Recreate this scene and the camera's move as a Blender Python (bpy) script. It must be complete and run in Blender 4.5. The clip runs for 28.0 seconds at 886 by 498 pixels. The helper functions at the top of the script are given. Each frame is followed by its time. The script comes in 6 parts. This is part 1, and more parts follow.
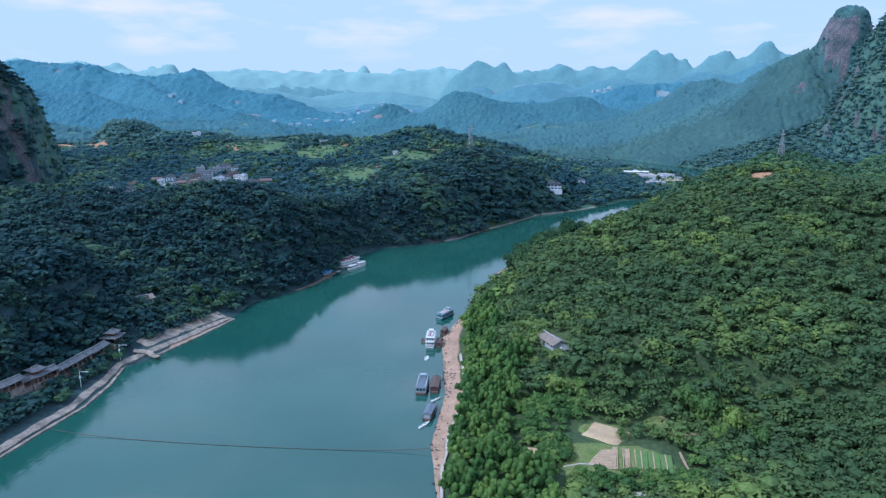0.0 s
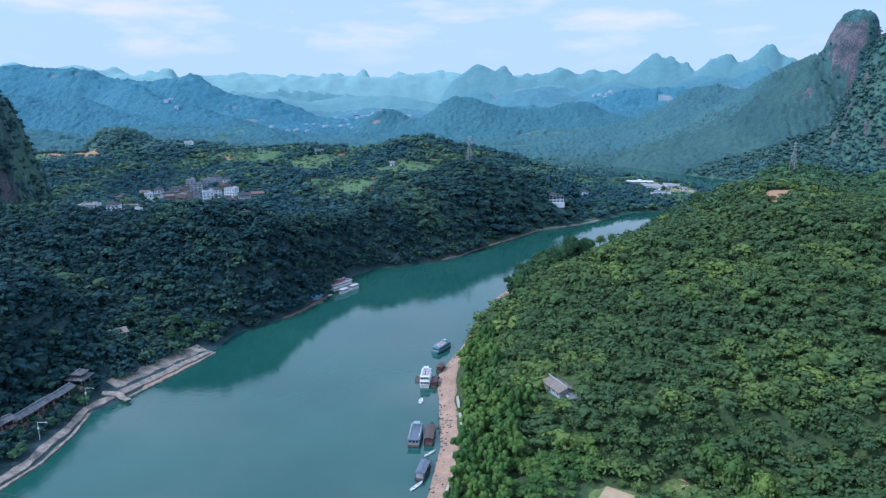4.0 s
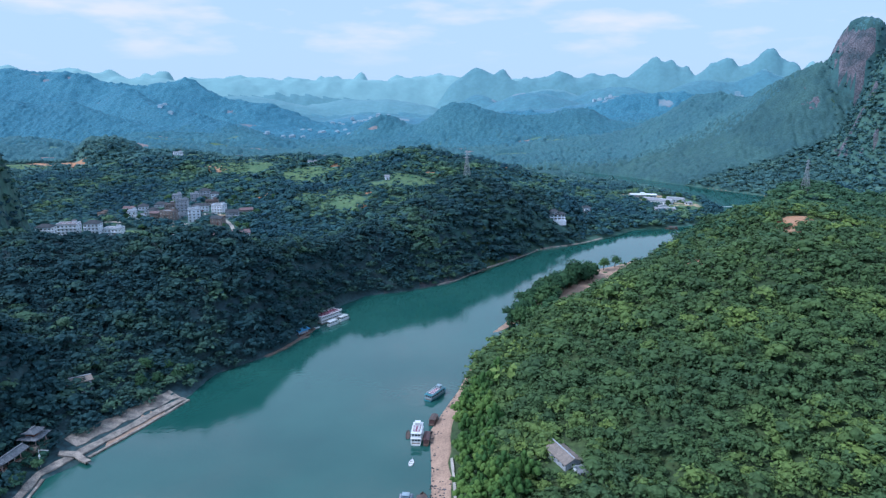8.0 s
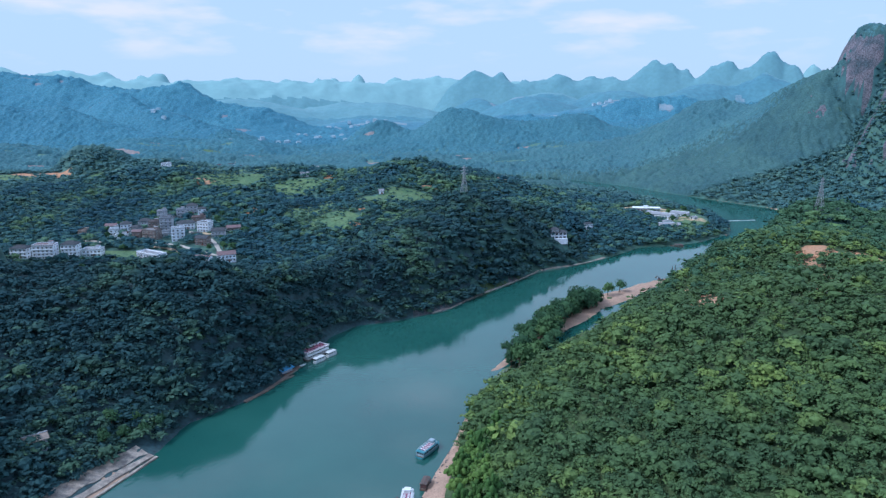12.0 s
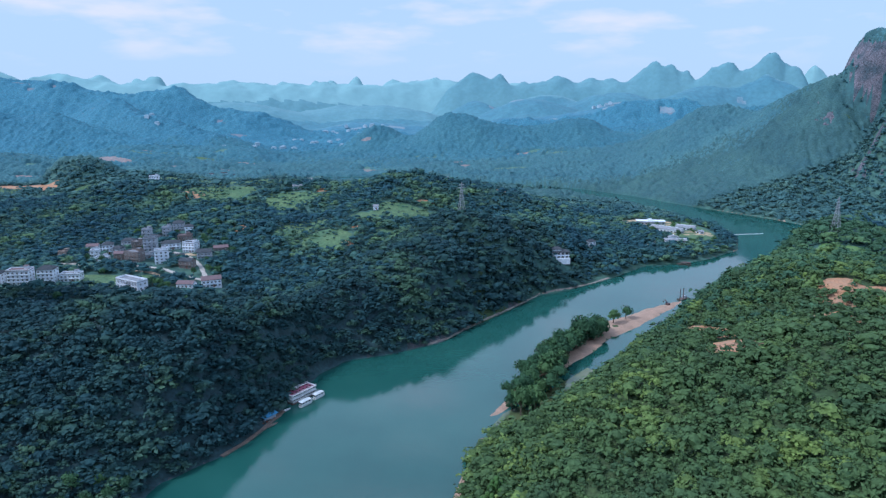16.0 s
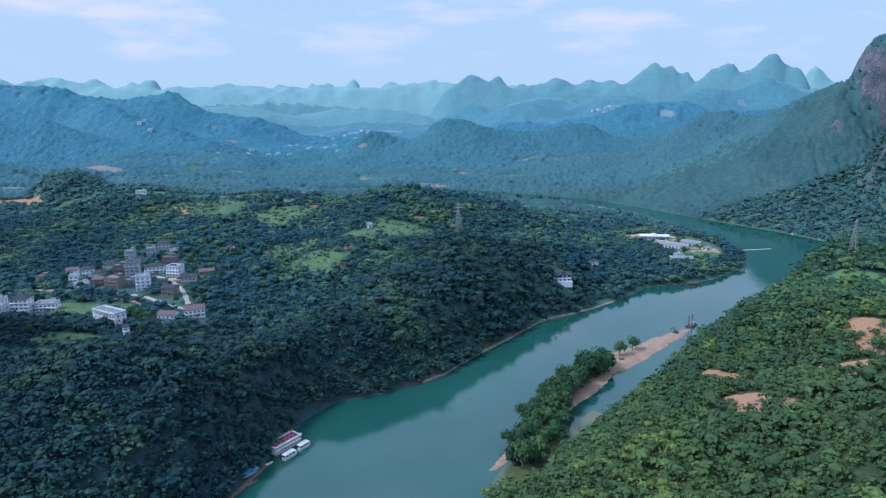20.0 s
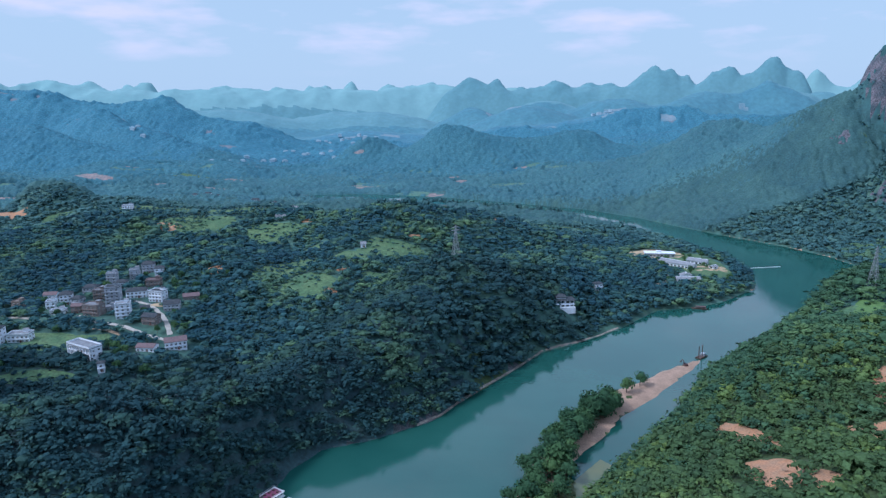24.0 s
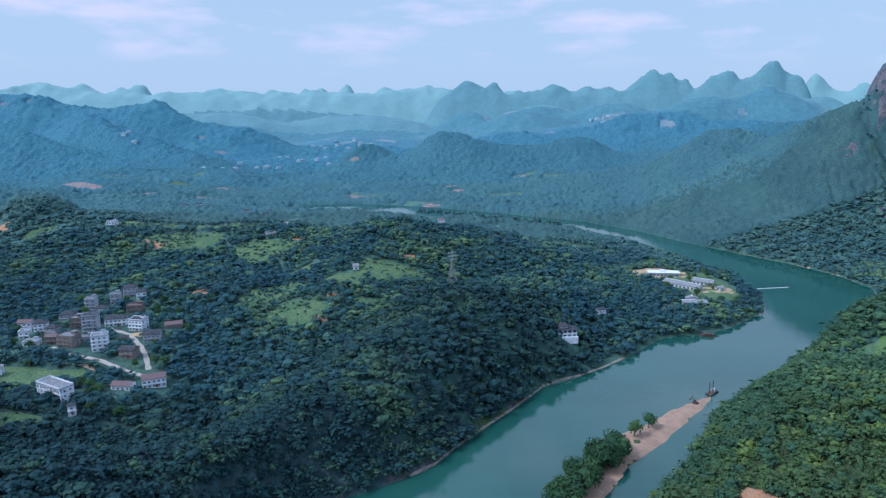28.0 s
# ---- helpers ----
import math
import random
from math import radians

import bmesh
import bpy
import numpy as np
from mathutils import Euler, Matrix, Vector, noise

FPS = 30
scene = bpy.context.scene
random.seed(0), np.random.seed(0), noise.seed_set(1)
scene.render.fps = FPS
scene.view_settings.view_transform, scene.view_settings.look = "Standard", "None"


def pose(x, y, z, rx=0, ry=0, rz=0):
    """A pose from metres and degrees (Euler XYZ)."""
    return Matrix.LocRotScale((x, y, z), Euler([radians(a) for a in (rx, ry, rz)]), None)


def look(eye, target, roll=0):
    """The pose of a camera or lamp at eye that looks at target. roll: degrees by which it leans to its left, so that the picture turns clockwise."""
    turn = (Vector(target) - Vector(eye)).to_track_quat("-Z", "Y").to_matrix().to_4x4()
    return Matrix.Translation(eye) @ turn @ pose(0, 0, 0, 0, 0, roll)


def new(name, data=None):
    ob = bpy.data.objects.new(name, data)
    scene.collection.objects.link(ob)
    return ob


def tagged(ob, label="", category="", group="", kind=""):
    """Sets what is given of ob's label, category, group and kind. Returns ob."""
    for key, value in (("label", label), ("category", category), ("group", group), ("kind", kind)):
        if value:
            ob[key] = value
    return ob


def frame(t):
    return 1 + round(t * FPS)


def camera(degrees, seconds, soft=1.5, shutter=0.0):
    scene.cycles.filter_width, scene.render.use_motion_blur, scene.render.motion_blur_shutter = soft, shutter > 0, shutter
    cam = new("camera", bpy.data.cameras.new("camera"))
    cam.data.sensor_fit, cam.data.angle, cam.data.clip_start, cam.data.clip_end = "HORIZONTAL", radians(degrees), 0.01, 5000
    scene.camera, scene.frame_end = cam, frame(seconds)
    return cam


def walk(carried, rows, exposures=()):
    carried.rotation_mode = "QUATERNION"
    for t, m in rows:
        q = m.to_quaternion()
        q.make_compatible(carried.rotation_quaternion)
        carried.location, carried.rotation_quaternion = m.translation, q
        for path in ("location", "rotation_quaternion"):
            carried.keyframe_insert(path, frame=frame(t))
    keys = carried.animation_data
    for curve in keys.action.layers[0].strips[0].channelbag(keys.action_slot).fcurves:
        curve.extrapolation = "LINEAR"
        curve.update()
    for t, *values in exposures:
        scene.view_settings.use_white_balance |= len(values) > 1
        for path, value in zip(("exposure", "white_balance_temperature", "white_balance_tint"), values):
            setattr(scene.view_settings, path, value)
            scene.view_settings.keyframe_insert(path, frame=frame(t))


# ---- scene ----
cam = camera(65.4, 28.0, soft=1.35)
# seconds, eye, pitch, yaw and roll in degrees
PATH = [
    (0, -0.17, -0.67, 148.51, -13.146, 0.231, -0.181),
    (1, 0.45, 7.30, 149.55, -13.073, 0.226, -0.221),
    (2, 1.06, 15.68, 151.48, -13.026, 0.243, -0.257),
    (3, 1.68, 24.39, 154.00, -12.991, 0.258, -0.279),
    (4, 2.30, 33.38, 156.88, -12.960, 0.260, -0.284),
    (5, 2.92, 42.58, 159.98, -12.931, 0.246, -0.272),
    (6, 3.54, 51.94, 163.18, -12.902, 0.217, -0.246),
    (7, 4.18, 61.43, 166.43, -12.875, 0.179, -0.213),
    (8, 4.82, 70.99, 169.70, -12.851, 0.136, -0.178),
    (9, 5.47, 80.60, 172.97, -12.832, 0.095, -0.147),
    (10, 6.14, 90.22, 176.26, -12.818, 0.058, -0.125),
    (11, 6.83, 99.84, 179.58, -12.810, 0.029, -0.118),
    (12, 7.53, 109.44, 182.95, -12.807, 0.007, -0.127),
    (13, 8.25, 119.01, 186.39, -12.809, -0.009, -0.152),
    (14, 8.99, 128.56, 189.91, -12.814, -0.021, -0.195),
    (15, 9.74, 138.07, 193.53, -12.821, -0.031, -0.250),
    (16, 10.49, 147.57, 197.23, -12.827, -0.043, -0.315),
    (17, 11.25, 157.05, 201.02, -12.833, -0.059, -0.385),
    (18, 12.00, 166.53, 204.88, -12.836, -0.080, -0.452),
    (19, 12.74, 176.01, 208.77, -12.837, -0.105, -0.512),
    (20, 13.46, 185.52, 212.68, -12.835, -0.135, -0.557),
    (21, 14.14, 195.05, 216.58, -12.834, -0.166, -0.583),
    (22, 14.78, 204.62, 220.44, -12.832, -0.195, -0.588),
    (23, 15.37, 214.22, 224.25, -12.833, -0.221, -0.569),
    (24, 15.89, 223.85, 228.02, -12.836, -0.243, -0.531),
    (25, 16.33, 233.49, 231.78, -12.840, -0.265, -0.480),
    (26, 16.69, 243.11, 235.59, -12.841, -0.301, -0.428),
    (27, 16.94, 252.66, 239.57, -12.830, -0.372, -0.395),
    (28, 17.09, 262.10, 243.87, -12.792, -0.518, -0.405),
]


def heading(x, y, z, pitch, yaw, roll):
    c = math.cos(radians(pitch))
    way = Vector((-math.sin(radians(yaw)) * c, math.cos(radians(yaw)) * c, math.sin(radians(pitch))))
    return look((x, y, z), Vector((x, y, z)) + way * 100, roll)


walk(cam, [(t, heading(*row)) for t, *row in PATH], [(0, 0.32, 5250, 15), (14, 0.27, 5260, 15.5), (28, 0.09, 5300, 16)])

# ---------------------------------------------------------------- light
SUN_AZ, SUN_EL = 252.0, 47.0
world = bpy.data.worlds.new("hazy summer sky")
scene.world = world
world.use_nodes = True
wn, wl = world.node_tree.nodes, world.node_tree.links
wn.clear()
w_out, w_bg = wn.new("ShaderNodeOutputWorld"), wn.new("ShaderNodeBackground")
sky = wn.new("ShaderNodeTexSky")
sky.sky_type, sky.sun_disc = "NISHITA", False
sky.sun_elevation, sky.sun_rotation = radians(SUN_EL), radians(SUN_AZ)
sky.air_density, sky.dust_density, sky.ozone_density = 1.0, 1.0, 3.0
w_co, w_map = wn.new("ShaderNodeTexCoord"), wn.new("ShaderNodeMapping")
w_map.inputs["Scale"].default_value = (1.0, 1.0, 4.0)
w_map.inputs["Location"].default_value = (0.35, 0.1, 0.2)
w_noise, w_ramp, w_mix = wn.new("ShaderNodeTexNoise"), wn.new("ShaderNodeValToRGB"), wn.new("ShaderNodeMix")
w_noise.inputs["Scale"].default_value, w_noise.inputs["Detail"].default_value = 6.5, 7.0
w_noise.inputs["Roughness"].default_value = 0.5
w_ramp.color_ramp.elements[0].position, w_ramp.color_ramp.elements[1].position = 0.5, 0.68
w_mix.data_type = "RGBA"
w_mix.inputs[7].default_value = (6.6, 6.1, 6.8, 1)
# the milky layer of air low over the horizon
w_sep, w_low, w_haze = wn.new("ShaderNodeSeparateXYZ"), wn.new("ShaderNodeValToRGB"), wn.new("ShaderNodeMix")
w_haze.data_type = "RGBA"
w_haze.inputs[7].default_value = (4.1, 5.15, 5.8, 1)
w_low.color_ramp.elements[0].color, w_low.color_ramp.elements[1].color = (0.95, 0.95, 0.95, 1), (0.7, 0.7, 0.7, 1)
w_low.color_ramp.elements[0].position, w_low.color_ramp.elements[1].position = 0.0, 0.6
wl.new(w_co.outputs["Generated"], w_sep.inputs["Vector"])
wl.new(w_sep.outputs["Z"], w_low.inputs["Fac"])
wl.new(w_low.outputs["Color"], w_haze.inputs[0])
wl.new(sky.outputs["Color"], w_haze.inputs[6])
wl.new(w_co.outputs["Generated"], w_map.inputs["Vector"])
wl.new(w_map.outputs["Vector"], w_noise.inputs["Vector"])
wl.new(w_noise.outputs["Fac"], w_ramp.inputs["Fac"])
w_soft = wn.new("ShaderNodeMath")
w_soft.operation = "MULTIPLY"
w_soft.inputs[1].default_value = 0.75
wl.new(w_ramp.outputs["Color"], w_soft.inputs[0])
w_rise = wn.new("ShaderNodeMapRange")
w_rise.inputs["From Min"].default_value, w_rise.inputs["From Max"].default_value = 0.02, 0.07
wl.new(w_sep.outputs["Z"], w_rise.inputs["Value"])
w_fade = wn.new("ShaderNodeMath")
w_fade.operation = "MULTIPLY"
wl.new(w_soft.outputs[0], w_fade.inputs[0])
wl.new(w_rise.outputs["Result"], w_fade.inputs[1])
wl.new(w_fade.outputs[0], w_mix.inputs[0])
wl.new(w_haze.outputs[2], w_mix.inputs[6])
w_up, w_gain = wn.new("ShaderNodeMapRange"), wn.new("ShaderNodeMix")
w_up.inputs["From Min"].default_value, w_up.inputs["From Max"].default_value = 0.14, 0.42
w_up.inputs["To Min"].default_value, w_up.inputs["To Max"].default_value = 1.0, 1.45
w_gain.data_type, w_gain.blend_type = "RGBA", "MULTIPLY"
w_gain.inputs[0].default_value = 1.0
wl.new(w_sep.outputs["Z"], w_up.inputs["Value"])
wl.new(w_mix.outputs[2], w_gain.inputs[6])
wl.new(w_up.outputs["Result"], w_gain.inputs[7])
wl.new(w_gain.outputs[2], w_bg.inputs["Color"])
w_bg.inputs["Strength"].default_value = 0.115
wl.new(w_bg.outputs["Background"], w_out.inputs["Surface"])

sun = new("sun", bpy.data.lights.new("sun", "SUN"))
sun.data.energy, sun.data.angle, sun.data.color = 2.35, radians(7), (1.0, 0.96, 0.88)
_az, _el = radians(SUN_AZ), radians(SUN_EL)
sun.matrix_world = look((0, 0, 0), (-math.sin(_az) * math.cos(_el), -math.cos(_az) * math.cos(_el), -math.sin(_el)))


# ---------------------------------------------------------------- materials
def material(name, base, rough=0.7, metal=0.0, second=None, scale=1.0, detail=5.0, bump=0.0, bump_scale=None, fleck=0.0, emit=None, spec=0.5, space="Object"):
    """A surface with colour that varies at two scales, and relief."""
    m = bpy.data.materials.new(name)
    m.use_nodes = True
    n, l = m.node_tree.nodes, m.node_tree.links
    b = n["Principled BSDF"]
    b.inputs["Roughness"].default_value, b.inputs["Metallic"].default_value = rough, metal
    b.inputs["Specular IOR Level"].default_value = spec
    b.inputs["Base Color"].default_value = (*base, 1)
    co = n.new("ShaderNodeTexCoord")
    if second is not None:
        t = n.new("ShaderNodeTexNoise")
        t.inputs["Scale"].default_value, t.inputs["Detail"].default_value = scale, detail
        r = n.new("ShaderNodeValToRGB")
        r.color_ramp.elements[0].position, r.color_ramp.elements[1].position = 0.35, 0.65
        r.color_ramp.elements[0].color, r.color_ramp.elements[1].color = (*base, 1), (*second, 1)
        l.new(co.outputs[space], t.inputs["Vector"])
        l.new(t.outputs["Fac"], r.inputs["Fac"])
        colour = r.outputs["Color"]
        if fleck:
            t2, h = n.new("ShaderNodeTexNoise"), n.new("ShaderNodeHueSaturation")
            t2.inputs["Scale"].default_value, t2.inputs["Detail"].default_value = scale * 9, 3.0
            mr = n.new("ShaderNodeMapRange")
            mr.inputs["From Min"].default_value, mr.inputs["From Max"].default_value = 0.3, 0.7
            mr.inputs["To Min"].default_value, mr.inputs["To Max"].default_value = 1 - fleck, 1 + fleck
            l.new(co.outputs[space], t2.inputs["Vector"])
            l.new(t2.outputs["Fac"], mr.inputs["Value"])
            l.new(mr.outputs["Result"], h.inputs["Value"])
            l.new(colour, h.inputs["Color"])
            colour = h.outputs["Color"]
        l.new(colour, b.inputs["Base Color"])
        if emit:
            l.new(colour, b.inputs["Emission Color"])
            b.inputs["Emission Strength"].default_value = emit
    if bump:
        t3, bp = n.new("ShaderNodeTexNoise"), n.new("ShaderNodeBump")
        t3.inputs["Scale"].default_value, t3.inputs["Detail"].default_value = bump_scale or scale * 4, 6.0
        bp.inputs["Strength"].default_value, bp.inputs["Distance"].default_value = bump, 0.3
        l.new(co.outputs[space], t3.inputs["Vector"])
        l.new(t3.outputs["Fac"], bp.inputs["Height"])
        l.new(bp.outputs["Normal"], b.inputs["Normal"])
    return m


def leaf_material(name, dark, mid, light, rough=0.7, per_object=False, patch=0.012, grain=0.8, drift=1.5):
    """Foliage: each tree has its own green (tint), stands of trees drift in colour, leaves differ a little."""
    m = bpy.data.materials.new(name)
    m.use_nodes = True
    n, l = m.node_tree.nodes, m.node_tree.links
    b = n["Principled BSDF"]
    b.inputs["Roughness"].default_value = rough
    b.inputs["Specular IOR Level"].default_value = 0.1
    if per_object:
        tint = n.new("ShaderNodeObjectInfo").outputs["Random"]
    else:
        a = n.new("ShaderNodeAttribute")
        a.attribute_name = "tint"
        tint = a.outputs["Fac"]
    ramp = n.new("ShaderNodeValToRGB")
    ramp.color_ramp.elements[0].color, ramp.color_ramp.elements[1].color = (*dark, 1), (*light, 1)
    e = ramp.color_ramp.elements.new(0.55)
    e.color = (*mid, 1)
    g, t = n.new("ShaderNodeNewGeometry"), n.new("ShaderNodeTexNoise")
    t.inputs["Scale"].default_value, t.inputs["Detail"].default_value = patch, 3.0
    l.new(g.outputs["Position"], t.inputs["Vector"])
    mul = n.new("ShaderNodeMath")
    mul.operation, mul.inputs[1].default_value, mul.inputs[2].default_value = "MULTIPLY_ADD", drift, -drift / 2
    l.new(t.outputs["Fac"], mul.inputs[0])
    add = n.new("ShaderNodeMath")
    add.use_clamp = True
    l.new(mul.outputs[0], add.inputs[0])
    l.new(tint, add.inputs[1])
    l.new(add.outputs[0], ramp.inputs["Fac"])
    h, mr = n.new("ShaderNodeHueSaturation"), n.new("ShaderNodeMapRange")
    mr.inputs["To Min"].default_value, mr.inputs["To Max"].default_value = 0.86, 1.15
    l.new(g.outputs["Random Per Island"], mr.inputs["Value"])
    # clusters of leaves
    f, fr, fm = n.new("ShaderNodeTexNoise"), n.new("ShaderNodeMapRange"), n.new("ShaderNodeMath")
    f.inputs["Scale"].default_value, f.inputs["Detail"].default_value = grain, 4.0
    l.new(g.outputs["Position"], f.inputs["Vector"])
    fr.inputs["From Min"].default_value, fr.inputs["From Max"].default_value = 0.3, 0.7
    fr.inputs["To Min"].default_value, fr.inputs["To Max"].default_value = 0.98, 1.62
    l.new(f.outputs["Fac"], fr.inputs["Value"])
    fm.operation = "MULTIPLY"
    l.new(fr.outputs["Result"], fm.inputs[0])
    l.new(mr.outputs["Result"], fm.inputs[1])
    l.new(fm.outputs[0], h.inputs["Value"])
    bp = n.new("ShaderNodeBump")
    bp.inputs["Strength"].default_value, bp.inputs["Distance"].default_value = 0.7, 0.5
    l.new(f.outputs["Fac"], bp.inputs["Height"])
    l.new(bp.outputs["Normal"], b.inputs["Normal"])
    l.new(ramp.outputs["Color"], h.inputs["Color"])
    l.new(h.outputs["Color"], b.inputs["Base Color"])
    # leaves let some of the light through
    thin, mix = n.new("ShaderNodeBsdfTranslucent"), n.new("ShaderNodeMixShader")
    mix.inputs[0].default_value = 0.16
    l.new(h.outputs["Color"], thin.inputs["Color"])
    l.new(b.outputs["BSDF"], mix.inputs[1])
    l.new(thin.outputs["BSDF"], mix.inputs[2])
    l.new(mix.outputs["Shader"], n["Material Output"].inputs["Surface"])
    return m


LEAF_NEAR = leaf_material("broad leaves", (0.04, 0.073, 0.034), (0.056, 0.096, 0.037), (0.116, 0.168, 0.045), patch=0.016, drift=2.0)
LEAF_OBJ = leaf_material("broad leaves of single trees", (0.034, 0.072, 0.025), (0.062, 0.115, 0.033), (0.13, 0.19, 0.045), per_object=True)
LEAF_BUSH = leaf_material("bright leaves of bushes", (0.037, 0.082, 0.026), (0.056, 0.112, 0.031), (0.095, 0.152, 0.04), per_object=True)
LEAF_ISLE = leaf_material("dark leaves of the island trees", (0.026, 0.062, 0.032), (0.038, 0.082, 0.036), (0.06, 0.112, 0.042), per_object=True)
LEAF_BAMBOO = leaf_material("bamboo leaves", (0.034, 0.08, 0.024), (0.056, 0.11, 0.029), (0.09, 0.15, 0.036), per_object=True)
# Cloud shade and some haze blue are painted into this leaf colour.
LEAF_SHADE = leaf_material("river hill leaves with painted shade", (0.015, 0.041, 0.049), (0.021, 0.052, 0.054), (0.05, 0.095, 0.058), patch=0.014, grain=0.7, drift=2.0)
# Haze is painted into the leaf colours down to LEAF_BLUE, bluer with distance.
LEAF_MID = leaf_material("valley leaves with faint haze tint", (0.021, 0.058, 0.076), (0.032, 0.08, 0.082), (0.092, 0.156, 0.078), patch=0.011, grain=0.5, drift=2.2)
# Part haze: a colour between LEAF_NEAR and LEAF_MID.
LEAF_RIDGE = leaf_material("ridge leaves tinted halfway to haze", (0.03, 0.068, 0.042), (0.046, 0.095, 0.05), (0.086, 0.145, 0.06), patch=0.018, grain=0.6)
LEAF_SLOPE = leaf_material("valley side leaves with haze tint", (0.041, 0.094, 0.102), (0.057, 0.12, 0.116), (0.096, 0.168, 0.132), patch=0.012, grain=0.35)
LEAF_FAR = leaf_material("far slope leaves with haze tint", (0.05, 0.122, 0.144), (0.064, 0.147, 0.16), (0.094, 0.184, 0.174), patch=0.01, grain=0.28)
LEAF_DIM = leaf_material("leaves with stronger haze tint", (0.048, 0.132, 0.168), (0.059, 0.152, 0.182), (0.08, 0.18, 0.2), patch=0.008, grain=0.22)
LEAF_BLUE = leaf_material("leaves with blue haze tint", (0.05, 0.146, 0.2), (0.058, 0.163, 0.214), (0.072, 0.184, 0.23), patch=0.006, grain=0.2)
GROUND_NEAR = material("forest floor", (0.03, 0.06, 0.022), 0.9, second=(0.052, 0.085, 0.028), scale=0.05, bump=0.6, fleck=0.4)
# Floor darkened and blued to match the shade painted into the leaves.
GROUND_SHADE = material("forest floor with painted shade", (0.018, 0.046, 0.056), 0.9, second=(0.026, 0.06, 0.064), scale=0.05, bump=0.6, fleck=0.4)
DRY = material("dry pale earth", (0.46, 0.34, 0.21), 0.95, second=(0.36, 0.27, 0.17), scale=0.2, fleck=0.2, bump=0.4)
MURKY = material("shallow murky water", (0.12, 0.13, 0.055), 0.12, second=(0.08, 0.115, 0.06), scale=0.05)
# Haze is painted into the ground colours down to SKYLINE, paler with distance.
GROUND_MID = material("valley scrub with faint haze tint", (0.026, 0.075, 0.069), 0.9, second=(0.048, 0.109, 0.079), scale=0.02, fleck=0.35)
GROUND_FAR = material("far slope scrub with haze tint", (0.035, 0.098, 0.105), 0.9, second=(0.05, 0.122, 0.12), scale=0.012, fleck=0.3, bump=1.0, bump_scale=0.12)
GROUND_DIM = material("scrub with stronger haze tint", (0.036, 0.108, 0.132), 0.92, second=(0.048, 0.13, 0.146), scale=0.01, fleck=0.25, bump=0.9, bump_scale=0.1)
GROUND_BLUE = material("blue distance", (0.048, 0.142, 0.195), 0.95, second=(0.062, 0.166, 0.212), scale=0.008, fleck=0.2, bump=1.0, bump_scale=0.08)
GROUND_DEEP = material("valley ground with deep haze tint", (0.056, 0.168, 0.232), 0.95, second=(0.07, 0.19, 0.248), scale=0.007, fleck=0.16, bump=1.0, bump_scale=0.06)
BACK_MID = material("hills with pale haze tint", (0.068, 0.182, 0.232), 0.95, second=(0.082, 0.204, 0.248), scale=0.006, fleck=0.12, bump=0.8, bump_scale=0.05)
BACKDROP = material("hills with paler haze tint", (0.108, 0.235, 0.27), 0.95, second=(0.122, 0.254, 0.286), scale=0.005, fleck=0.08, bump=0.6, bump_scale=0.04)
SKYLINE = material("skyline hills with palest haze tint", (0.185, 0.335, 0.355), 0.95, second=(0.196, 0.348, 0.365), scale=0.004, fleck=0.04)
# GRASS dulled and blued for distance, a little haze in the colour.
GRASS_MID = material("valley meadow dulled for distance", (0.055, 0.118, 0.054), 0.9, second=(0.096, 0.158, 0.066), scale=0.06, fleck=0.45, bump=0.3)
SAND = material("river sand", (0.40, 0.265, 0.19), 0.9, second=(0.29, 0.195, 0.14), scale=0.12, fleck=0.25, bump=0.4)
EARTH = material("washed brown earth", (0.20, 0.145, 0.11), 0.92, second=(0.12, 0.095, 0.08), scale=0.3, fleck=0.35, bump=0.5)
# Carries painted haze too, between GROUND_MID and GROUND_FAR.
GROUND_SLOPE = material("valley side scrub with haze tint", (0.044, 0.11, 0.094), 0.9, second=(0.066, 0.138, 0.105), scale=0.015, fleck=0.3, bump=0.8, bump_scale=0.15)
SOIL = material("bare orange soil", (0.42, 0.20, 0.10), 0.9, second=(0.33, 0.20, 0.12), scale=0.15, fleck=0.3, bump=0.5)
# These three soil colours have haze mixed in, more with each step.
SOIL_FAR = material("far bare soil with haze tint", (0.26, 0.19, 0.18), 0.9, second=(0.17, 0.17, 0.17), scale=0.02, fleck=0.3)
SOIL_BACK = material("bare soil with blue haze tint", (0.17, 0.19, 0.225), 0.95, second=(0.10, 0.165, 0.20), scale=0.03, fleck=0.2)
SOIL_DEEP = material("bare soil with pale haze tint", (0.20, 0.25, 0.285), 0.95, second=(0.115, 0.22, 0.27), scale=0.03, fleck=0.15)
GRASS = material("field grass", (0.09, 0.145, 0.034), 0.85, second=(0.15, 0.175, 0.055), scale=0.15, fleck=0.35, bump=0.4)
TURF = material("even green crop", (0.075, 0.155, 0.04), 0.85, second=(0.10, 0.18, 0.05), scale=0.3, fleck=0.2, bump=0.3)
ROCK = material("grey limestone", (0.10, 0.095, 0.105), 0.9, second=(0.035, 0.05, 0.05), scale=0.08, fleck=0.6, bump=1.0, bump_scale=0.2)
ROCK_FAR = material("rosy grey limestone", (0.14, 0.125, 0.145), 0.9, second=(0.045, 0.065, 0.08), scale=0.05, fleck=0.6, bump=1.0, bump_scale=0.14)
# Bush leaves darkened to match the shade painted into LEAF_SHADE.
DARK_BUSH = leaf_material("shade-dark leaves of bank shrubs", (0.014, 0.042, 0.036), (0.024, 0.062, 0.046), (0.05, 0.10, 0.05), per_object=True)
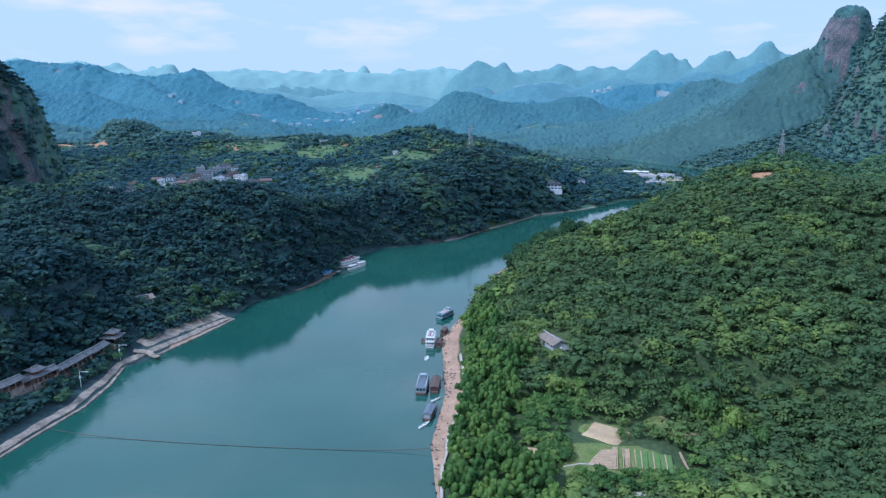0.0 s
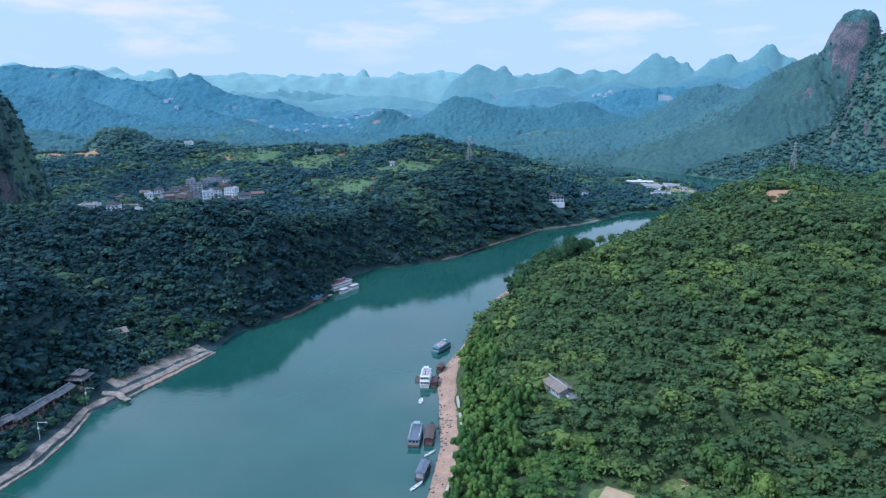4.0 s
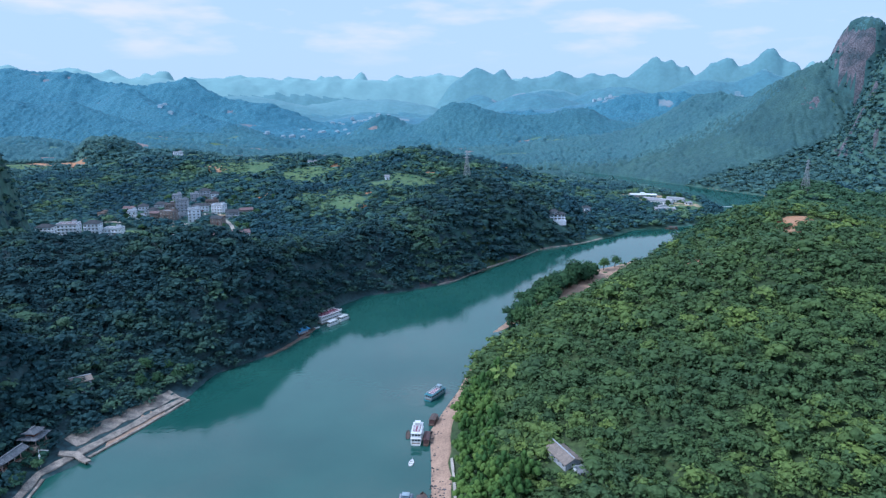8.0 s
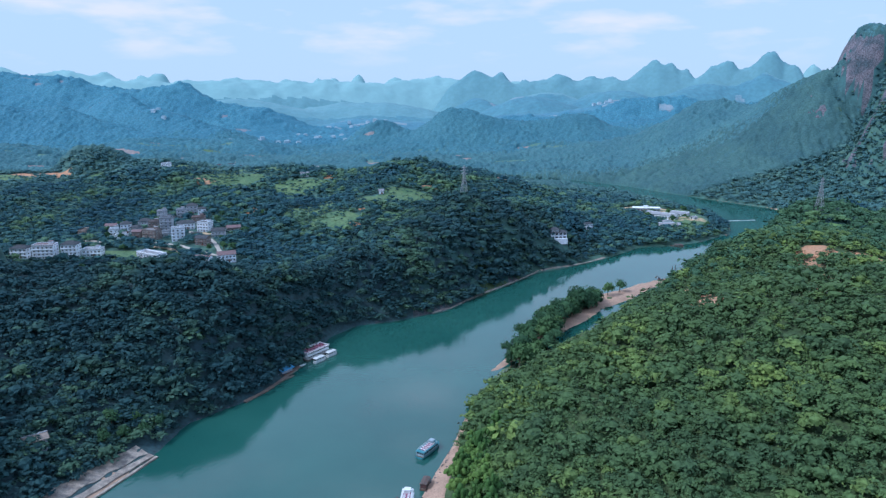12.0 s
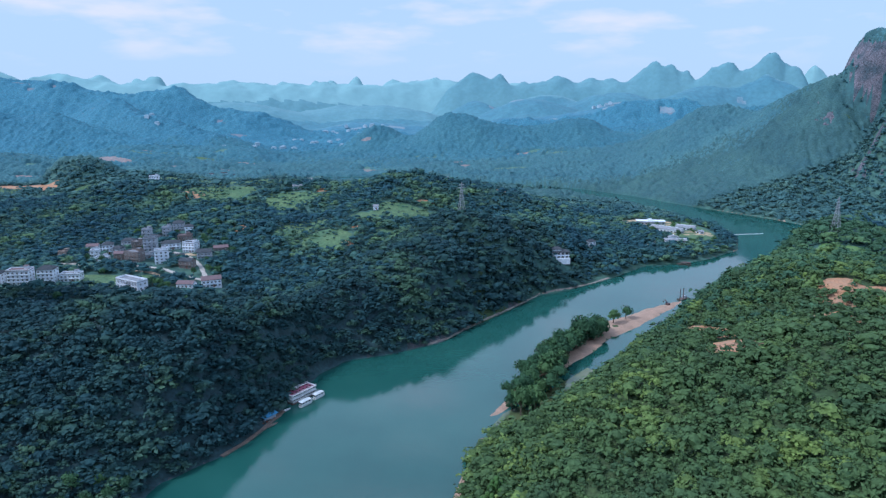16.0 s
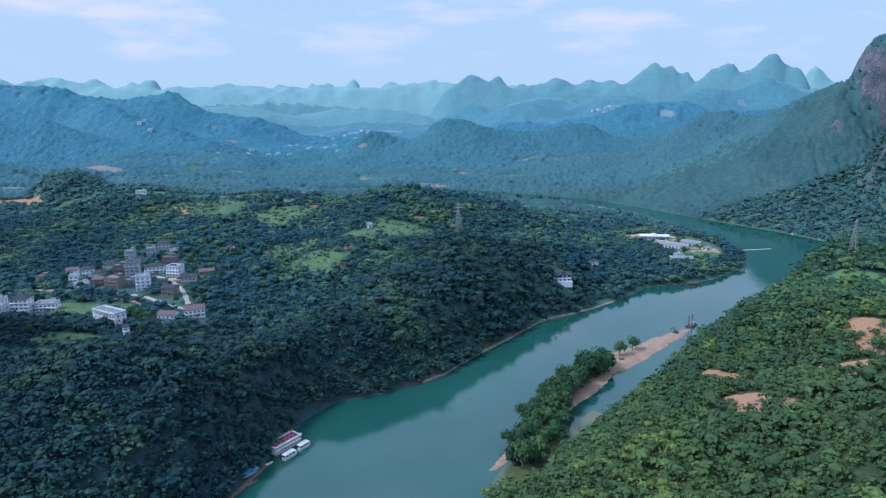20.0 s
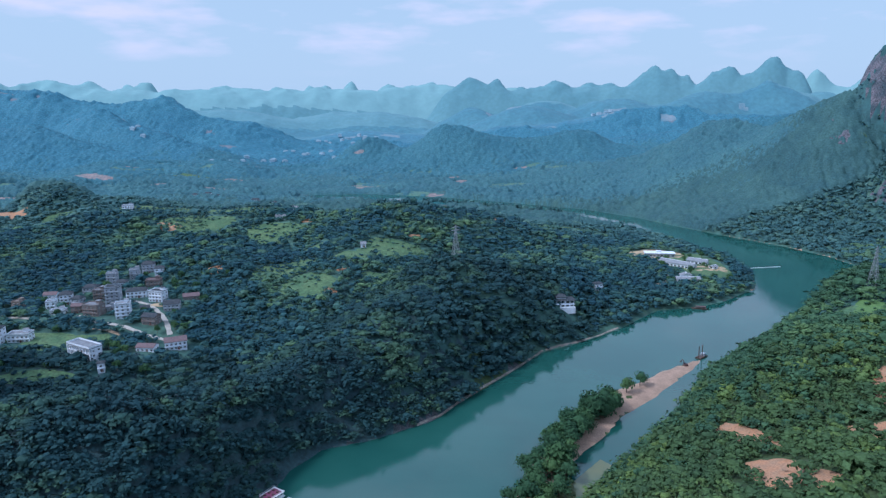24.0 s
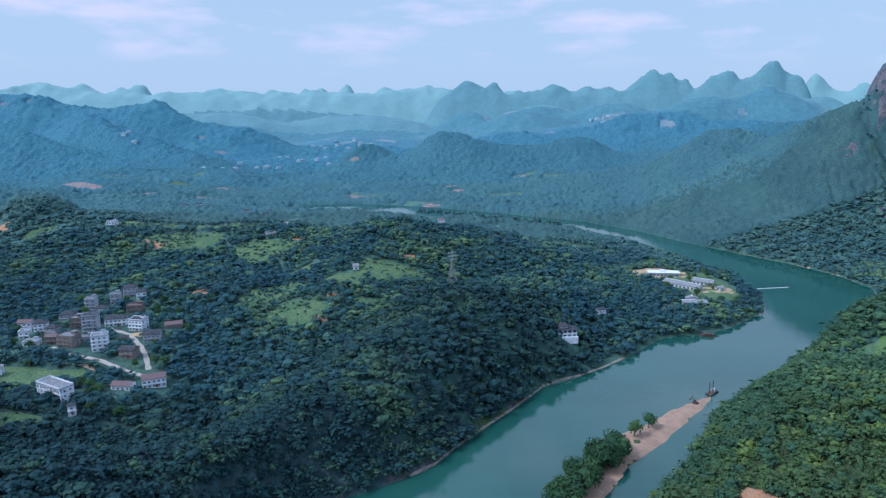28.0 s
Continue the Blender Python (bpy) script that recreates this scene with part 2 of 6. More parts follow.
# Field green with haze blue put into the colour for its distance.
GRASS_FAR = material("distant fields with haze tint", (0.06, 0.15, 0.12), 0.9, second=(0.10, 0.18, 0.13), scale=0.03, fleck=0.3)
BARK = material("bark", (0.09, 0.07, 0.05), 0.9, second=(0.14, 0.11, 0.08), scale=2.0, bump=0.5)


# ---------------------------------------------------------------- the lie of the land
BANK_LEFT = [(-190, -900), (-190, 150), (-185, 257), (-177, 284), (-171, 315), (-175, 350), (-165, 367), (-142, 431), (-137, 468), (-110, 500), (-97, 530),
             (-78, 610), (-62, 636), (-30, 648), (10, 675), (25, 697), (72, 757), (105, 803), (138, 822), (190, 862), (245, 920), (292, 930), (325, 947),
             (385, 998), (414, 1070), (417, 1150), (380, 1260), (330, 1388), (250, 1500), (130, 1580), (-20, 1660), (-150, 1710), (-285, 1755)]
BANK_RIGHT = [(-5, -900), (-3, 228), (-6, 267), (0, 317), (-2, 396), (6, 422), (13, 443), (30, 515), (45, 522), (64, 530), (92, 570), (132, 622), (170, 664),
              (200, 705), (228, 750), (262, 782), (312, 822), (374, 880), (425, 912), (480, 965), (530, 1020), (562, 1090), (555, 1150), (524, 1218),
              (474, 1292), (418, 1382), (376, 1465), (300, 1560), (150, 1660), (-20, 1760), (-150, 1800), (-285, 1790)]
ISLAND = [(33, 534), (40, 546), (50, 566), (68, 606), (86, 644), (120, 690), (142, 717), (181, 743), (200, 760), (227, 777), (242, 786), (240, 778), (222, 757), (198, 731), (177, 708),
          (159, 691), (144, 677), (131, 655), (109, 629), (82, 593), (61, 566), (46, 547), (39, 538)]


def seg_dist(x, y, a, b):
    ax, ay, bx, by = *a, *b
    dx, dy = bx - ax, by - ay
    t = np.clip(((x - ax) * dx + (y - ay) * dy) / (dx * dx + dy * dy + 1e-9), 0, 1)
    return np.hypot(x - ax - t * dx, y - ay - t * dy), t


def line_dist(x, y, pts, closed=False):
    d = np.full(np.shape(x), 1e9)
    for a, b in zip(pts, pts[1:] + (pts[:1] if closed else [])):
        d = np.minimum(d, seg_dist(x, y, a, b)[0])
    return d


def inside(x, y, pts):
    c = np.zeros(np.shape(x), bool)
    for (ax, ay), (bx, by) in zip(pts, pts[1:] + pts[:1]):
        if ay != by:
            c ^= ((ay > y) != (by > y)) & (x < (bx - ax) * (y - ay) / (by - ay) + ax)
    return c


RIVER = BANK_LEFT + BANK_RIGHT[::-1]


def shore(x, y):
    """Metres from the water's edge, negative in the river."""
    d = np.minimum(line_dist(x, y, BANK_LEFT), line_dist(x, y, BANK_RIGHT))
    d = np.where(inside(x, y, RIVER), -d, d)
    di = line_dist(x, y, ISLAND, True)
    return np.maximum(d, np.where(inside(x, y, ISLAND), di, -di))


def smooth(a, b, v):
    t = np.clip((v - a) / (b - a), 0, 1)
    return t * t * (3 - 2 * t)


def lattice(ix, iy, seed):
    h = np.sin(ix * 127.1 + iy * 311.7 + seed * 74.7) * 43758.5453
    return h - np.floor(h)


def value_noise(x, y, size, seed=0):
    u, v = x / size, y / size
    iu, iv = np.floor(u), np.floor(v)
    fu, fv = u - iu, v - iv
    fu, fv = fu * fu * (3 - 2 * fu), fv * fv * (3 - 2 * fv)
    a, b = lattice(iu, iv, seed), lattice(iu + 1, iv, seed)
    c, d = lattice(iu, iv + 1, seed), lattice(iu + 1, iv + 1, seed)
    return (a + (b - a) * fu) * (1 - fv) + (c + (d - c) * fu) * fv


def fbm(x, y, size, seed=0, octaves=4):
    s, a, t = 0, 1, 0
    for k in range(octaves):
        s, t = s + a * (value_noise(x, y, size / 2 ** k, seed + k) - 0.5), t + a
        a *= 0.5
    return s / t * 2


# ridges: start (x, y, height), end (x, y, height), width at each end, steepness
RIDGES = [
    # the wooded hill over the right bank
    (185, 360, 44, 235, 425, 70, 150, 175, 2), (235, 425, 72, 290, 600, 66, 185, 150, 2), (290, 600, 66, 385, 780, 62, 130, 90, 2), (385, 780, 62, 440, 860, 60, 80, 75, 2),
    (430, 480, 74, 560, 800, 70, 170, 120, 2.5),
    # the dark hill over the left bank
    (-420, 500, 70, -300, 545, 60, 150, 110, 2), (-300, 545, 60, -185, 560, 60, 110, 88, 2), (-185, 560, 60, -125, 625, 44, 85, 60, 2), (-125, 625, 44, -60, 690, 42, 60, 60, 2),
    (-330, 330, 40, -300, 450, 60, 110, 110, 2), (-272, 235, 50, -248, 400, 52, 44, 44, 3),
    # the tongue of land in the bend
    (-60, 715, 46, -20, 760, 50, 75, 75, 2), (-20, 770, 50, 31, 872, 60, 75, 90, 2), (31, 872, 60, 100, 950, 46, 90, 80, 2), (100, 950, 44, 230, 1040, 12, 80, 90, 2),
    (-100, 930, 44, -40, 1130, 66, 120, 130, 2), (-40, 1130, 66, 60, 1180, 52, 130, 150, 2), (60, 1180, 52, 180, 1300, 14, 130, 120, 2),
    (-360, 1080, 38, -200, 1000, 42, 170, 130, 2), (-430, 1205, 58, -250, 1230, 58, 160, 140, 2), (-250, 1230, 58, -40, 1130, 60, 120, 120, 2),
    (-330, 900, 30, -230, 800, 26, 120, 100, 2), (-600, 1000, 44, -430, 1205, 58, 200, 160, 2),
    (-640, 1370, 84, -590, 1330, 78, 65, 60, 2.6), (-560, 1320, 62, -430, 1290, 58, 90, 120, 2), (-900, 1200, 60, -690, 1300, 46, 200, 140, 2),
    # the long slope over the far right bank
    (735, 1472, 193, 800, 1455, 220, 120, 90, 1.5), (735, 1472, 190, 699, 1505, 162, 130, 140, 1.4), (699, 1505, 162, 642, 1682, 136, 150, 165, 1.4), (642, 1682, 134, 613, 1767, 133, 160, 160, 1.4),
    (613, 1767, 130, 570, 1820, 88, 150, 140, 1.4), (570, 1820, 86, 522, 1874, 62, 140, 150, 1.5), (522, 1874, 62, 300, 2050, 40, 160, 170, 1.6), (860, 1250, 100, 840, 1400, 170, 110, 100, 1.8),
    # hills across the valley
    (40, 2190, 128, 75, 2205, 128, 125, 125, 1.8), (75, 2205, 104, 400, 2180, 90, 150, 150, 2), (385, 2175, 106, 420, 2185, 106, 105, 105, 2), (-190, 2290, 88, -160, 2300, 88, 95, 95, 2), (-160, 2300, 58, 40, 2190, 66, 120, 130, 2),
    (420, 2185, 86, 640, 2040, 66, 130, 150, 2), (640, 2400, 84, 900, 2250, 110, 220, 240, 2), (900, 2250, 120, 1300, 1900, 230, 260, 300, 2),
    (-2300, 2800, 232, -1650, 2800, 218, 330, 300, 1.8), (-1650, 2800, 218, -1434, 2800, 203, 300, 280, 1.8), (-1434, 2800, 203, -1008, 2800, 182, 280, 240, 1.7), (-1008, 2800, 182, -710, 2800, 112, 240, 200, 1.7), (-710, 2800, 112, -480, 2850, 42, 200, 170, 1.7),
    (-1180, 2620, 150, -1110, 2560, 150, 150, 150, 1.7), (-1110, 2560, 150, -655, 2260, 66, 170, 140, 1.7), (-800, 1990, 58, -560, 2050, 52, 190, 160, 2),
    (-1750, 2250, 132, -1380, 2290, 124, 200, 190, 1.8), (-1380, 2290, 124, -1170, 2290, 112, 190, 180, 1.8), (-1170, 2290, 112, -900, 2250, 58, 170, 150, 1.8),
    (-1500, 1500, 90, -1000, 1700, 60, 250, 220, 2),
    (100, 4250, 222, 700, 4180, 230, 150, 150, 2), (700, 4180, 230, 1850, 3860, 236, 150, 150, 2),
    (-2600, 4150, 258, 0, 4740, 246, 330, 250, 2), (0, 4740, 236, 2500, 3950, 230, 250, 330, 2),
    (-350, 3150, 72, -120, 3200, 60, 220, 200, 2), (740, 3000, 140, 980, 3000, 160, 190, 160, 1.5), (1230, 3400, 190, 1500, 3400, 232, 190, 140, 1.5), (1500, 3400, 230, 1760, 3350, 150, 140, 150, 1.5), (300, 3050, 90, 700, 3100, 100, 220, 220, 2), (700, 3100, 110, 1250, 2950, 120, 260, 300, 2),
]
# limestone towers: x, y, top, radius along x and y, steepness
TOWERS = [
    (-452, 640, 172, 68, 105, 6), (-535, 580, 190, 100, 110, 4),
    (838, 1240, 325, 130, 112, 2.7), (960, 1290, 350, 120, 130, 4),
    (802, 1450, 278, 62, 66, 6),
    (1560, 3350, 200, 240, 200, 2.6), (1210, 3400, 185, 260, 200, 2.6), (830, 3500, 190, 300, 220, 2.6), (420, 3350, 165, 280, 200, 2.6), (1060, 3350, 165, 240, 200, 2.6), (560, 3700, 175, 300, 200, 2.6),
    (180, 3600, 150, 200, 180, 2.4), (1800, 3500, 210, 220, 160, 2.4), (-400, 3900, 130, 500, 250, 2.4), (-1100, 3800, 150, 520, 260, 2.4), (-2100, 3700, 190, 420, 260, 2.4),
    (-2495, 4158, 303, 214, 130, 2), (-2235, 4303, 289, 309, 130, 2), (-2023, 4407, 280, 142, 130, 2), (-1857, 4480, 282, 104, 130, 2),
    (-1776, 4512, 287, 81, 130, 2), (-1725, 4532, 284, 71, 130, 2), (-1619, 4571, 252, 119, 130, 2), (-1502, 4611, 247, 119, 130, 2),
    (-1383, 4648, 254, 166, 130, 2), (-1261, 4682, 268, 190, 130, 2), (-1010, 4743, 261, 190, 130, 2), (-817, 4780, 281, 104, 130, 2),
    (-712, 4797, 270, 119, 130, 2), (-559, 4817, 279, 128, 130, 2), (-327, 4838, 277, 157, 130, 2), (-172, 4846, 267, 142, 130, 2),
    (-35, 4849, 262, 119, 130, 2),
    (196, 4293, 296, 193, 130, 1.9), (344, 4283, 280, 104, 130, 1.9), (487, 4268, 239, 69, 130, 1.9), (672, 4241, 265, 209, 130, 1.9),
    (870, 4204, 269, 158, 130, 1.9), (982, 4178, 250, 122, 130, 1.9), (1139, 4137, 299, 140, 130, 1.9), (1210, 4116, 344, 104, 130, 1.9),
    (1282, 4094, 336, 97, 130, 1.9), (1365, 4066, 295, 87, 130, 1.9), (1481, 4024, 306, 112, 130, 1.9), (1557, 3995, 336, 129, 130, 1.9),
    (1647, 3958, 284, 122, 130, 1.9), (1759, 3909, 396, 161, 130, 1.9), (1869, 3856, 314, 104, 130, 1.9),
    (2058, 4050, 310, 108, 120, 2.2), (2268, 3950, 254, 100, 120, 2.2), (2600, 3800, 300, 200, 140, 2.2), (-2650, 4000, 320, 240, 140, 2.2),
]
# level ground: x, y, height, radius along x and y
TERRACES = [(85, 235, 9, 80, 52), (330, 1120, 9, 70, 120), (-290, 860, 30, 80, 75), (-265, 745, 25, 60, 40), (-370, 770, 24, 90, 45)]


def height(x, y):
    x, y = np.asarray(x, float), np.asarray(y, float)
    d = shore(x, y)
    far = smooth(1300, 2600, y)
    hills = np.zeros(np.shape(x))
    wx, wy = x + 14 * fbm(x, y, 120, 3), y + 14 * fbm(x, y, 120, 9)
    k = 5
    for x0, y0, h0, x1, y1, h1, w0, w1, p in RIDGES:
        r, t = seg_dist(wx, wy, (x0, y0), (x1, y1))
        hills += ((h0 + (h1 - h0) * t) * np.exp(-(r / (w0 + (w1 - w0) * t)) ** p)) ** k
    tx, ty = wx + 11 * fbm(x, y, 34, 13), wy + 11 * fbm(x, y, 34, 17)
    for cx, cy, top, rx, ry, p in TOWERS:
        if cy > 3200:
            p = 0.86 * p if cx > 100 else 0.92 * p
        r = np.hypot((tx - cx) / rx, (ty - cy) / ry)
        hills += (top * np.exp(-(r ** p) * 0.9)) ** k
    base = 7 + 14 * smooth(30, 300, d) + 12 * fbm(x, y, 420, 21) * smooth(60, 400, d)
    hills = (hills + base ** k) ** (1 / k)
    hills = hills * (1 + 0.10 * fbm(x, y, 90, 31, 5)) + (2.2 + 5 * far) * fbm(x, y, 60 + 0 * x, 41)
    isl = inside(x, y, ISLAND)
    for cx, cy, h, rx, ry in TERRACES:
        m = smooth(1.25, 0.7, np.hypot((x - cx) / rx, (y - cy) / ry))
        hills = hills * (1 - m) + (h + 0.8 * fbm(x, y, 30, 51)) * m
    steep = (line_dist(x, y, BANK_LEFT) < line_dist(x, y, BANK_RIGHT)) & (y > 440) & (y < 960)
    rise = np.where(steep, smooth(2, 40, d) ** 0.62, smooth(4, 55, d) ** 0.75)
    lip = np.where(d > 0, 2.2 * smooth(0, 9, d) + (hills - 2.2) * rise, np.maximum(-4, d * 0.35))
    return np.where(isl, 1.3 * smooth(0, 10, d) + 0.25 * fbm(x, y, 9, 61), lip)


# ---------------------------------------------------------------- mesh helpers
def mesh_from(name, verts, faces, mats, slots=None, tint=None, smooth_faces=False):
    """A mesh from arrays; faces all have the same number of corners."""
    verts, faces = np.asarray(verts, np.float32), np.asarray(faces, np.int32)
    me = bpy.data.meshes.new(name)
    k = faces.shape[1]
    me.vertices.add(len(verts))
    me.vertices.foreach_set("co", verts.ravel())
    me.loops.add(faces.size)
    me.loops.foreach_set("vertex_index", faces.ravel())
    me.polygons.add(len(faces))
    me.polygons.foreach_set("loop_start", np.arange(0, faces.size, k, dtype=np.int32))
    if slots is not None:
        me.polygons.foreach_set("material_index", np.asarray(slots, np.int32))
    me.polygons.foreach_set("use_smooth", np.full(len(faces), smooth_faces))
    for m in mats:
        me.materials.append(m)
    if tint is not None:
        me.attributes.new("tint", "FLOAT", "POINT").data.foreach_set("value", np.asarray(tint, np.float32))
    me.update(calc_edges=True)
    return me


# ---------------------------------------------------------------- ground and water
# bare or cleared patches: x, y, radius along x and y, turn in degrees, kind
PATCHES = [
    (66, 262, 12, 8, -15, "grass"), (99, 257, 9, 3.5, -30, "soil"), (92, 268, 9, 6, -25, "grass"),
    (66, 236, 25, 17, 0, "grass"), (109, 225, 9, 4, -55, "grass"), (31, 246, 6, 5, 0, "soil_pale"), (92, 272, 4, 3, 0, "soil_pale"),
    (176, 550, 9, 24, 10, "soil"), (168, 499, 12, 25, 10, "soil"), (158, 500, 6, 16, 0, "soil"),
    (234, 514, 22, 17, 0, "soil"), (221, 520, 7, 18, 15, "soil"), (260, 562, 17, 18, -20, "soil"), (248, 548, 8, 16, 10, "soil"), (284, 550, 22, 14, -10, "soil"), (212, 470, 6, 12, 0, "soil"),
    (352, 712, 40, 36, -15, "grass"),
    (-86, 933, 8, 6, 0, "soil"), (-82, 975, 20, 18, 0, "grass"), (-55, 925, 11, 9, 0, "grass"), (-40, 1005, 46, 22, 8, "grass"), (-142, 1042, 24, 26, 0, "grass"), (178, 1035, 9, 40, 10, "grass"), (188, 1418, 40, 14, -20, "grass"), (-92, 880, 7, 6, 0, "soil"),
    (-150, 960, 34, 30, 0, "grass"), (-10, 1045, 14, 6, 0, "soil"), (-60, 850, 8, 8, 0, "soil"), (-120, 900, 26, 30, 20, "grass"), (100, 1180, 8, 18, -10, "soil"),
    (-376, 1225, 70, 16, 5, "grass"), (-320, 1165, 50, 26, 0, "grass"), (-353, 1150, 16, 14, 0, "soil"), (-460, 1200, 60, 24, 0, "grass"), (-270, 1211, 46, 16, 0, "grass"), (-163, 1158, 11, 8, 0, "soil"), (-210, 1140, 40, 26, 0, "grass"), (-540, 1240, 50, 36, 0, "grass"),
    (-300, 775, 48, 18, 5, "grass"), (-345, 790, 50, 14, 0, "grass"), (-256, 862, 8, 6, 0, "soil_pale"), (-290, 708, 34, 11, 0, "grass"),
    (-233, 968, 9, 14, 10, "soil"), (-675, 1290, 40, 22, 0, "soil"), (-720, 1250, 50, 30, 0, "grass"),
    (345, 1080, 40, 70, 0, "grass"), (310, 1140, 40, 30, 0, "soil_pale"), (345, 1060, 26, 14, 0, "soil_pale"),
    (230, 1290, 60, 20, -30, "grass"), (150, 1340, 50, 16, -10, "grass"), (60, 1400, 60, 16, 0, "grass"), (-250, 1480, 120, 24, 0, "grass"), (-400, 1420, 80, 30, 0, "grass"),
    (50, 1950, 40, 14, 0, "far"), (70, 1900, 20, 24, 0, "far"), (-240, 2480, 14, 12, 0, "far"), (-700, 2600, 42, 12, 0, "far"), (-560, 2350, 60, 12, 0, "far"),
    (-1412, 2756, 14, 16, 10, "far"), (-1487, 2733, 18, 13, 0, "far"), (-1540, 2770, 36, 10, 0, "far"), (-1199, 2588, 36, 10, 15, "far"), (-1079, 2637, 26, 14, 0, "far"), (-790, 2673, 16, 18, 0, "far"), (-510, 2446, 30, 10, 0, "far"), (-291, 2307, 16, 10, 0, "far"), (-205, 2410, 14, 18, 0, "far"), (-426, 3125, 42, 10, 0, "far"), (-364, 3300, 36, 18, 0, "far"), (-900, 2000, 120, 14, 0, "far"),
    (-1150, 1820, 80, 30, 0, "far"), (-300, 3020, 72, 16, 0, "far"), (-180, 3080, 36, 18, 0, "far"), (347, 3351, 36, 24, 0, "far"), (262, 3538, 30, 24, 0, "far"),
    (620, 3250, 36, 24, 0, "far"), (798, 3355, 66, 24, 0, "far"), (680, 3012, 42, 14, 0, "far"), (900, 2920, 30, 36, 20, "far"), (1080, 2960, 36, 14, 0, "far"), (1350, 3300, 24, 18, 0, "far"), (480, 3010, 36, 14, 0, "far"),
    (-450, 2200, 70, 12, 0, "far"), (-500, 2050, 50, 16, 0, "far"), (-350, 1950, 60, 10, 0, "grass"), (-620, 1900, 90, 16, 0, "grass"), (-215, 2235, 16, 8, 0, "far"),
]


# small fields scattered over the valley floor
_r = random.Random(5)
for _ in range(64):
    PATCHES.append((_r.uniform(-950, 330), _r.uniform(1330, 2050), _r.uniform(18, 60), _r.uniform(8, 22), _r.uniform(-20, 20), "field" if _r.random() < 0.75 else "far"))


def in_patch(x, y, p):
    px, py, rx, ry, turn, _ = p
    c, s = math.cos(radians(turn)), math.sin(radians(turn))
    u, v = ((x - px) * c + (y - py) * s) / rx, (-(x - px) * s + (y - py) * c) / ry
    r = np.hypot(u, v)
    near = r < 2
    out = np.zeros(np.shape(x), bool)
    out[near] = r[near] * (1 + 0.45 * fbm(x[near], y[near], max(6, rx), 71, 3)) < 1
    return out


def bare_rock(x, y):
    return (fbm(x, y, 30, 92) > 0.34) | ((x > 600) & (x < 790) & (y > 1120) & (y < 1380) & (fbm(x, y, 40, 92) > 0.34)) | ((x > 745) & (y > 1380) & (height(x, y) > 212) & (fbm(x, y, 22, 93) > -0.08))


# distances at which the ground colours step further into painted haze
HAZE_RINGS = (740, 1060, 1480, 1850, 2200, 2600, 3150, 3700, 4420)


def ground_sheet():
    ys = np.concatenate([np.arange(-900, 180, 60), np.arange(180, 480, 5), np.arange(480, 1000, 5), np.arange(1000, 1520, 7), np.arange(1520, 2300, 12), np.arange(2300, 3000, 11), np.arange(3000, 4960, 18)])
    u = np.linspace(-1, 1, 441)
    w = 440 + 0.80 * np.maximum(ys, 0)
    x, y = u[None, :] * w[:, None], np.repeat(ys[:, None], len(u), 1)
    z = height(x, y)
    gy, gx = np.gradient(z, axis=0) / np.maximum(np.gradient(y, axis=0), 1), np.gradient(z, axis=1) / np.gradient(x, axis=1)
    slope = np.hypot(gx, gy)
    ny, nx = x.shape
    i = (np.arange(ny - 1)[:, None] * nx + np.arange(nx - 1)[None, :]).ravel()
    faces = np.stack([i, i + 1, i + nx + 1, i + nx], 1)
    cx, cy = x.ravel()[faces].mean(1), y.ravel()[faces].mean(1)
    sl, cz, d = slope.ravel()[faces].mean(1), z.ravel()[faces].mean(1), shore(cx, cy)
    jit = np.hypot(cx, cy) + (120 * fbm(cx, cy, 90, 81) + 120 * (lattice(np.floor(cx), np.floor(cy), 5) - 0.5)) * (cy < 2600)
    slot = np.array([0, 1, 11, 2, 18, 3, 19, 16, 9, 12])[np.digitize(jit, HAZE_RINGS)]
    # shade-painted floor under the left-hand woods
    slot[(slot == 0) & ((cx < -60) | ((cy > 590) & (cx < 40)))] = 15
    for p in PATCHES:
        if p[1] < 1260:
            continue
        m = in_patch(cx, cy, p)
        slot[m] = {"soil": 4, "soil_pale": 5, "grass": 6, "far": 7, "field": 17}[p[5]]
    # farther soil and meadows take the more haze-tinted colours
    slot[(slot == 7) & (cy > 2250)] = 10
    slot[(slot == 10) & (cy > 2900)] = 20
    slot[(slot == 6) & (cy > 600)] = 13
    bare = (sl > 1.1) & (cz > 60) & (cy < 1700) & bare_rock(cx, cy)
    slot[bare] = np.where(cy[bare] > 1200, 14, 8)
    beach = np.where((cx > -60) & (cx < 30) & (cy < 450), 0, np.where((cy > 440) & (cy < 570) & (cx < 0), -1, np.where(fbm(cx, cy, 45, 96) > 0.25, 4, -1))) * (cy < 960)
    slot[(d < beach * (1 + 0.5 * fbm(cx, cy, 20, 95))) & (d > -30) & (cy < 1300)] = 5
    # brown rock along the foot of the dark woods
    slot[(slot == 5) & (cy > 440) & (cy < 980) & (line_dist(cx, cy, BANK_LEFT) < 14)] = 8
    slot[inside(cx, cy, ISLAND) & (fbm(cx, cy, 12, 97) < 0.55)] = 5
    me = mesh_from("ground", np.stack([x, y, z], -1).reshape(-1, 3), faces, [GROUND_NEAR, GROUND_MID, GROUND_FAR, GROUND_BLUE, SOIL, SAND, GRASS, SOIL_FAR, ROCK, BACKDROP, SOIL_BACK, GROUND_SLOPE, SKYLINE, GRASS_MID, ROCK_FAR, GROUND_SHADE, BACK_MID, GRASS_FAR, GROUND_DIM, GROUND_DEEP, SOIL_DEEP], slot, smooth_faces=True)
    return tagged(new("ground", me), "wooded hills, fields and limestone towers along a river", "ground", kind="structure")


ground = ground_sheet()


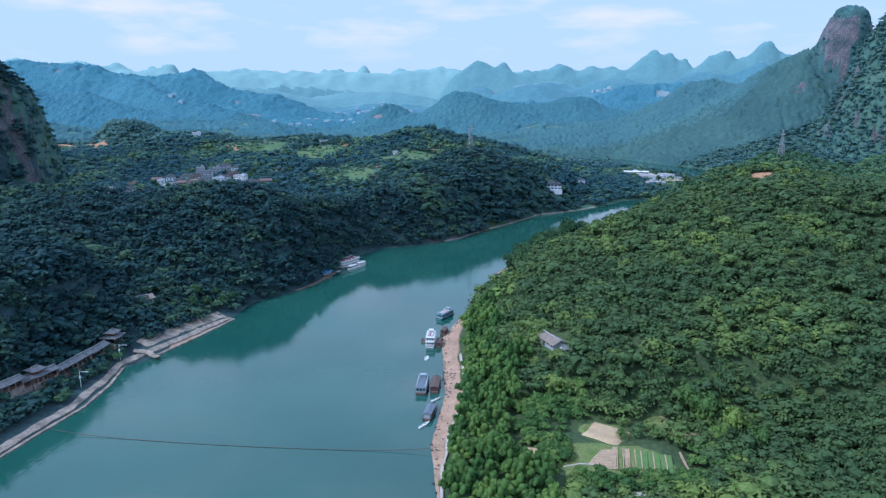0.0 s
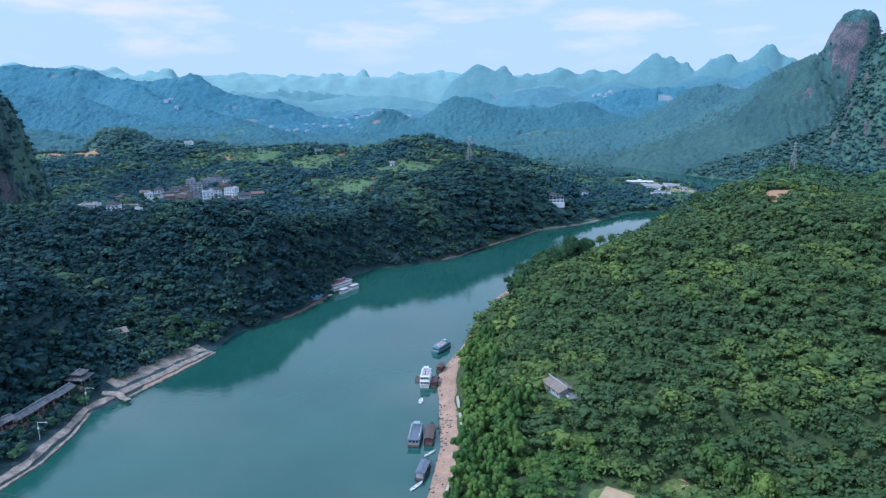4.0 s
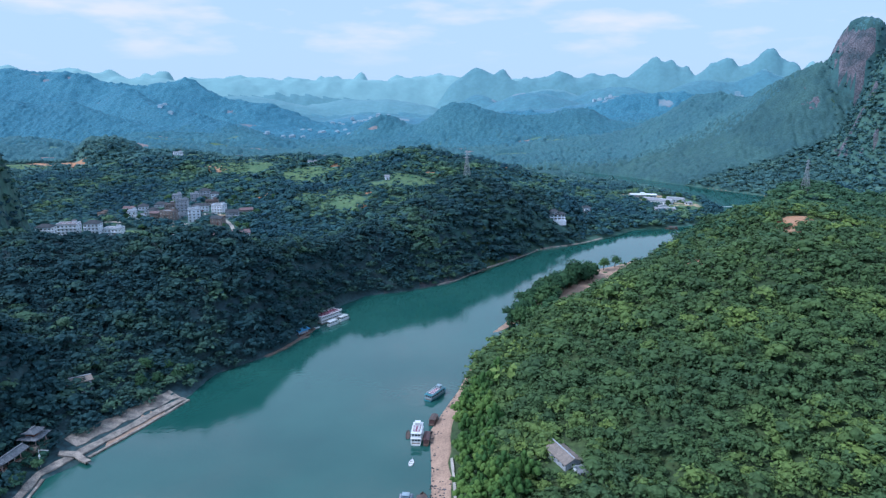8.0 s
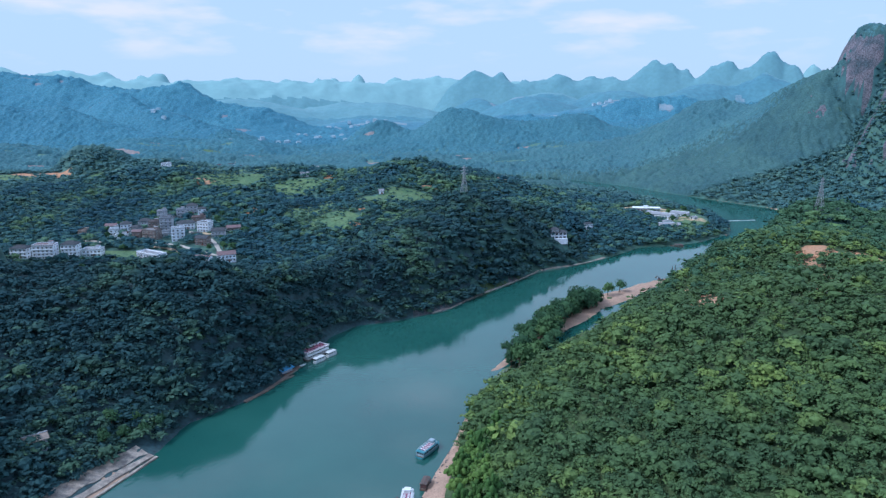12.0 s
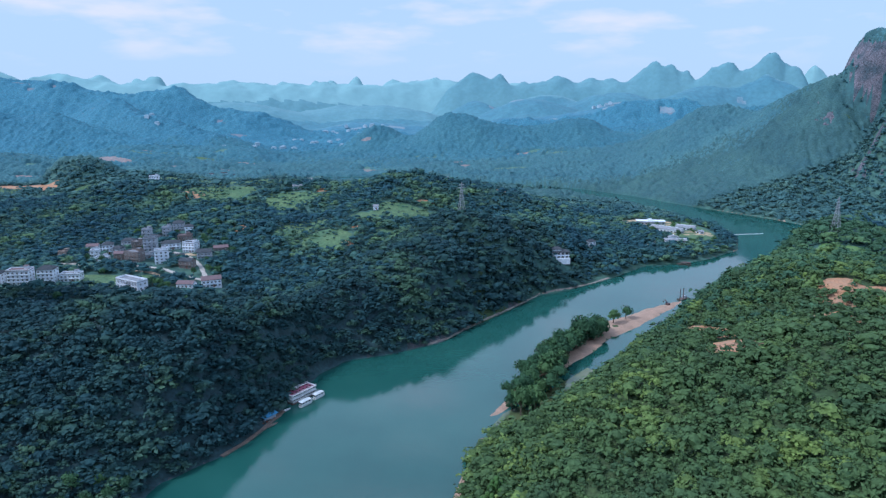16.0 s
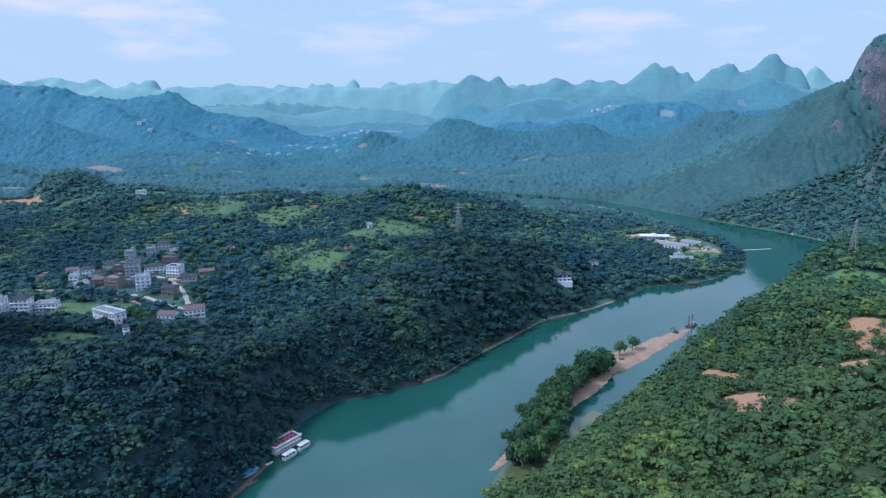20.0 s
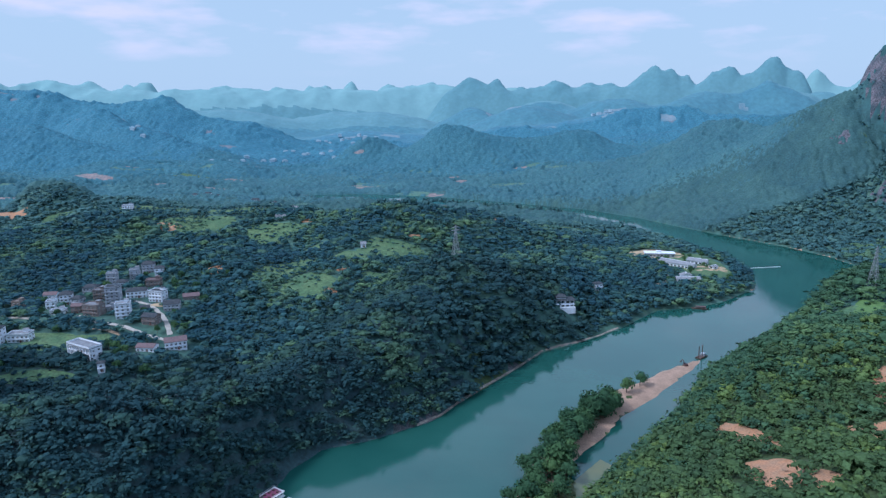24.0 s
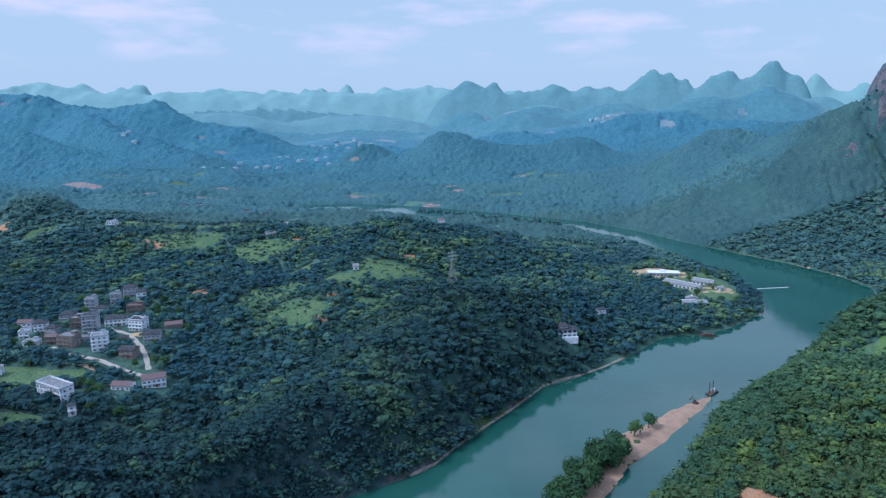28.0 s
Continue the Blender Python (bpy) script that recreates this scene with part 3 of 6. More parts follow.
def patch_sheets():
    """Fields, meadows and bare soil laid over the ground, each with its own ragged edge."""
    kinds = {"soil": (SOIL, "bare_soil", "bare orange soil on the hillside"), "soil_pale": (DRY, "bare_soil", "dry pale earth between the fields"), "grass": (GRASS, "meadow", "light green grassy clearing")}
    rings, segs = 9, 40
    for p in PATCHES:
        px, py, rx, ry, turn, kind = p
        if py >= 1260:
            continue
        a = np.linspace(0, 2 * np.pi, segs, endpoint=False)
        c, s = math.cos(radians(turn)), math.sin(radians(turn))

        def spot(r):
            u, v = r * np.cos(a) * rx, r * np.sin(a) * ry
            return px + u * c - v * s, py + u * s + v * c
        ex, ey = spot(np.ones(segs))
        edge = 1 / (1 + 0.45 * fbm(ex, ey, max(6, rx), 71, 3)) * (1 + 0.1 * fbm(ex * 3, ey * 3, 5, 72, 2))
        verts = []
        for k in range(rings):
            f = (k + 0.3) / (rings - 0.7)
            x, y = spot(edge * f)
            lift = 0.55 if k < rings - 1 else -0.6
            verts.append(np.stack([x, y, height(x, y) + lift], 1))
        n = np.arange(segs)
        faces = [np.stack([k * segs + n, k * segs + (n + 1) % segs, (k + 1) * segs + (n + 1) % segs, (k + 1) * segs + n], 1) for k in range(rings - 1)]
        faces.append(np.stack([n[0:segs:2], n[1:segs:2], (n[1:segs:2] + 1) % segs, 0 * n[0:segs:2]], 1)[1:-1])
        mat, name, label = kinds[kind]
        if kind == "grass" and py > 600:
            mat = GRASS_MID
        ob = new(name, mesh_from(name, np.concatenate(verts), np.concatenate(faces), [mat], smooth_faces=True))
        tagged(ob, label, "ground", kind="structure")


patch_sheets()


def beach():
    """The sandy beach where the boats lie."""
    line = [(-3, 196), (-4, 228), (-6, 267), (0, 317), (-2, 396), (6, 422), (13, 443), (22, 480)]
    edge_y, edge_x = (196, 232, 258, 266, 285, 300, 318, 342, 360, 396, 422, 443, 480), (-2.6, -2.6, -0.2, -0.4, 3.2, 7.6, 8.8, 8.3, 7.2, 9, 12.5, 16.5, 24)
    verts, n = [], 0
    across = 14
    for (ax, ay), (bx, by) in zip(line, line[1:]):
        m = max(1, int(math.hypot(bx - ax, by - ay) / 1.6))
        for i in range(m):
            x, y = ax + (bx - ax) * i / m, ay + (by - ay) * i / m
            w = float(np.interp(y, edge_y, edge_x)) - x + 1.2 * float(fbm(np.array([x]), np.array([y]), 12, 95)[0])
            o = -2.6 + 2.2 * float(fbm(np.array([x]), np.array([y]), 14, 98)[0])
            for k in range(across):
                f = k / (across - 1)
                verts.append((x + o + (w - o) * f, y, 0))
            n += 1
    v = np.array(verts, float)
    v[:, 2] = height(v[:, 0], v[:, 1]) + 0.22 + 0.12 * fbm(v[:, 0], v[:, 1], 5, 99)
    k = np.arange(n * across).reshape(n, across)
    v[k[:, -1], 2] -= 0.7
    faces = np.stack([k[:-1, :-1], k[:-1, 1:], k[1:, 1:], k[1:, :-1]], -1).reshape(-1, 4)
    tagged(new("beach", mesh_from("beach", v, faces, [SAND], smooth_faces=True)), "narrow sandy beach with a ragged waterline", "beach", kind="structure")


beach()


def water_material():
    m = bpy.data.materials.new("green river water")
    m.use_nodes = True
    n, l = m.node_tree.nodes, m.node_tree.links
    b = n["Principled BSDF"]
    b.inputs["Roughness"].default_value, b.inputs["IOR"].default_value = 0.05, 1.5
    b.inputs["Specular IOR Level"].default_value = 0.6
    co, t, r = n.new("ShaderNodeTexCoord"), n.new("ShaderNodeTexNoise"), n.new("ShaderNodeValToRGB")
    t.inputs["Scale"].default_value, t.inputs["Detail"].default_value = 0.012, 4.0
    r.color_ramp.elements[0].position, r.color_ramp.elements[1].position = 0.35, 0.7
    r.color_ramp.elements[0].color, r.color_ramp.elements[1].color = (0.015, 0.073, 0.062, 1), (0.025, 0.097, 0.08, 1)
    l.new(co.outputs["Object"], t.inputs["Vector"])
    l.new(t.outputs["Fac"], r.inputs["Fac"])
    l.new(r.outputs["Color"], b.inputs["Base Color"])
    w, mp, bp = n.new("ShaderNodeTexNoise"), n.new("ShaderNodeMapping"), n.new("ShaderNodeBump")
    mp.inputs["Scale"].default_value = (0.5, 0.35, 1)
    w.inputs["Scale"].default_value, w.inputs["Detail"].default_value = 1.0, 4.0
    w2, mx = n.new("ShaderNodeTexNoise"), n.new("ShaderNodeMath")
    w2.inputs["Scale"].default_value, w2.inputs["Detail"].default_value = 0.03, 3.0
    mx.operation = "MULTIPLY"
    l.new(co.outputs["Object"], w2.inputs["Vector"])
    l.new(co.outputs["Object"], mp.inputs["Vector"])
    l.new(mp.outputs["Vector"], w.inputs["Vector"])
    l.new(w.outputs["Fac"], mx.inputs[0])
    l.new(w2.outputs["Fac"], mx.inputs[1])
    bp.inputs["Strength"].default_value, bp.inputs["Distance"].default_value = 0.3, 0.3
    l.new(mx.outputs[0], bp.inputs["Height"])
    l.new(bp.outputs["Normal"], b.inputs["Normal"])
    return m


WATER = water_material()


def water_sheet():
    bm = bmesh.new()
    xs = [-800, -500, -200, -100, 0, 100, 200, 300, 450, 620]
    ys = [-880, -300, 100, 400, 700, 1000, 1300, 1600, 1850]
    grid = [[bm.verts.new((x, y, 0.0)) for x in xs] for y in ys]
    for a, b in zip(grid, grid[1:]):
        for k in range(len(xs) - 1):
            bm.faces.new((a[k], a[k + 1], b[k + 1], b[k]))
    me = bpy.data.meshes.new("water")
    bm.to_mesh(me)
    me.materials.append(WATER)
    return tagged(new("water", me), "calm green river water mirroring wooded banks and sky", "river", kind="structure")


water = water_sheet()
bm_ = bmesh.new()
bm_.faces.new([bm_.verts.new((x, y, 0.03)) for x, y in ((38, 527), (50, 526), (66, 534), (92, 572), (122, 612), (116, 620), (90, 590), (66, 564), (48, 547))])
me_ = bpy.data.meshes.new("shallows")
bm_.to_mesh(me_)
bm_.free()
me_.materials.append(MURKY)
tagged(new("shallows", me_), "murky yellow-green shallows behind the sandbar", "water", kind="structure")



# ---------------------------------------------------------------- trees
ICO1 = bmesh.new()
bmesh.ops.create_icosphere(ICO1, subdivisions=1, radius=1)
ICO_V, ICO_F = np.array([v.co[:] for v in ICO1.verts]), np.array([[v.index for v in f.verts] for f in ICO1.faces])
ICO1.free()
ICO_F = ICO_F[ICO_V[ICO_F].mean(1)[:, 2] > -0.5]
ICO2 = bmesh.new()
bmesh.ops.create_icosphere(ICO2, subdivisions=2, radius=1)
ICO2_V, ICO2_F = np.array([v.co[:] for v in ICO2.verts]), np.array([[v.index for v in f.verts] for f in ICO2.faces])
ICO2.free()


def crown(seed, lobes, leaves, size, tall=0.8, core=0.72, spread=0.55, lift=0.6, body=2, rough=0.22):
    """Unit crown (radius about 1, standing on z = 0): lumpy cores under a skin of leaf sprays."""
    rng = np.random.default_rng(seed)
    verts, faces, n = [], [], 0
    centres, radii = [], []
    for k in range(lobes):
        a = rng.uniform(0, 2 * np.pi)
        r = spread * np.sqrt(rng.uniform(0, 1)) if k else 0
        z = tall * (0.55 + 0.75 * rng.uniform(0, 1) * (1 - 0.6 * r)) if k else tall * 0.95
        centres.append((r * np.cos(a), r * np.sin(a), z))
        radii.append(rng.uniform(0.34, 0.52) if k else 0.62)
    for c, r in list(zip(centres, radii))[:body]:
        v = ICO_V * (1 + rng.uniform(-rough, rough, (len(ICO_V), 1))) * r * core * np.array([1, 1, 0.85]) + c
        verts.append(v)
        faces.append(ICO_F + n)
        n += len(v)
    per = max(1, leaves // lobes)
    for c, r in zip(centres, radii):
        d = rng.normal(size=(per, 3))
        d[:, 2] = np.abs(d[:, 2]) * 0.9 - 0.25
        d /= np.linalg.norm(d, axis=1)[:, None]
        p = np.array(c) + d * r * rng.uniform(0.78, 1.12, (per, 1)) * np.array([1, 1, 0.85])
        nrm = d + np.array([0, 0, lift]) + 0.3 * rng.normal(size=(per, 3))
        t1 = np.cross(nrm, rng.normal(size=(per, 3)))
        t1 /= np.linalg.norm(t1, axis=1)[:, None] + 1e-9
        t2 = np.cross(nrm, t1)
        t2 /= np.linalg.norm(t2, axis=1)[:, None] + 1e-9
        s = size * rng.uniform(0.6, 1.3, (per, 1))
        quad = np.stack([p - t1 * s, p + t2 * s * 0.6, p + t1 * s - d * 0.3 * s, p - t2 * s * 0.6], 1)
        verts.append(quad.reshape(-1, 3))
        q = np.arange(per)[:, None] * 4 + n
        faces += [q + np.array([[0, 1, 2]]), q + np.array([[0, 2, 3]])]
        n += per * 4
    return np.concatenate(verts), np.concatenate(faces)


def forest(name, spots, templates, mat, label, rng):
    """One sheet of woodland: a crown for every spot (x, y, z, radius, height, tint)."""
    vs, fs, ts, n = [], [], [], 0
    pick = rng.integers(0, len(templates), len(spots))
    turn = rng.uniform(0, 2 * np.pi, len(spots))
    for k, (tv, tf) in enumerate(templates):
        s, a = spots[pick == k], turn[pick == k]
        if not len(s):
            continue
        c, sn = np.cos(a)[:, None], np.sin(a)[:, None]
        v = np.empty((len(s), len(tv), 3))
        v[..., 0] = (tv[:, 0] * c - tv[:, 1] * sn) * s[:, 3:4] + s[:, 0:1]
        v[..., 1] = (tv[:, 0] * sn + tv[:, 1] * c) * s[:, 3:4] + s[:, 1:2]
        v[..., 2] = tv[:, 2] * s[:, 4:5] + s[:, 2:3]
        vs.append(v.reshape(-1, 3))
        fs.append((tf[None] + (np.arange(len(s)) * len(tv))[:, None, None]).reshape(-1, 3) + n)
        ts.append(np.repeat(s[:, 5], len(tv)))
        n += len(s) * len(tv)
    me = mesh_from(name, np.concatenate(vs), np.concatenate(fs), [mat], tint=np.concatenate(ts))
    return tagged(new(name, me), label, "woods", kind="stuff")




# ---------------------------------------------------------------- building helpers
def part(name, bm, mat, parent, label="", loc=(0, 0, 0), turn=0.0):
    me = bm
    if isinstance(bm, bmesh.types.BMesh):
        me = bpy.data.meshes.new(name)
        bm.to_mesh(me)
        bm.free()
        me.materials.append(mat)
    ob = new(name, me)
    ob.parent = parent
    ob.matrix_basis = pose(*loc, 0, 0, turn)
    return tagged(ob, label) if label else ob


def thing(name, label, category, loc, turn=0.0, group=""):
    ob = new(name)
    ob.matrix_basis = pose(*loc, 0, 0, turn)
    return tagged(ob, label, category, group)


def box(bm, x0, x1, y0, y1, z0, z1, taper=0.0):
    lo = [bm.verts.new(p) for p in ((x0, y0, z0), (x1, y0, z0), (x1, y1, z0), (x0, y1, z0))]
    k = taper
    hi = [bm.verts.new(p) for p in ((x0 + k, y0 + k, z1), (x1 - k, y0 + k, z1), (x1 - k, y1 - k, z1), (x0 + k, y1 - k, z1))]
    bm.faces.new(lo[::-1])
    bm.faces.new(hi)
    for i in range(4):
        j = (i + 1) % 4
        bm.faces.new((lo[i], lo[j], hi[j], hi[i]))
    return bm


def boxes(*dims):
    bm = bmesh.new()
    for d in dims:
        box(bm, *d)
    return bm


def beam(bm, a, b, w):
    a, b = Vector(a), Vector(b)
    q = (b - a).to_track_quat("Z", "Y").to_matrix()
    ring = [q @ Vector(p) * w for p in ((-0.5, -0.5, 0), (0.5, -0.5, 0), (0.5, 0.5, 0), (-0.5, 0.5, 0))]
    lo, hi = [bm.verts.new(a + r) for r in ring], [bm.verts.new(b + r) for r in ring]
    bm.faces.new(lo[::-1])
    bm.faces.new(hi)
    for i in range(4):
        bm.faces.new((lo[i], lo[(i + 1) % 4], hi[(i + 1) % 4], hi[i]))


def gable(w, d, z, rise, over=0.6, thick=0.25, hip=0.0, curl=0.0):
    """A pitched roof, ridge along x; hip draws the ridge's ends in, curl lifts the eaves' corners."""
    bm = bmesh.new()
    hw, hd = w / 2 + over, d / 2 + over
    top = [bm.verts.new(p) for p in ((-hw, -hd, z + curl), (0, -hd, z), (hw, -hd, z + curl), (hw - hip, 0, z + rise), (-hw + hip, 0, z + rise), (hw, hd, z + curl), (0, hd, z), (-hw, hd, z + curl))]
    low = [bm.verts.new(v.co - Vector((0, 0, thick))) for v in top]

    def quad(ids, s, flip=False):
        vs = [s[i] for i in ids]
        bm.faces.new(vs[::-1] if flip else vs)
    for ids in ((0, 1, 2, 3, 4), (5, 6, 7, 4, 3)):
        quad(ids, top)
        quad(ids, low, True)
    for ids in ((2, 5, 3), (7, 0, 4)):
        if hip:
            quad(ids, top)
            quad(ids, low, True)
    rim = (0, 1, 2, 5, 6, 7)
    for i, j in zip(rim, rim[1:] + rim[:1]):
        if not hip and (i, j) in ((2, 5), (7, 0)):
            continue
        bm.faces.new((low[i], low[j], top[j], top[i]))
    if not hip:
        for a, b, c in ((2, 3, 5), (7, 4, 0)):
            bm.faces.new((top[a], low[a], low[b], top[b]))
            bm.faces.new((top[b], low[b], low[c], top[c]))
    return bm


def gable_wall(w, d, z0, z1, rise):
    bm = boxes((-w / 2, w / 2, -d / 2, d / 2, z0, z1))
    for s in (-1, 1):
        x = s * (w / 2)
        vs = [bm.verts.new(p) for p in ((x, -d / 2, z1), (x, d / 2, z1), (x, 0, z1 + rise))]
        vi = [bm.verts.new((v.co.x - s * 0.3, v.co.y, v.co.z)) for v in vs]
        bm.faces.new(vs)
        bm.faces.new(vi[::-1])
        for i in range(3):
            bm.faces.new((vs[i], vs[(i + 1) % 3], vi[(i + 1) % 3], vi[i]))
    return bm


# Both renders are blued, a little haze painted into the wall colour.
WHITE = material("white render with faint haze blue", (0.76, 0.80, 0.86), 0.8, second=(0.62, 0.66, 0.72), scale=0.4, fleck=0.12)
GREYW = material("grey cement render with faint haze blue", (0.40, 0.43, 0.48), 0.85, second=(0.29, 0.32, 0.36), scale=0.4, fleck=0.2)
BRICK = material("raw red brick wall", (0.21, 0.165, 0.15), 0.9, second=(0.165, 0.14, 0.13), scale=0.6, fleck=0.3, bump=0.3)
CONCRETE = material("weathered concrete", (0.33, 0.285, 0.24), 0.9, second=(0.15, 0.13, 0.115), scale=0.3, fleck=0.4, bump=0.3)
TILE_DARK = material("dark grey roof tiles", (0.038, 0.045, 0.055), 0.85, second=(0.07, 0.078, 0.088), scale=0.6, fleck=0.35, bump=0.5, bump_scale=4, spec=0.2)
TILE_RED = material("faded red roof tiles", (0.17, 0.105, 0.11), 0.75, second=(0.125, 0.09, 0.095), scale=0.6, fleck=0.3, bump=0.5, bump_scale=4)
TILE_BROWN = material("weathered brown-grey tiles", (0.24, 0.195, 0.165), 0.85, second=(0.17, 0.145, 0.125), scale=0.5, fleck=0.3, bump=0.5, bump_scale=4)
ROOF_FLAT = material("cement roof slab", (0.24, 0.25, 0.27), 0.9, second=(0.15, 0.16, 0.18), scale=0.3, fleck=0.25)
GLASS = material("dark window glass", (0.03, 0.04, 0.05), 0.12, spec=0.6)
FRAME = material("pale window frame", (0.55, 0.56, 0.56), 0.5)
TILE_WALK = material("grey curved tiles", (0.09, 0.10, 0.115), 0.8, second=(0.16, 0.17, 0.185), scale=0.8, fleck=0.35, bump=0.5, bump_scale=4, spec=0.2)
PINK_WOOD = material("sun-bleached rose columns", (0.42, 0.30, 0.27), 0.75, second=(0.32, 0.22, 0.2), scale=1.5)
WOOD_RED = material("red-brown timber", (0.16, 0.055, 0.04), 0.7, second=(0.10, 0.04, 0.03), scale=1.5)
WOOD = material("grey weathered timber", (0.20, 0.17, 0.14), 0.85, second=(0.13, 0.11, 0.09), scale=1.2)
STEEL = material("galvanised steel", (0.42, 0.44, 0.45), 0.45, metal=0.7, second=(0.30, 0.32, 0.33), scale=1.0)
BLUE_ROOF = material("blue-grey sheet roof", (0.13, 0.165, 0.21), 0.55, second=(0.09, 0.12, 0.16), scale=0.8, fleck=0.25)
TEAL = material("turquoise boat paint", (0.04, 0.21, 0.25), 0.45, second=(0.035, 0.16, 0.2), scale=0.8)
SKY_BLUE = material("bright blue tarpaulin", (0.06, 0.27, 0.48), 0.55, second=(0.05, 0.2, 0.38), scale=0.8)
BOAT_WHITE = material("white boat paint", (0.72, 0.74, 0.75), 0.4, second=(0.55, 0.57, 0.58), scale=0.7)
HULL_DARK = material("dark rusty hull", (0.06, 0.055, 0.055), 0.6, second=(0.12, 0.07, 0.05), scale=0.6, fleck=0.3)
RED_DECK = material("red deck cloth", (0.24, 0.045, 0.10), 0.7, second=(0.18, 0.05, 0.10), scale=0.7)
RED_PAINT = material("red boat paint", (0.115, 0.05, 0.048), 0.55, second=(0.075, 0.045, 0.045), scale=0.7, fleck=0.25)


def lay(x, y):
    return float(height(np.array([x]), np.array([y]))[0])


# window, shared by all houses
def window_meshes(w, h):
    bm = bmesh.new()
    for x0, x1, z0, z1 in ((-w / 2, w / 2, 0, 0.12), (-w / 2, w / 2, h - 0.12, h), (-w / 2, -w / 2 + 0.12, 0.12, h - 0.12), (w / 2 - 0.12, w / 2, 0.12, h - 0.12), (-0.05, 0.05, 0.12, h - 0.12)):
        box(bm, x0, x1, -0.14, 0.05, z0, z1)
    fr = bpy.data.meshes.new("window_frame")
    bm.to_mesh(fr)
    bm.free()
    fr.materials.append(FRAME)
    bm = boxes((-w / 2 + 0.1, w / 2 - 0.1, -0.06, 0.02, 0.1, h - 0.1))
    gl = bpy.data.meshes.new("pane")
    bm.to_mesh(gl)
    bm.free()
    gl.materials.append(GLASS)
    return fr, gl


WIN_F, WIN_G = window_meshes(1.8, 1.6)
WIDE_F, WIDE_G = window_meshes(3.0, 2.2)


def add_windows(ob, w, d, floors, step, meshes=(WIN_F, WIN_G), sides=True, z=1.0, rise=3.3, gap=3.4):
    fr, gl = meshes
    n = max(1, int(w // gap))
    m = max(1, int(d // 4.2))
    for k in range(floors):
        for i in range(n):
            x = (i - (n - 1) / 2) * w / n
            p = part("window", fr, None, ob, loc=(x, -d / 2, z + k * rise))
            part("pane", gl, None, p)
        if sides:
            for s in (-1, 1):
                for i in range(m):
                    y = (i - (m - 1) / 2) * d / m
                    p = part("window", fr, None, ob, loc=(s * w / 2, y, z + k * rise), turn=90 * s)
                    part("pane", gl, None, p)


def house(x, y, w, d, floors, turn, wall, roof, label, kind="flat", name="house", group="village houses", z=None, sides=True):
    g = (lay(x, y) if z is None else z) - 0.4
    ob = thing(name, label, "house", (x, y, g), turn, group)
    h = floors * 3.3 + 0.6
    if kind == "flat":
        part("wall", boxes((-w / 2, w / 2, -d / 2, d / 2, -3, h)), wall, ob)
        bm = boxes((-w / 2 - 0.4, w / 2 + 0.4, -d / 2 - 0.4, d / 2 + 0.4, h, h + 0.3))
        part("roof", bm, roof, ob)
        bm = bmesh.new()
        for a in ((-w / 2, w / 2, -d / 2, -d / 2 + 0.2), (-w / 2, w / 2, d / 2 - 0.2, d / 2), (-w / 2, -w / 2 + 0.2, -d / 2 + 0.2, d / 2 - 0.2), (w / 2 - 0.2, w / 2, -d / 2 + 0.2, d / 2 - 0.2)):
            box(bm, *a, h + 0.3, h + 1.2)
        part("parapet", bm, wall, ob)
        sx = w * 0.22
        part("stair_tower", boxes((sx - 1.8, sx + 1.8, d / 2 - 4.2, d / 2 - 0.6, h + 0.3, h + 2.9)), wall, ob)
        part("canopy", boxes((sx - 2.2, sx + 2.2, d / 2 - 4.6, d / 2 - 0.4, h + 2.9, h + 3.1)), roof, ob)
    else:
        rise = d * 0.26
        part("wall", gable_wall(w, d, -3, h, rise) if kind == "gable" else boxes((-w / 2, w / 2, -d / 2, d / 2, -3, h)), wall, ob)
        part("roof", gable(w, d, h + 0.15, rise, hip=(d * 0.45 if kind == "hip" else 0)), roof, ob)
    for k in range(1, floors):
        part("floor_band", boxes((-w / 2 - 0.25, w / 2 + 0.25, -d / 2 - 0.9, -d / 2, k * 3.3 + 0.15, k * 3.3 + 0.4)), wall, ob)
    add_windows(ob, w, d, floors, 3.3, sides=sides)
    part("door", boxes((-0.9, 0.9, -d / 2 - 0.08, -d / 2 + 0.02, 0.2, 2.7)), WOOD_RED, ob, loc=(w * 0.12, 0, 0))
    return ob


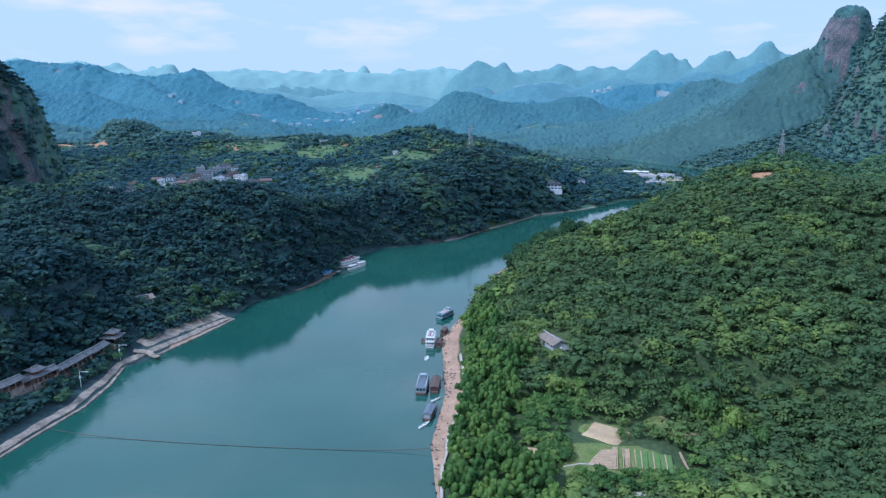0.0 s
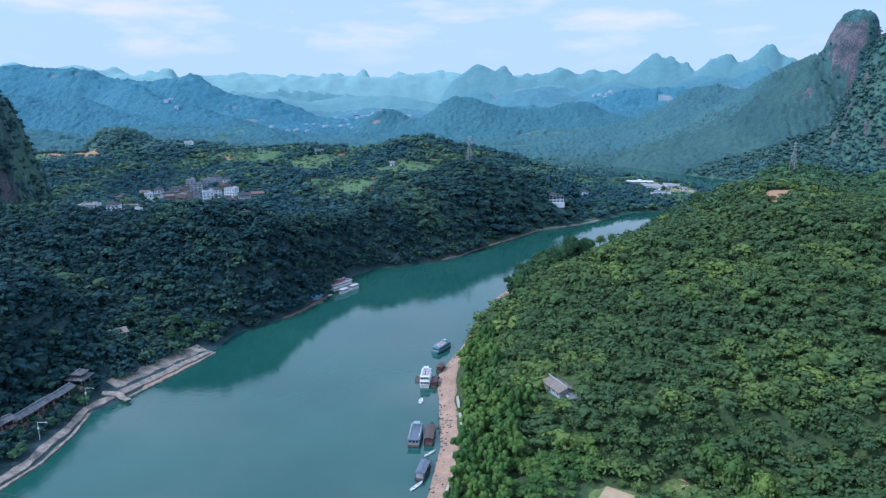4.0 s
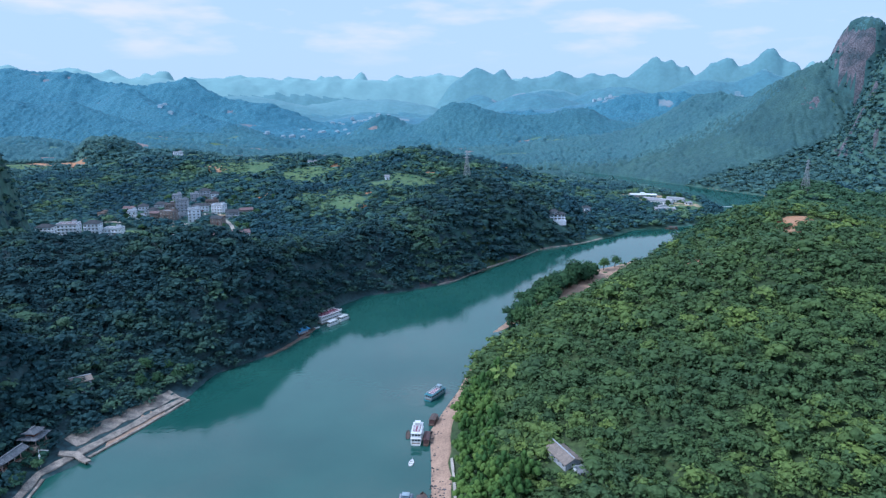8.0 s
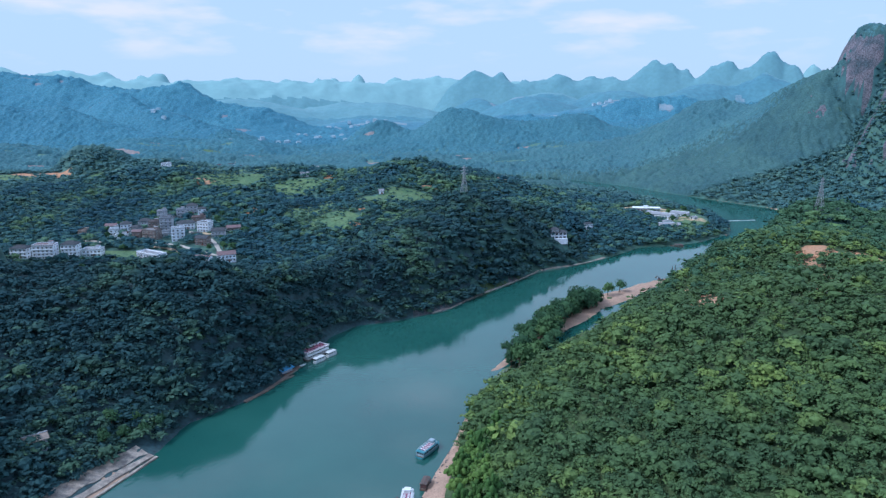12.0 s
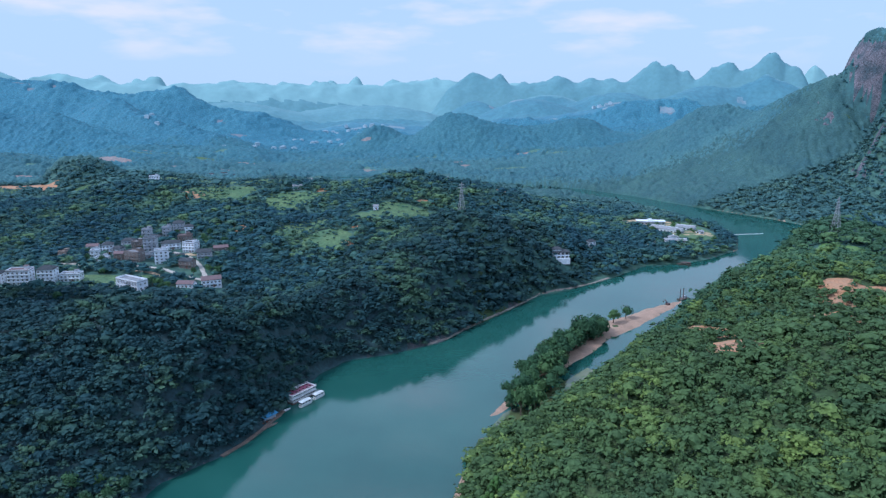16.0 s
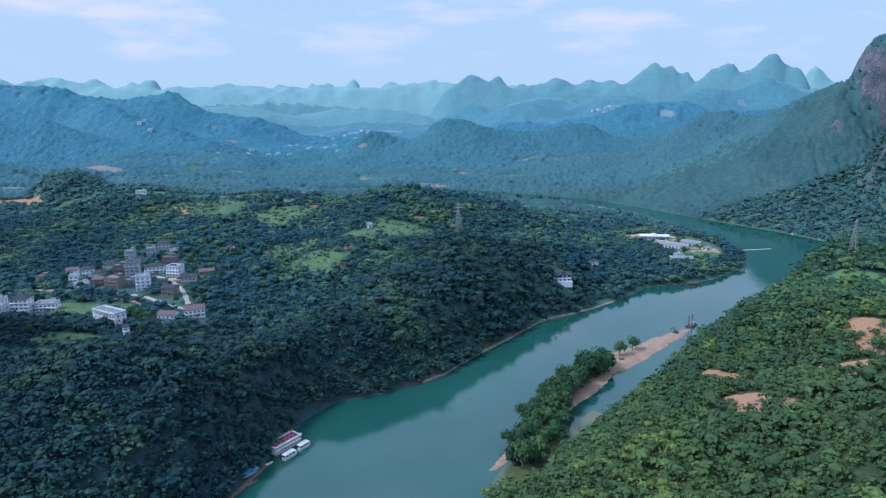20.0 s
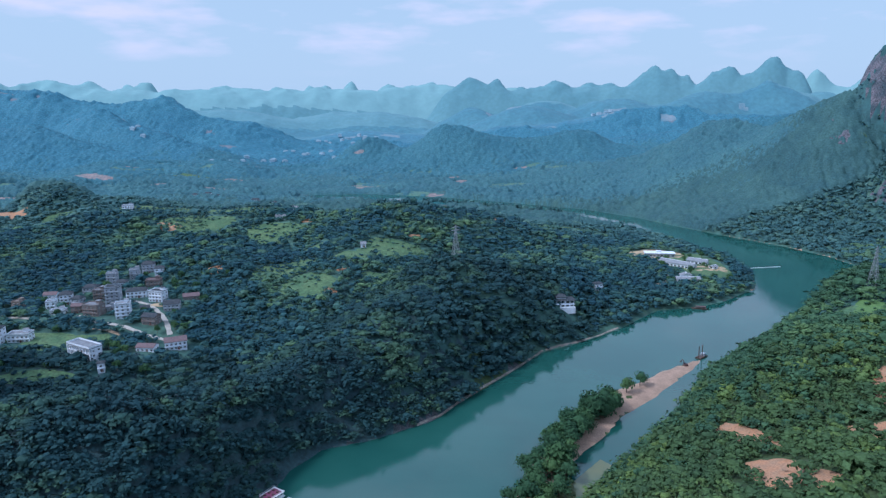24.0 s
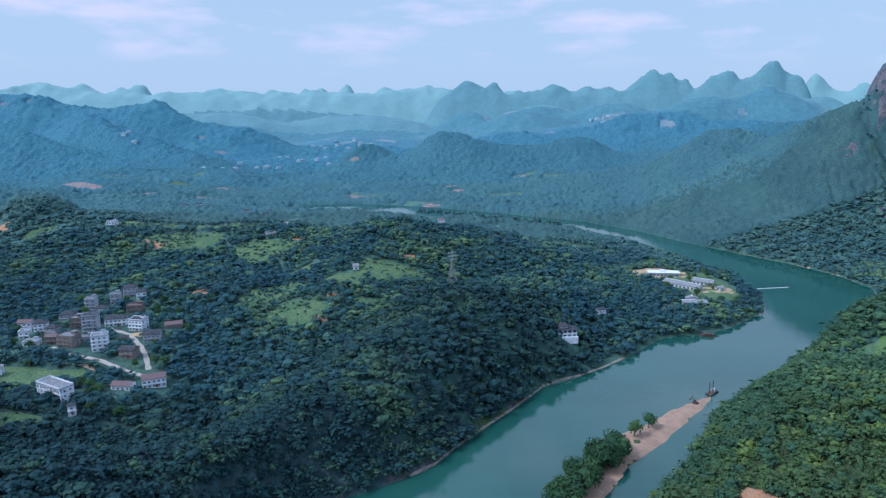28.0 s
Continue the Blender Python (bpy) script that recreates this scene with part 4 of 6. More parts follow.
# ---------------------------------------------------------------- the village
VILLAGE = [
    (-273, 826, 13, 10, 4, 18, WHITE, ROOF_FLAT, "white four-storey village house with flat roof", "flat"), (-302, 870, 13, 12, 5, 12, GREYW, TILE_DARK, "grey five-storey village house, tallest of the row", "flat"),
    (-305, 836, 16, 11, 3, -14, BRICK, ROOF_FLAT, "unfinished brown brick house with open floors", "flat"), (-349, 872, 11, 11, 3, 20, WHITE, TILE_DARK, "white three-storey house under dark hipped tiles", "hip"),
    (-374, 890, 12, 9, 2, 10, WHITE, TILE_RED, "low white house with faded red roof", "gable"), (-336, 868, 10, 9, 2, -8, GREYW, TILE_DARK, "small grey house with dark tiled roof", "hip"),
    (-340, 840, 13, 8, 1, 8, WHITE, ROOF_FLAT, "single-storey white shed with slab roof", "flat"), (-342, 907, 14, 10, 2, 6, GREYW, TILE_DARK, "grey house with broad dark hipped roof", "hip"),
    (-332, 933, 10, 10, 4, 10, GREYW, ROOF_FLAT, "slim grey four-storey concrete house", "flat"), (-318, 924, 11, 9, 2, 14, WHITE, TILE_DARK, "white two-storey house behind the lane", "hip"),
    (-289, 892, 19, 11, 2, 14, WHITE, TILE_DARK, "long white house with dark grey hipped roof", "hip"), (-262, 878, 14, 11, 3, -12, WHITE, TILE_DARK, "white three-storey house with balconies by the lane", "flat"),
    (-318, 956, 10, 10, 3, 15, GREYW, ROOF_FLAT, "grey house at the top of the village", "flat"), (-312, 978, 13, 11, 3, 12, GREYW, TILE_DARK, "grey house with dark hip roof under the woods", "hip"),
    (-296, 968, 10, 9, 2, 18, WHITE, TILE_DARK, "pale house at the upper edge of the village", "hip"), (-288, 932, 15, 10, 2, 10, BRICK, TILE_RED, "brown brick house with reddish roof", "flat"),
    (-232, 884, 15, 9, 1, 20, BRICK, TILE_RED, "low brick house with long red tiled roof", "gable"), (-238, 850, 14, 11, 2, 12, GREYW, TILE_DARK, "grey house with plain dark roof beside the road", "gable"),
    (-242, 811, 13, 10, 2, -10, BRICK, TILE_DARK, "raw red brick house with dark roof", "gable"), (-205, 768, 17, 11, 2, 22, WHITE, TILE_RED, "white house with dark red roof at the road end", "gable"),
    (-224, 757, 15, 9, 1, -6, WHITE, TILE_RED, "low farmhouse with worn red roof", "gable"), (-324, 844, 9, 8, 2, 4, BRICK, TILE_RED, "small brick house with red roof", "gable"),
    (-322, 884, 11, 9, 3, 10, BRICK, ROOF_FLAT, "bare brick three-storey house", "flat"), (-242, 716, 5, 5, 2, 20, WHITE, TILE_DARK, "tiny white hut among the trees", "hip"),
    (-296, 850, 11, 7, 1, 16, GREYW, ROOF_FLAT, "flat-roofed grey cement outbuilding", "flat"), (-400, 878, 10, 8, 2, -15, BRICK, TILE_BROWN, "brown brick house beyond the field", "flat"),
    (-262, 846, 8, 7, 1, 20, GREYW, TILE_DARK, "small dark-roofed outbuilding by the lane", "gable"), (-356, 858, 9, 8, 2, 12, WHITE, ROOF_FLAT, "white two-storey house with roof terrace", "flat"),
    # the row on the west side
    (-384, 772, 20, 12, 4, 6, WHITE, TILE_RED, "white four-storey block with red parapet roof", "flat"), (-362, 778, 15, 12, 4, 6, WHITE, TILE_DARK, "white four-storey house with dark hipped roof", "hip"),
    (-343, 784, 18, 10, 2, 4, WHITE, ROOF_FLAT, "modern white two-storey house with wide openings", "flat"), (-410, 775, 16, 11, 3, 3, WHITE, TILE_DARK, "white house at the west end of the row", "hip"),
]
for v in VILLAGE:
    house(*v)


def arch_house(x, y, turn):
    """The long white building with rows of arches."""
    ob = thing("arcade_house", "long white building with two tiers of dark arches", "house", (x, y, lay(x, y) - 0.5), turn, "village houses")
    w, d = 29.0, 11.0
    part("wall", boxes((-w / 2, w / 2, -d / 2 + 1.6, d / 2, -3, 11.5)), WHITE, ob)
    part("roof", boxes((-w / 2 - 0.3, w / 2 + 0.3, -d / 2 - 0.3, d / 2 + 0.3, 11.5, 11.9)), ROOF_FLAT, ob)
    bm = bmesh.new()
    for i in range(8):
        box(bm, -w / 2 + i * (w - 0.8) / 7, -w / 2 + i * (w - 0.8) / 7 + 0.8, -d / 2, -d / 2 + 0.8, -3, 11.5)
    part("pillar_row", bm, WHITE, ob)
    for k in range(3):
        part("gallery", boxes((-w / 2, w / 2, -d / 2, -d / 2 + 1.6, k * 3.8 + 3.2, k * 3.8 + 3.75)), WHITE, ob)
    bm = bmesh.new()
    for a in ((-w / 2, w / 2, -d / 2, -d / 2 + 0.25), (-w / 2, w / 2, d / 2 - 0.25, d / 2), (-w / 2, -w / 2 + 0.25, -d / 2 + 0.25, d / 2 - 0.25), (w / 2 - 0.25, w / 2, -d / 2 + 0.25, d / 2 - 0.25)):
        box(bm, *a, 11.9, 13.2)
    part("parapet", bm, WHITE, ob)
    for k in range(3):
        for i in range(7):
            n = 10
            c = -w / 2 + 0.4 + (i + 0.5) * (w - 0.8) / 7
            bm = bmesh.new()
            pts = [(-1.3, 0.2), (1.3, 0.2)] + [(1.3 * math.cos(a), 1.9 + 1.0 * math.sin(a)) for a in [math.pi * j / n for j in range(n + 1)]]
            f = [bm.verts.new((px, 0, pz)) for px, pz in pts]
            b = [bm.verts.new((px, 0.12, pz)) for px, pz in pts]
            bm.faces.new(f)
            bm.faces.new(b[::-1])
            for j in range(len(f)):
                bm.faces.new((f[j], b[j], b[(j + 1) % len(f)], f[(j + 1) % len(f)]))
            part("arch_window", bm, GLASS, ob, loc=(c, -d / 2 + 1.45, k * 3.8))
    for s in (-1, 1):
        for k in range(3):
            for yy in (-2.0, 2.5):
                p = part("window", WIN_F, None, ob, loc=(s * w / 2, yy, 1.0 + k * 3.8), turn=90 * s)
                part("pane", WIN_G, None, p)
    return ob


arch_house(-266, 740, -30)


def strip(name, pts, width, mat, label, category, kind="structure", up=0.25, thick=0.5, crown_up=0.0):
    """A lane or ledge that follows the ground along a line."""
    bm = bmesh.new()
    dense = []
    for (ax, ay), (bx, by) in zip(pts, pts[1:]):
        n = max(1, int(math.hypot(bx - ax, by - ay) / 4))
        dense += [(ax + (bx - ax) * i / n, ay + (by - ay) * i / n) for i in range(n)]
    dense.append(pts[-1])
    rows = []
    for i, (x, y) in enumerate(dense):
        (ax, ay), (bx, by) = dense[max(0, i - 1)], dense[min(len(dense) - 1, i + 1)]
        l = math.hypot(bx - ax, by - ay) or 1
        nx, ny = -(by - ay) / l, (bx - ax) / l
        w = width * (0.46 + 0.08 * math.sin(i * 1.7))
        row = []
        for s in (1, -1):
            px, py = x + nx * w * s, y + ny * w * s
            z = max(lay(px, py), 0.2) + up
            row += [bm.verts.new((px, py, z)), bm.verts.new((px, py, z - thick))]
        rows.append(row)
    for a, b in zip(rows, rows[1:]):
        bm.faces.new((a[0], b[0], b[2], a[2]))
        bm.faces.new((a[1], b[1], b[0], a[0]))
        bm.faces.new((a[2], b[2], b[3], a[3]))
        bm.faces.new((a[3], b[3], b[1], a[1]))
    bmesh.ops.recalc_face_normals(bm, faces=bm.faces)
    me = bpy.data.meshes.new(name)
    bm.to_mesh(me)
    bm.free()
    me.materials.append(mat)
    return tagged(new(name, me), label, category, kind=kind)


ROAD = material("pale concrete lane", (0.44, 0.41, 0.37), 0.9, second=(0.33, 0.30, 0.26), scale=0.3, fleck=0.2)
DIRT = material("trodden earth path", (0.40, 0.29, 0.20), 0.95, second=(0.30, 0.22, 0.15), scale=0.3, fleck=0.25)
strip("road", [(-318, 832), (-302, 818), (-287, 811), (-267, 803), (-247, 793), (-226, 783), (-212, 776)], 4.5, ROAD, "pale concrete village lane", "road", up=0.5)
strip("road", [(-218, 790), (-229, 812), (-240, 830), (-251, 845), (-264, 862), (-290, 879)], 4.5, ROAD, "pale lane climbing through the village", "road", up=0.5)
strip("road", [(-420, 840), (-385, 838), (-363, 830), (-349, 822)], 4.0, ROAD, "pale lane across the field", "road", up=0.5)
strip("road", [(-289, 800), (-272, 793), (-257, 786)], 3.0, DIRT, "earth path along the field", "road", up=0.4)
strip("road", [(262, 975), (266, 990), (282, 1004), (290, 1030)], 4.0, ROAD, "pale drive up to the riverside resort", "road", up=0.5)


# ---------------------------------------------------------------- riverside resort and single houses
def hall(x, y, w, d, h, turn, roof, label, name="resort_hall", rise=None, wall=WHITE, n_floor=1):
    ob = thing(name, label, "building", (x, y, lay(x, y) - 0.4), turn, "resort buildings")
    r = rise or d * 0.2
    part("wall", gable_wall(w, d, -3, h, r), wall, ob)
    part("roof", gable(w, d, h + 0.15, r, over=1.0), roof, ob)
    part("ridge", boxes((-w / 2 - 1, w / 2 + 1, -0.25, 0.25, h + r + 0.05, h + r + 0.4)), wall, ob)
    add_windows(ob, w, d, n_floor, 3.4, (WIDE_F, WIDE_G), z=1.2, gap=4.6)
    return ob


GREY_ROOF = material("pale grey roof tiles", (0.26, 0.27, 0.29), 0.7, second=(0.18, 0.19, 0.21), scale=0.6, fleck=0.25, bump=0.4, bump_scale=4)
hall(318, 1074, 44, 13, 5.0, -45, GREY_ROOF, "long white hall with pale grey tiled roof")
hall(348, 1086, 24, 12, 4.5, -38, GREY_ROOF, "white hall with grey roof behind the lawn")
hall(305, 1001, 26, 9, 5.5, -6, GREY_ROOF, "white two-storey front building with grey roof", n_floor=1)
hall(305, 1008, 6, 12, 7.5, 84, GREY_ROOF, "white gabled entrance bay of the resort")
ob_ = thing("resort_block", "long flat-roofed block with pale slab roof", "building", (311, 1127, lay(311, 1127) - 0.4), -8, "resort buildings")
part("wall", boxes((-19, 19, -6, 6, -3, 5.5)), GREYW, ob_)
part("roof", boxes((-20, 20, -7, 7, 5.5, 6.0)), WHITE, ob_, "pale flat slab roof")
part("stair_tower", boxes((-4, 2, -3, 3, 6.0, 8.2)), WHITE, ob_)
add_windows(ob_, 38, 12, 1, 3.3, (WIDE_F, WIDE_G), z=1.4, gap=4.4)
for x, y, w, d, turn in ((296, 985, 7, 6, 10), (278, 971, 9, 5, -20), (358, 1060, 8, 7, 30)):
    hall(x, y, w, d, 3.2, turn, GREY_ROOF, "small white outbuilding with grey roof", name="resort_cottage")


def river_house(x, y, turn):
    """The large white villa above the water."""
    ob = thing("villa", "white three-storey villa with stacked dark roofs above the river", "house", (x, y, lay(x, y) - 0.5), turn)
    part("wall", boxes((-9, 9, -5, 6, -5, 7.5)), WHITE, ob)
    part("upper_wall", boxes((-8, 1, -3, 6, 7.5, 10.6)), WHITE, ob)
    part("terrace", boxes((-9.6, 9.6, -8, -5, -5, 1.2)), WHITE, ob)
    part("roof", gable(19, 12, 7.6, 2.2, hip=4.5, over=1.0), TILE_DARK, ob, "dark hipped tile roof", loc=(0, 0.5, 0))
    part("upper_roof", gable(9.5, 9.5, 10.6, 2.2, hip=3.5, over=0.9), TILE_DARK, ob, loc=(-3.5, 1.5, 0))
    part("balcony", boxes((-9.2, 9.2, -6.2, -5, 3.5, 3.8)), WHITE, ob)
    add_windows(ob, 18, 10, 2, 3.5, (WIDE_F, WIDE_G), z=1.4, rise=3.4, gap=4.4)
    return ob


river_house(136, 868, 6)
house(184, 936, 9, 7, 2, 25, WHITE, TILE_DARK, "small pale house among trees above the river", "hip", group="")
house(-81, 851, 7, 6, 1, 15, BRICK, TILE_RED, "small brick hut with orange roof on bare soil", "gable", group="")
house(-428, 1198, 14, 9, 2, 10, WHITE, TILE_DARK, "white farmhouse on the terraced hilltop", "flat", group="")
house(26, 1476, 12, 9, 3, 0, WHITE, TILE_RED, "white and red house by the far river bank", "hip", group="far houses", sides=False)
for x, y, w, f in ((-330, 1545, 13, 2), (-352, 1590, 14, 2), (-300, 1530, 10, 2), (-159, 1560, 22, 1), (-205, 1170, 13, 1), (-196, 1222, 9, 1), (-462, 1640, 14, 3), (-486, 1635, 12, 2), (-440, 1625, 12, 2), (-73, 1004, 6, 1)):
    house(x, y, w, 9, f, 12 * math.sin(x), WHITE, (TILE_DARK if f > 1 else ROOF_FLAT), "white house beyond the hilltop fields", "hip" if f > 1 else "gable", group="far houses", sides=False)


def far_hamlet():
    """White houses of the hamlets deep in the valley, each a body with a roof."""
    rng = random.Random(5)
    walls, roofs = boxes((-7, 7, -5, 5, -2, 7.5)), gable(14, 10, 7.6, 3, hip=4)
    wm, rm = bpy.data.meshes.new("wall"), bpy.data.meshes.new("roof")
    walls.to_mesh(wm)
    roofs.to_mesh(rm)
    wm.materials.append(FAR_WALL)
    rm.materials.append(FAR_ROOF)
    spots_ = [(-503, 2302, 5, 60), (-430, 2500, 6, 90), (-381, 2900, 6, 70), (-815, 3150, 14, 110), (-328, 3000, 4, 60), (-560, 2120, 4, 60), (-250, 2330, 4, 80), (240, 2300, 3, 60), (700, 3050, 6, 120), (-900, 2400, 3, 80)]
    for cx, cy, n, r in spots_:
        for _ in range(n):
            x, y = cx + rng.uniform(-r, r), cy + rng.uniform(-r, r) * 0.5
            ob = thing("far_house", "tiny white house tinted as by haze in a valley hamlet", "house", (x, y, lay(x, y) + 4), rng.uniform(-30, 30), "hamlet houses")
            part("wall", wm, None, ob)
            part("roof", rm, None, ob)


# Wall and roof colours have the valley haze painted into them.
FAR_WALL = material("far wall with haze tint", (0.42, 0.52, 0.58), 0.9, second=(0.36, 0.46, 0.53), scale=0.1)
FAR_ROOF = material("far roof with haze tint", (0.20, 0.29, 0.35), 0.9, second=(0.24, 0.33, 0.38), scale=0.1)
far_hamlet()


# ---------------------------------------------------------------- power pylons
def pylon(x, y, tall, turn, label):
    ob = thing("pylon", label, "pylon", (x, y, lay(x, y) - 0.5), turn, "pylons")
    b, t = tall * 0.105, tall * 0.02

    def half(z):
        k = z / tall
        return b + (t - b) * min(1.0, k * 1.25) if k < 0.8 else t
    for sx in (-1, 1):
        for sy in (-1, 1):
            bm = bmesh.new()
            beam(bm, (sx * b, sy * b, 0), (sx * t, sy * t, tall * 0.8), 0.34)
            beam(bm, (sx * t, sy * t, tall * 0.8), (sx * t * 0.4, sy * t * 0.4, tall), 0.26)
            part("leg", bm, STEEL, ob)
    bm = bmesh.new()
    levels = [tall * v for v in (0, 0.16, 0.3, 0.42, 0.53, 0.63, 0.72, 0.8)]
    for z0, z1 in zip(levels, levels[1:]):
        a, c = half(z0), half(z1)
        for s in (-1, 1):
            beam(bm, (-a, s * a, z0), (c, s * c, z1), 0.16)
            beam(bm, (a, s * a, z0), (-c, s * c, z1), 0.16)
            beam(bm, (s * a, -a, z0), (s * c, c, z1), 0.16)
            beam(bm, (s * a, a, z0), (s * c, -c, z1), 0.16)
            beam(bm, (-c, s * c, z1), (c, s * c, z1), 0.14)
            beam(bm, (s * c, -c, z1), (s * c, c, z1), 0.14)
    part("bracing", bm, STEEL, ob)
    for z, l in ((0.74, 4.6), (0.84, 5.4), (0.93, 4.0)):
        for s in (-1, 1):
            bm = bmesh.new()
            root = [bm.verts.new((0, y, tall * z + h)) for y, h in ((-0.4, 0), (0.4, 0), (0.12, 1.2), (-0.12, 1.2))]
            tip = [bm.verts.new((s * l, y, tall * z + h)) for y, h in ((-0.1, 0), (0.1, 0), (0.1, 0.16), (-0.1, 0.16))]
            bm.faces.new(root)
            bm.faces.new(tip[::-1])
            for i in range(4):
                bm.faces.new((root[i], tip[i], tip[(i + 1) % 4], root[(i + 1) % 4]))
            bmesh.ops.recalc_face_normals(bm, faces=bm.faces)
            arm = part("crossarm", bm, STEEL, ob)
            bm = bmesh.new()
            beam(bm, (s * l, 0, tall * z), (s * l, 0, tall * z - 1.6), 0.2)
            part("insulator", bm, TILE_DARK, arm, "dark hanging insulator")
    return ob


pylon(31, 872, 34, 25, "grey lattice pylon on the wooded hill in the river bend")
pylon(371, 768, 34, 35, "grey lattice pylon on the ridge above the boats")


# ---------------------------------------------------------------- boats
BOAT_GREY = material("blue-grey boat paint", (0.30, 0.38, 0.43), 0.5, second=(0.20, 0.27, 0.31), scale=0.7)
def hull(l, w, h, bow=0.22, stern=0.85, flare=0.8):
    """A hull lying along y, stern at -l/2, lofted from stations."""
    bm = bmesh.new()
    st = []
    n = 10
    for i in range(n + 1):
        v = i / n
        k = min(1.0, stern + (1 - stern) * v / 0.2) if v < 0.2 else (1.0 if v < 1 - bow * 1.6 else max(0.06, 1 - ((v - (1 - bow * 1.6)) / (bow * 1.6)) ** 2.2))
        lift = 0.35 * h * max(0, (v - 0.7) / 0.3) ** 2
        y, hw = -l / 2 + l * v, w / 2 * k
        st.append([bm.verts.new(p) for p in ((-hw, y, h + lift), (-hw * flare, y, -0.5), (hw * flare, y, -0.5), (hw, y, h + lift), (hw - 0.18 if hw > 0.4 else hw * 0.5, y, h + lift), (hw * flare * 0.9, y, h * 0.55), (-hw * flare * 0.9, y, h * 0.55), (-hw + 0.18 if hw > 0.4 else -hw * 0.5, y, h + lift))])
    for a, b in zip(st, st[1:]):
        for i in range(8):
            bm.faces.new((a[i], a[(i + 1) % 8], b[(i + 1) % 8], b[i]))
    bm.faces.new(st[0][::-1])
    bm.faces.new(st[-1])
    bmesh.ops.recalc_face_normals(bm, faces=bm.faces)
    return bm


def rail(bm, x, y0, y1, z, h=0.9, n=8):
    beam(bm, (x, y0, z + h), (x, y1, z + h), 0.09)
    beam(bm, (x, y0, z + h * 0.5), (x, y1, z + h * 0.5), 0.06)
    for i in range(n + 1):
        y = y0 + (y1 - y0) * i / n
        beam(bm, (x, y, z), (x, y, z + h), 0.09)


def tour_boat(x, y, l, w, turn, label, hull_mat, cabin_mat, roof_mat, decks=2, top=None, open_top=False, group="moored boats"):
    ob = thing("tour_boat", label, "boat", (x, y, 0.0), turn, group)
    part("hull", hull(l, w, 1.1), hull_mat, ob)
    part("deck", boxes((-w * 0.42, w * 0.42, -l * 0.47, l * 0.30, 0.7, 1.0)), WOOD, ob)
    z = 1.0
    for k in range(decks):
        cl = (-l * 0.44 + k * 0.6, l * (0.26 - 0.05 * k))
        cw = w * (0.42 - 0.015 * k)
        part("cabin", boxes((-cw, cw, cl[0], cl[1], z, z + 2.3)), cabin_mat, ob)
        n = max(3, int((cl[1] - cl[0]) / 2.2))
        for s in (-1, 1):
            for i in range(n):
                yy = cl[0] + (i + 0.5) * (cl[1] - cl[0]) / n
                part("window", BOAT_WIN, None, ob, loc=(s * cw, yy, z + 0.95), turn=90)
        for s in (-1, 0, 1):
            part("window", BOAT_WIN_END, None, ob, loc=(s * cw * 0.62, cl[0], z + 0.95))
        z += 2.3
        part("roof" if k == decks - 1 else "upper_deck", boxes((-cw - 0.35, cw + 0.35, cl[0] - 0.5, cl[1] + 0.7, z, z + 0.16)), roof_mat, ob)
        z += 0.16
    cl = (-l * 0.42 + decks * 0.5, l * (0.26 - 0.05 * decks))
    for s in (-1, 1):
        bm = bmesh.new()
        rail(bm, s * w * 0.38, cl[0], cl[1], z)
        part("railing", bm, BOAT_WHITE, ob)
    if top:
        part("top_cloth", boxes((-w * 0.3, w * 0.3, cl[0] + 1, cl[1] - 1.5, z, z + 0.1)), top, ob)
        for k in range(5):
            yy = cl[0] + 1.6 + k * (cl[1] - cl[0] - 4) / 4
            for s in (-1, 1):
                part("bench", boxes((s * w * 0.16 - 0.5, s * w * 0.16 + 0.5, yy - 0.25, yy + 0.25, z + 0.1, z + 0.55)), BOAT_WHITE, ob)
    if not open_top:
        part("wheelhouse", boxes((-w * 0.22, w * 0.22, cl[1] - 2.6, cl[1] - 0.4, z, z + 1.7), (-w * 0.26, w * 0.26, cl[1] - 2.9, cl[1] - 0.1, z + 1.7, z + 1.85)), cabin_mat, ob)
    part("prow_post", boxes((-0.12, 0.12, l * 0.4, l * 0.4 + 0.25, 0.9, 2.0)), hull_mat, ob)
    return ob


def shared(name, bm, mat):
    me = bpy.data.meshes.new(name)
    bm.to_mesh(me)
    bm.free()
    me.materials.append(mat)
    return me


BOAT_WIN = shared("window", boxes((-0.75, 0.75, -0.06, 0.06, 0, 0.9)), GLASS)
BOAT_WIN_END = shared("window", boxes((-0.5, 0.5, -0.06, 0.06, 0, 0.9)), GLASS)


def barge(x, y, l, w, turn, label, roof_mat=None, cargo=RED_PAINT, name="barge", group="moored boats"):
    ob = thing(name, label, "boat", (x, y, 0.0), turn, group)
    part("hull", hull(l, w, 1.0, bow=0.18), HULL_DARK, ob)
    part("deck", boxes((-w * 0.4, w * 0.4, -l * 0.44, l * 0.3, 0.55, 0.8)), WOOD, ob)
    for s in (-1, 1):
        for i in range(5):
            part("post", boxes((s * w * 0.38 - 0.07, s * w * 0.38 + 0.07, -0.07, 0.07, 0.8, 2.9)), WOOD, ob, loc=(0, -l * 0.4 + i * l * 0.15, 0))
    part("canopy", gable(l * 0.64, w * 0.84, 2.9, 0.5, over=0.25, thick=0.1), roof_mat or HULL_DARK, ob, loc=(0, -l * 0.1, 0), turn=90)
    part("cabin", boxes((-w * 0.36, w * 0.36, -l * 0.42, -l * 0.22, 0.8, 2.8)), cargo, ob)
    part("hatch", boxes((-w * 0.3, w * 0.3, -l * 0.05, l * 0.2, 0.8, 1.4)), cargo, ob)
    return ob


